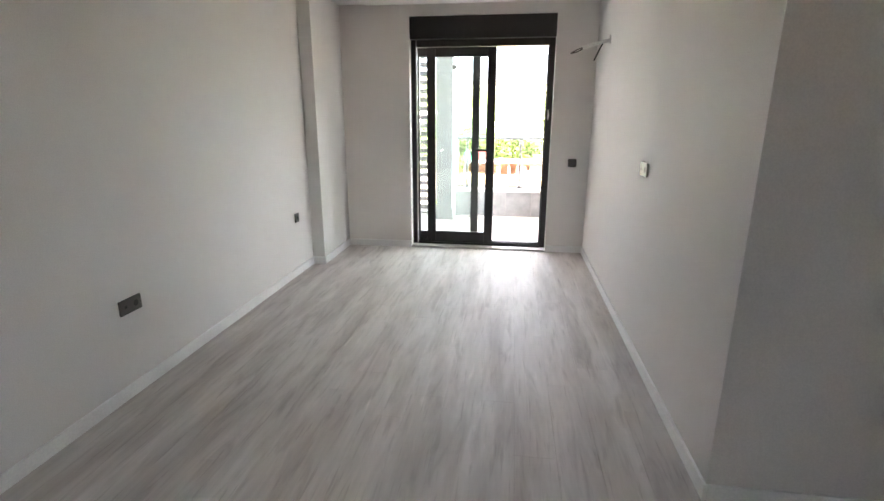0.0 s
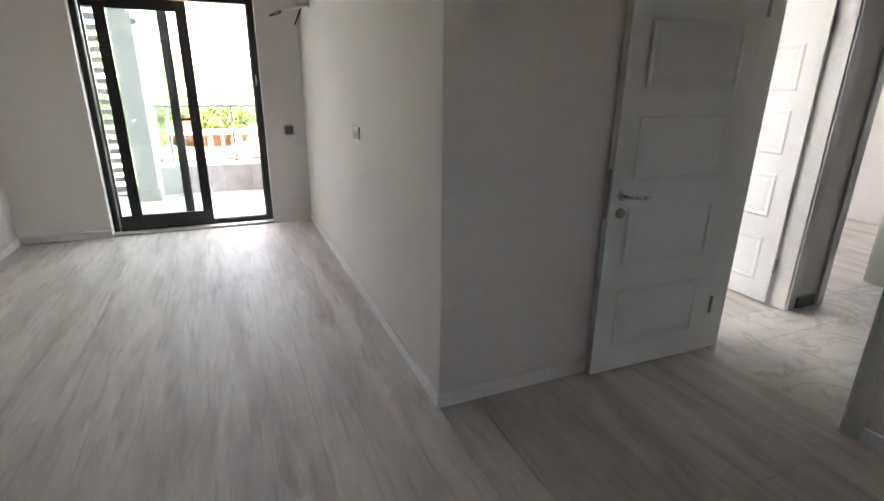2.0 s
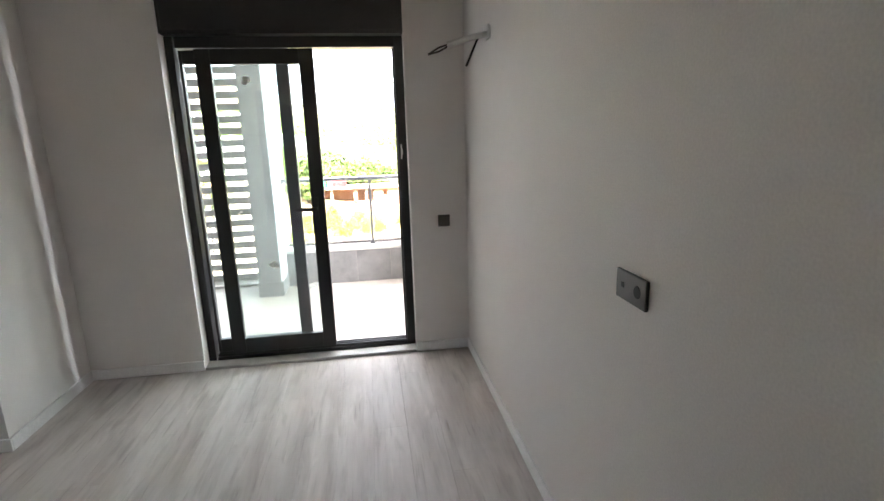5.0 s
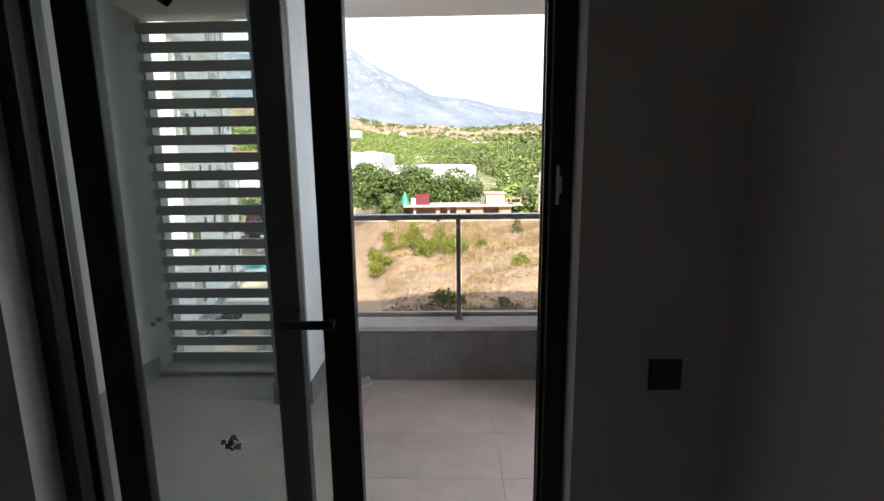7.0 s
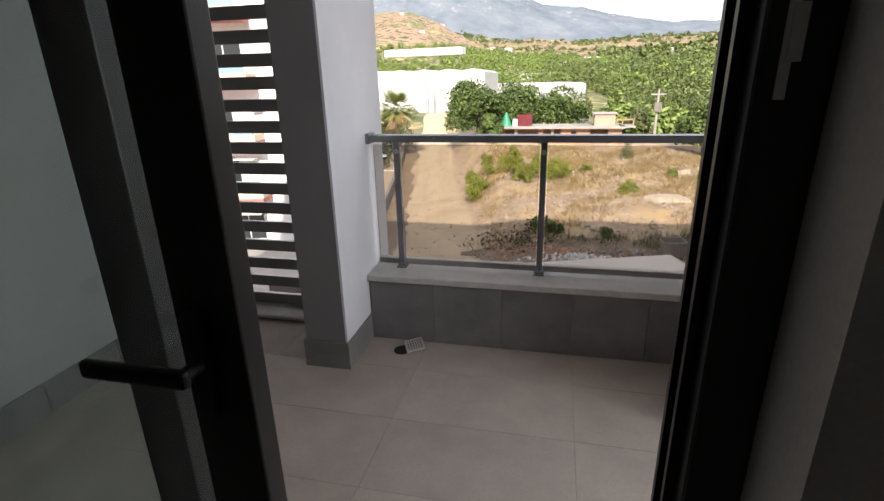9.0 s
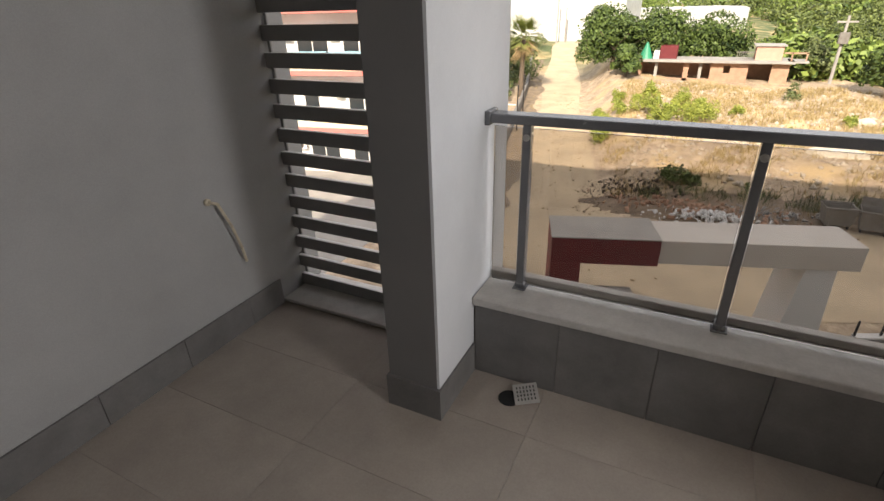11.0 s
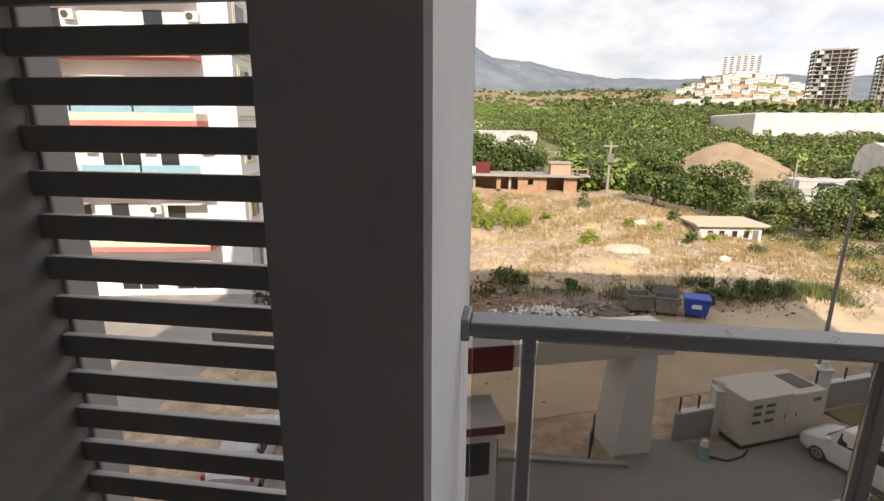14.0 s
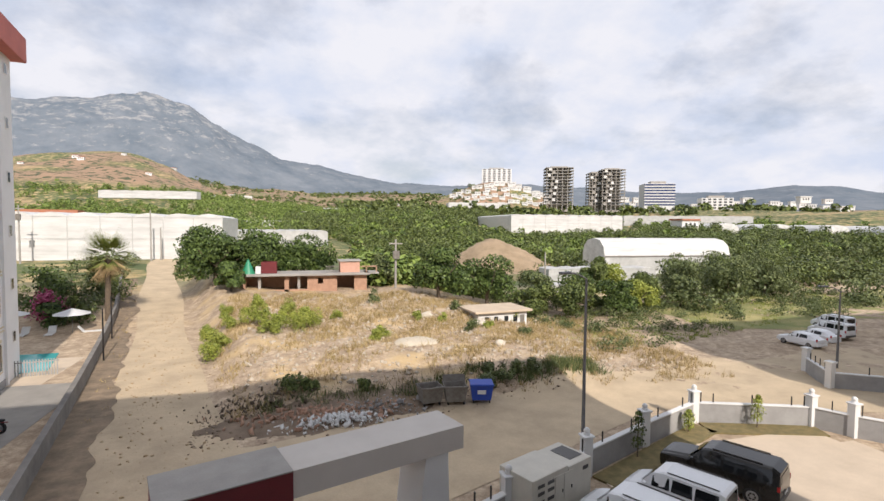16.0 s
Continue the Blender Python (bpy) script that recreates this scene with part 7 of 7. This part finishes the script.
# small clipped trees in the lawn strip, potted bush in the yard
for i, (x, y, h) in enumerate([(13.2, 20.05, 2.1), (21.2, 21.25, 1.7), (17.4, 21.7, 1.1)]):
    t = thing("topiary", (x, y, GZ + 0.05), 0, "small clipped cypress beside the boundary wall", "topiary", "clipped trees")
    bm = bmesh.new(); add_cyl(bm, (0, 0, 0), (0, 0, h * 0.8), 0.03, 0.02, 8); part("stem", bm, M_BARK, t)
    cs = [(0, 0, h * 0.3), (0, 0, h * 0.55), (0, 0, h * 0.78), (0, 0, h * 0.93)]
    co, f = leaf_cloud(cs, np.array([0.3, 0.34, 0.24, 0.12]), 150, 0.05, 1.0, i, 0.4)
    raw_mesh("crown", co, f, L_DARK if i == 0 else L_SHRUB).parent = t
pl = thing("planter", (7.6, 12.6, GZ + 0.05), 20, "low raised planter in the yard with a round bush", "planter")
for lo, hi in (((-1.5, -1.1, 0), (1.5, -0.9, 0.45)), ((-1.5, 0.9, 0), (1.5, 1.1, 0.45)), ((-1.5, -0.899, 0), (-1.3, 0.899, 0.45)), ((1.3, -0.899, 0), (1.5, 0.899, 0.45))):
    boxpart("kerb", M_WHITEWALL, pl, lo, hi, 0.01)
boxpart("soil", M_DIRT, pl, (-1.299, -0.899, 0), (1.299, 0.899, 0.3))
shrub(7.9, 12.7, 0.95, 1.5, L_OLIVE, "round grey-green bush in the yard planter", 150, 200, 0.06)


# ---- woods, orchards and banana fields of the valley ----
def woods(name, n, cond, leaf, label, seed, r0, r1, per, size, xr, yr, flat=0.85):
    r = np.random.RandomState(seed)
    x, y = r.uniform(*xr, n), r.uniform(*yr, n)
    k = cond(x, y)
    x, y = x[k], y[k]
    rad = r.uniform(r0, r1, len(x)) * (1 + 0.0012 * np.hypot(x, y))
    c = np.stack([x, y, ground_z(x, y) + rad * flat * 0.55], -1)
    jit = r.normal(size=(len(x), 2, 3)) * 0.45 * rad[:, None, None]
    cc = np.concatenate([c, c + jit[:, 0], c + jit[:, 1]])
    rr = np.concatenate([rad, rad * 0.7, rad * 0.6])
    co, f = leaf_cloud(cc, rr, per, size * (np.concatenate([rad] * 3)), flat, seed, 0.55)
    raw_mesh(name, co, f, leaf, label, "trees", "stuff")
bear = lambda x, y: np.degrees(np.arctan2(x, y))
clear = lambda x, y: ~((x > 64) & (x < 104) & (y > 94) & (y < 114)) & ~((x > 84) & (x < 172) & (y > 215) & (y < 305)) & ~((x > -58) & (x < 14) & (y > 98) & (y < 200)) & (np.hypot(x - 47, (y - 122)) > 15) & ~((x > 30) & (x < 62) & (y > 96) & (y < 122)) & ~((x > 33) & (x < 70) & (y > 66) & (y < 95))
woods("valley_trees", 900, lambda x, y: clear(x, y) & (y > 62 + 0.05 * x) & (x > 8 + 0.05 * (y - 62)) & (fbm(x, y, 0.03, 4) > -0.5), L_DARK, "dark mixed orchard trees filling the valley", 71, 1.6, 3.2, 100, 0.10, (5, 210), (62, 215))
woods("valley_olives", 520, lambda x, y: clear(x, y) & (bear(x, y) > 34) & (y > 45) & (fbm(x, y, 0.05, 2) > -0.3), L_OLIVE, "grey-green olive trees filling the valley", 72, 1.6, 3.2, 130, 0.085, (36, 220), (47, 200))
woods("banana_field", 1900, lambda x, y: clear(x, y) & (y > 120) & (fbm(x, y, 0.012, 6) > -0.1), L_BANANA, "bright green banana plantation", 73, 1.4, 2.3, 34, 0.24, (20, 330), (108, 330))
woods("hill_woods", 1500, lambda x, y: clear(x, y) & (y > 130) & (bear(x, y) > -22) & (bear(x, y) < 30), L_DARK, "dark green trees on the near hill", 74, 1.6, 2.8, 50, 0.15, (-10, 160), (140, 420))
woods("hill_orchard", 4600, lambda x, y: (bear(x, y) < 8) & clear(x, y) & (fbm(x, y, 0.012, 9) > -0.25) & (np.hypot(x, y) < 640) & (ground_z(x, y) < 30), L_BANANA, "orchard rows on the hillside", 75, 1.3, 2.2, 30, 0.19, (-330, 100), (200, 640))
woods("far_woods", 2600, lambda x, y: (fbm(x, y, 0.006, 2) > -0.1) & (bear(x, y) > 4) & (((x - 362) / 140) ** 2 + ((y - 870) / 110) ** 2 > 1), L_DARK, "distant dark green woodland", 76, 2.2, 4.2, 16, 0.4, (-420, 900), (420, 1100), 0.6)
woods("slope_woods", 3000, lambda x, y: (bear(x, y) < 20) & (bear(x, y) > -28) & (np.hypot(x, y) > np.where(bear(x, y) < -3, 1150, 700)) & (fbm(x, y, 0.007, 6) > 0.0), L_DARK, "dark tree patches on the far valley slope", 80, 1.3, 2.6, 12, 0.35, (-900, 560), (560, 1700), 0.55)
woods("meadow_shrubs", 700, lambda x, y: (y > 36 + 0.25 * (x - 24)) & (fbm(x, y, 0.12, 3) > -0.1), L_OLIVE, "low green scrub at the edge of the orchards", 79, 0.35, 0.95, 60, 0.11, (22, 80), (36, 66), 0.8)
mdx, mdy = np.meshgrid(np.linspace(0, 1, 60), np.linspace(0, 1, 24), indexing="ij")
MDX = 40 + 58 * mdx
MDY = 39.5 + 0.10 * (MDX - 40) + 1.2 * np.sin(MDX * 0.35) + mdy * 17
sheet("meadow", MDX, MDY, lambda x, y: ground_z(x, y) + 0.03, mat("meadow_grass", (0.40, 0.34, 0.15), (0.14, 0.18, 0.05), 0.95, 0.25, 0.9, 6, big=0.07), "green and yellow meadow beside the dirt lot", "meadow")
grass_field("green_grass", 16000, (22, 85), (38, 70), lambda x, y: (y > 35 + 0.3 * (x - 22)), L_SHRUB, "green meadow grass beside the orchards", 14, 0.10, 0.30)
woods("reeds", 420, lambda x, y: (fbm(x, y, 0.1, 2) > -0.3), L_BANANA, "bright green reeds behind the ruined house", 77, 0.9, 1.5, 40, 0.25, (6, 26), (66, 84), 1.5)
woods("verge_shrubs", 150, lambda x, y: (x - road_x(y) < -4.0), L_OLIVE, "low shrubs along the roadside wall", 78, 0.6, 1.2, 50, 0.14, (-34, -14), (56, 100), 1.0)


# bare earth mound in the valley
def terraced(h):
    return 0.45 * h + 0.55 * (np.floor(h) + sstep(0.55, 1.0, h - np.floor(h)))


mgx, mgy = np.meshgrid(np.linspace(28, 66, 50), np.linspace(104, 146, 50), indexing="ij")
sheet("earth_mound", mgx, mgy, lambda x, y: ground_z(x, y) - 0.8 + terraced(8.2 * np.exp(-((x - 48) / 12.0) ** 2 - ((y - 124) / 11.0) ** 2)) + 0.3 * fbm(x, y, 0.4, 3), mat("reddish_earth", (0.40, 0.30, 0.20), (0.24, 0.18, 0.11), 0.95, 0.25, 0.6, 3, big=0.2), "bare reddish earth mound among orchards", "mound")


# ---- far buildings ----
def tower(name, x, y, zb, w, d, floors, rz, label, style):
    t = thing(name, (x, y, zb), rz, label, "tower block", "far towers")
    fh = 3.3
    H = floors * fh
    if style == "shell":
        boxpart("core", M_CONC, t, (-w * 0.3, -d * 0.25, -8), (w * 0.3, d * 0.3, H + 2))
        for i in range(floors + 1):
            boxpart("floor_slab", M_CONC, t, (-w / 2, -d / 2, i * fh - 0.25), (w / 2, d / 2, i * fh + 0.25))
        for i in range(6):
            for j in (-1, 1):
                xx = -w / 2 + 1 + i * (w - 2) / 5
                boxpart("column", M_CONC, t, (xx - 0.35, j * (d / 2 - 1) - 0.35, -8), (xx + 0.35, j * (d / 2 - 1) + 0.35, H))
        for i in range(floors):
            boxpart("infill_wall", M_WHITEWALL if i % 2 else M_CONC, t, (-w / 2 + 2 + (i * 5 % 9), -d / 2 + 0.3, i * fh + 0.26), (-w / 2 + 5 + (i * 5 % 9), -d / 2 + 0.5, (i + 1) * fh - 0.26))
    else:
        boxpart("wall", M_WHITEWALL, t, (-w / 2, -d / 2, -8), (w / 2, d / 2, H))
        boxpart("roof", M_CONC, t, (-w / 4, -d / 4, H), (w / 4, d / 4, H + 3))
        for i in range(floors):
            if style == "office":
                boxpart("window_band", mat("blue_band", (0.05, 0.07, 0.16), None, 0.2, 1, 0, 5) if i == 0 else bpy.data.materials["blue_band"], t, (-w / 2 - 0.05, -d / 2 - 0.25, i * fh + 0.9), (w / 2 + 0.05, -d / 2 - 0.01, i * fh + 2.7))
            else:
                for k in range(6):
                    xx = -w / 2 + (k + 0.5) * w / 6
                    boxpart("window", M_DARKIN, t, (xx - w * 0.045, -d / 2 - 0.2, i * fh + 0.8), (xx + w * 0.045, -d / 2 - 0.01, i * fh + 2.5))
    return t
tower("tower_shell", 274, 500, 26, 30, 26, 12, -20, "unfinished grey concrete tower block", "shell")
tower("tower_shell", 324, 505, 26, 18, 20, 11, -20, "unfinished grey concrete tower block", "shell")
tower("tower_shell", 338, 495, 26, 26, 26, 12, -20, "unfinished grey concrete tower block", "shell")
tower("office_tower", 404, 500, 26, 34, 26, 8, -24, "blue and white banded office tower", "office")
tower("apartment_tower", 470, 480, 20, 34, 18, 5, -28, "white apartment block in the distance", "plain")
tower("apartment_tower", 428, 520, 22, 12, 14, 4, -28, "white apartment block in the distance", "plain")
tower("hill_hotel", 362, 900, float(ground_z(362, 900)), 56, 30, 8, -20, "pale hotel block on a distant hill", "plain")
def villa(x, y, z, s, rz, label, roof):
    v = thing("villa", (x, y, z), rz, label, "house", "far houses")
    boxpart("wall", M_WHITEWALL, v, (-s, -s * 0.6, -4), (s, s * 0.6, s * 0.8))
    boxpart("roof", roof, v, (-s * 1.1, -s * 0.7, s * 0.8), (s * 1.1, s * 0.7, s * 0.95))
    for k in (-0.6, -0.1, 0.4):
        boxpart("window", M_DARKIN, v, (s * k, -s * 0.6 - 0.1, s * 0.25), (s * k + s * 0.22, -s * 0.6 - 0.01, s * 0.6))
rv = random.Random(3)
for i in range(80):
    x = 262 + i % 20 * 11 + rv.uniform(-4, 4); y = 800 + (i // 20) * 22 + rv.uniform(-6, 6)
    villa(x, y, float(ground_z(x, y)), 5, -20, "small white villa on a distant hill", M_WHITEWALL)
for i in range(20):
    a = radians(rv.uniform(-26, 6)); d = rv.uniform(430, 1100)
    x, y = d * math.sin(a), d * math.cos(a)
    villa(x, y, float(ground_z(x, y)), rv.uniform(1.8, 3.4), rv.uniform(-20, 20), "white farmhouse on the hillside", M_TERRA if i % 3 else M_WHITEWALL)
for x, y, s in ((-76, 186, 6.5), (-57, 170, 5.5), (-90, 205, 5), (190, 215, 6)):
    villa(x, y, float(ground_z(x, y)) + 2.0, s, 8, "white two-storey house with a terracotta roof", M_TERRA)
for i in range(60):
    a = radians(rv.uniform(34, 56)); d = rv.uniform(1300, 2200)
    x, y = d * math.sin(a), d * math.cos(a)
    villa(x, y, float(ground_z(x, y)) + rv.uniform(0, 40), rv.uniform(8, 14), rv.uniform(-40, 0), "pale house of the far hillside town", M_WHITEWALL)


def utility_pole(x, y, h, arms):
    u = thing("utility_pole", (x, y, float(ground_z(x, y))), 0, "grey utility pole in the valley", "utility pole", "utility poles")
    bm = bmesh.new(); add_cyl(bm, (0, 0, -0.5), (0, 0, h), 0.16, 0.11, 10); part("pole", bm, M_CONC, u)
    if arms:
        boxpart("cross_arm", M_CONC, u, (-0.8, -0.06, h - 0.6), (0.8, 0.06, h - 0.45))
        boxpart("transformer", M_GREYBIN, u, (-0.4, -0.5, h - 2.4), (0.4, -0.12, h - 1.4), 0.03)
for x, y, h, a in ((-26.5, 100, 9, 0), (-25.3, 101.5, 6, 0), (-45, 98, 9.5, 1), (10.2, 62, 6.0, 1), (41, 82, 6, 0)):
    utility_pole(x, y, h, a)


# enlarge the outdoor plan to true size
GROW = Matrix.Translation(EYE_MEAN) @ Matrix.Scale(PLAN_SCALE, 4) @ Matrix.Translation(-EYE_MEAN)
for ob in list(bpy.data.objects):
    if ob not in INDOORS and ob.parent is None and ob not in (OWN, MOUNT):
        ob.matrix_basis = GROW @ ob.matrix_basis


# ---- pieces of floors and skirtings ----
def pieces(parent, name, material, rects, z0, z1, gap, bevel=0.0):
    """Rectangular tiles or planks: (x0, y0, x1, y1); alike sizes share a mesh."""
    cache = {}
    for x0, y0, x1, y1 in rects:
        key = (round(x1 - x0, 3), round(y1 - y0, 3))
        if key not in cache:
            bm = bmesh.new()
            add_box(bm, (-key[0] / 2 + gap, -key[1] / 2 + gap, z0), (key[0] / 2 - gap, key[1] / 2 - gap, z1), 0)
            cache[key] = mesh_of(name, bm, material)
        o = new(name, cache[key])
        o.parent = parent
        o.location = ((x0 + x1) / 2, (y0 + y1) / 2, 0)


def plank_rects(x0, x1, y0, y1, w, ln, seed):
    rnd = random.Random(seed)
    out = []
    n = max(1, round((x1 - x0) / w))
    w = (x1 - x0) / n
    for i in range(n):
        y = y0 - rnd.randint(0, 5) * ln / 6
        while y < y1:
            a, b = max(y, y0), min(y + ln, y1)
            if b - a > 0.02:
                out.append((x0 + i * w, a, x0 + (i + 1) * w, b))
            y += ln
    return out


pieces(subfloor, "plank", M_FLOOR, plank_rects(XL, 0.0, -8.8, 0.0, 0.19, 1.30, 3), -0.011, 0.0, 0.0003)
pieces(subfloor, "plank", M_FLOOR, plank_rects(0.0, WX + 0.06, -8.8, YP, 0.19, 1.30, 5), -0.011, 0.0, 0.0003)
pieces(subfloor, "plank", M_FLOOR, plank_rects(0.12, 2.83, -3.60, 0.0, 0.30, 1.8, 6), -0.011, 0.0, 0.0003)
pieces(subfloor, "plank", M_FLOOR, plank_rects(2.95, 6.05, -3.60, 0.0, 0.30, 1.8, 7), -0.011, 0.0, 0.0003)
tiles = []
for i in range(4):
    for j in range(3):
        x0, y0 = WX + 0.06 + i * 1.2, -5.1 + j * 0.6
        tiles.append((x0, y0, min(x0 + 1.2, 6.05), min(y0 + 0.6, -3.60)))
pieces(subfloor, "tile", M_MARBLE, [t for t in tiles if t[3] - t[1] > 0.05], -0.011, -0.001, 0.001)
slab = bpy.data.objects["balcony_slab"]
bt = []
for i in range(7):
    for j in range(6):
        x0, y0 = BX0 + i * 0.83, 0.262 + j * 0.4235 - 0.09
        bt.append((x0, max(y0, 0.262), min(x0 + 0.83, 2.3), min(y0 + 0.4235, 2.29)))
pieces(slab, "tile", M_BTILE, [t for t in bt if t[3] - t[1] > 0.04 and t[2] - t[0] > 0.04], ZB - 0.011, ZB, 0.0007)
# stone facing tiles of the parapet and the skirting along the balcony wall
for x0, x1 in ((-1.672, -1.283), (-1.283, -0.89), (-0.89, -0.497), (-0.497, -0.105), (-0.105, 0.20)):
    boxpart("tile", M_STILE, parapet, (x0 + 0.0015, 2.168, ZB), (x1 - 0.0015, 2.180, 0.351), 0.001)
ww = bpy.data.objects["balcony_wall_west"]
for k in range(6):
    y0 = 0.27 + (k - 1) * 0.4235 + 0.05
    y1 = min(y0 + 0.4235, 2.26)
    y0 = max(y0, 0.265)
    if y1 - y0 > 0.03:
        boxpart("tile", M_STILE, ww, (BX0, y0 + 0.0015, ZB), (BX0 + 0.012, y1 - 0.0015, 0.135), 0.001)
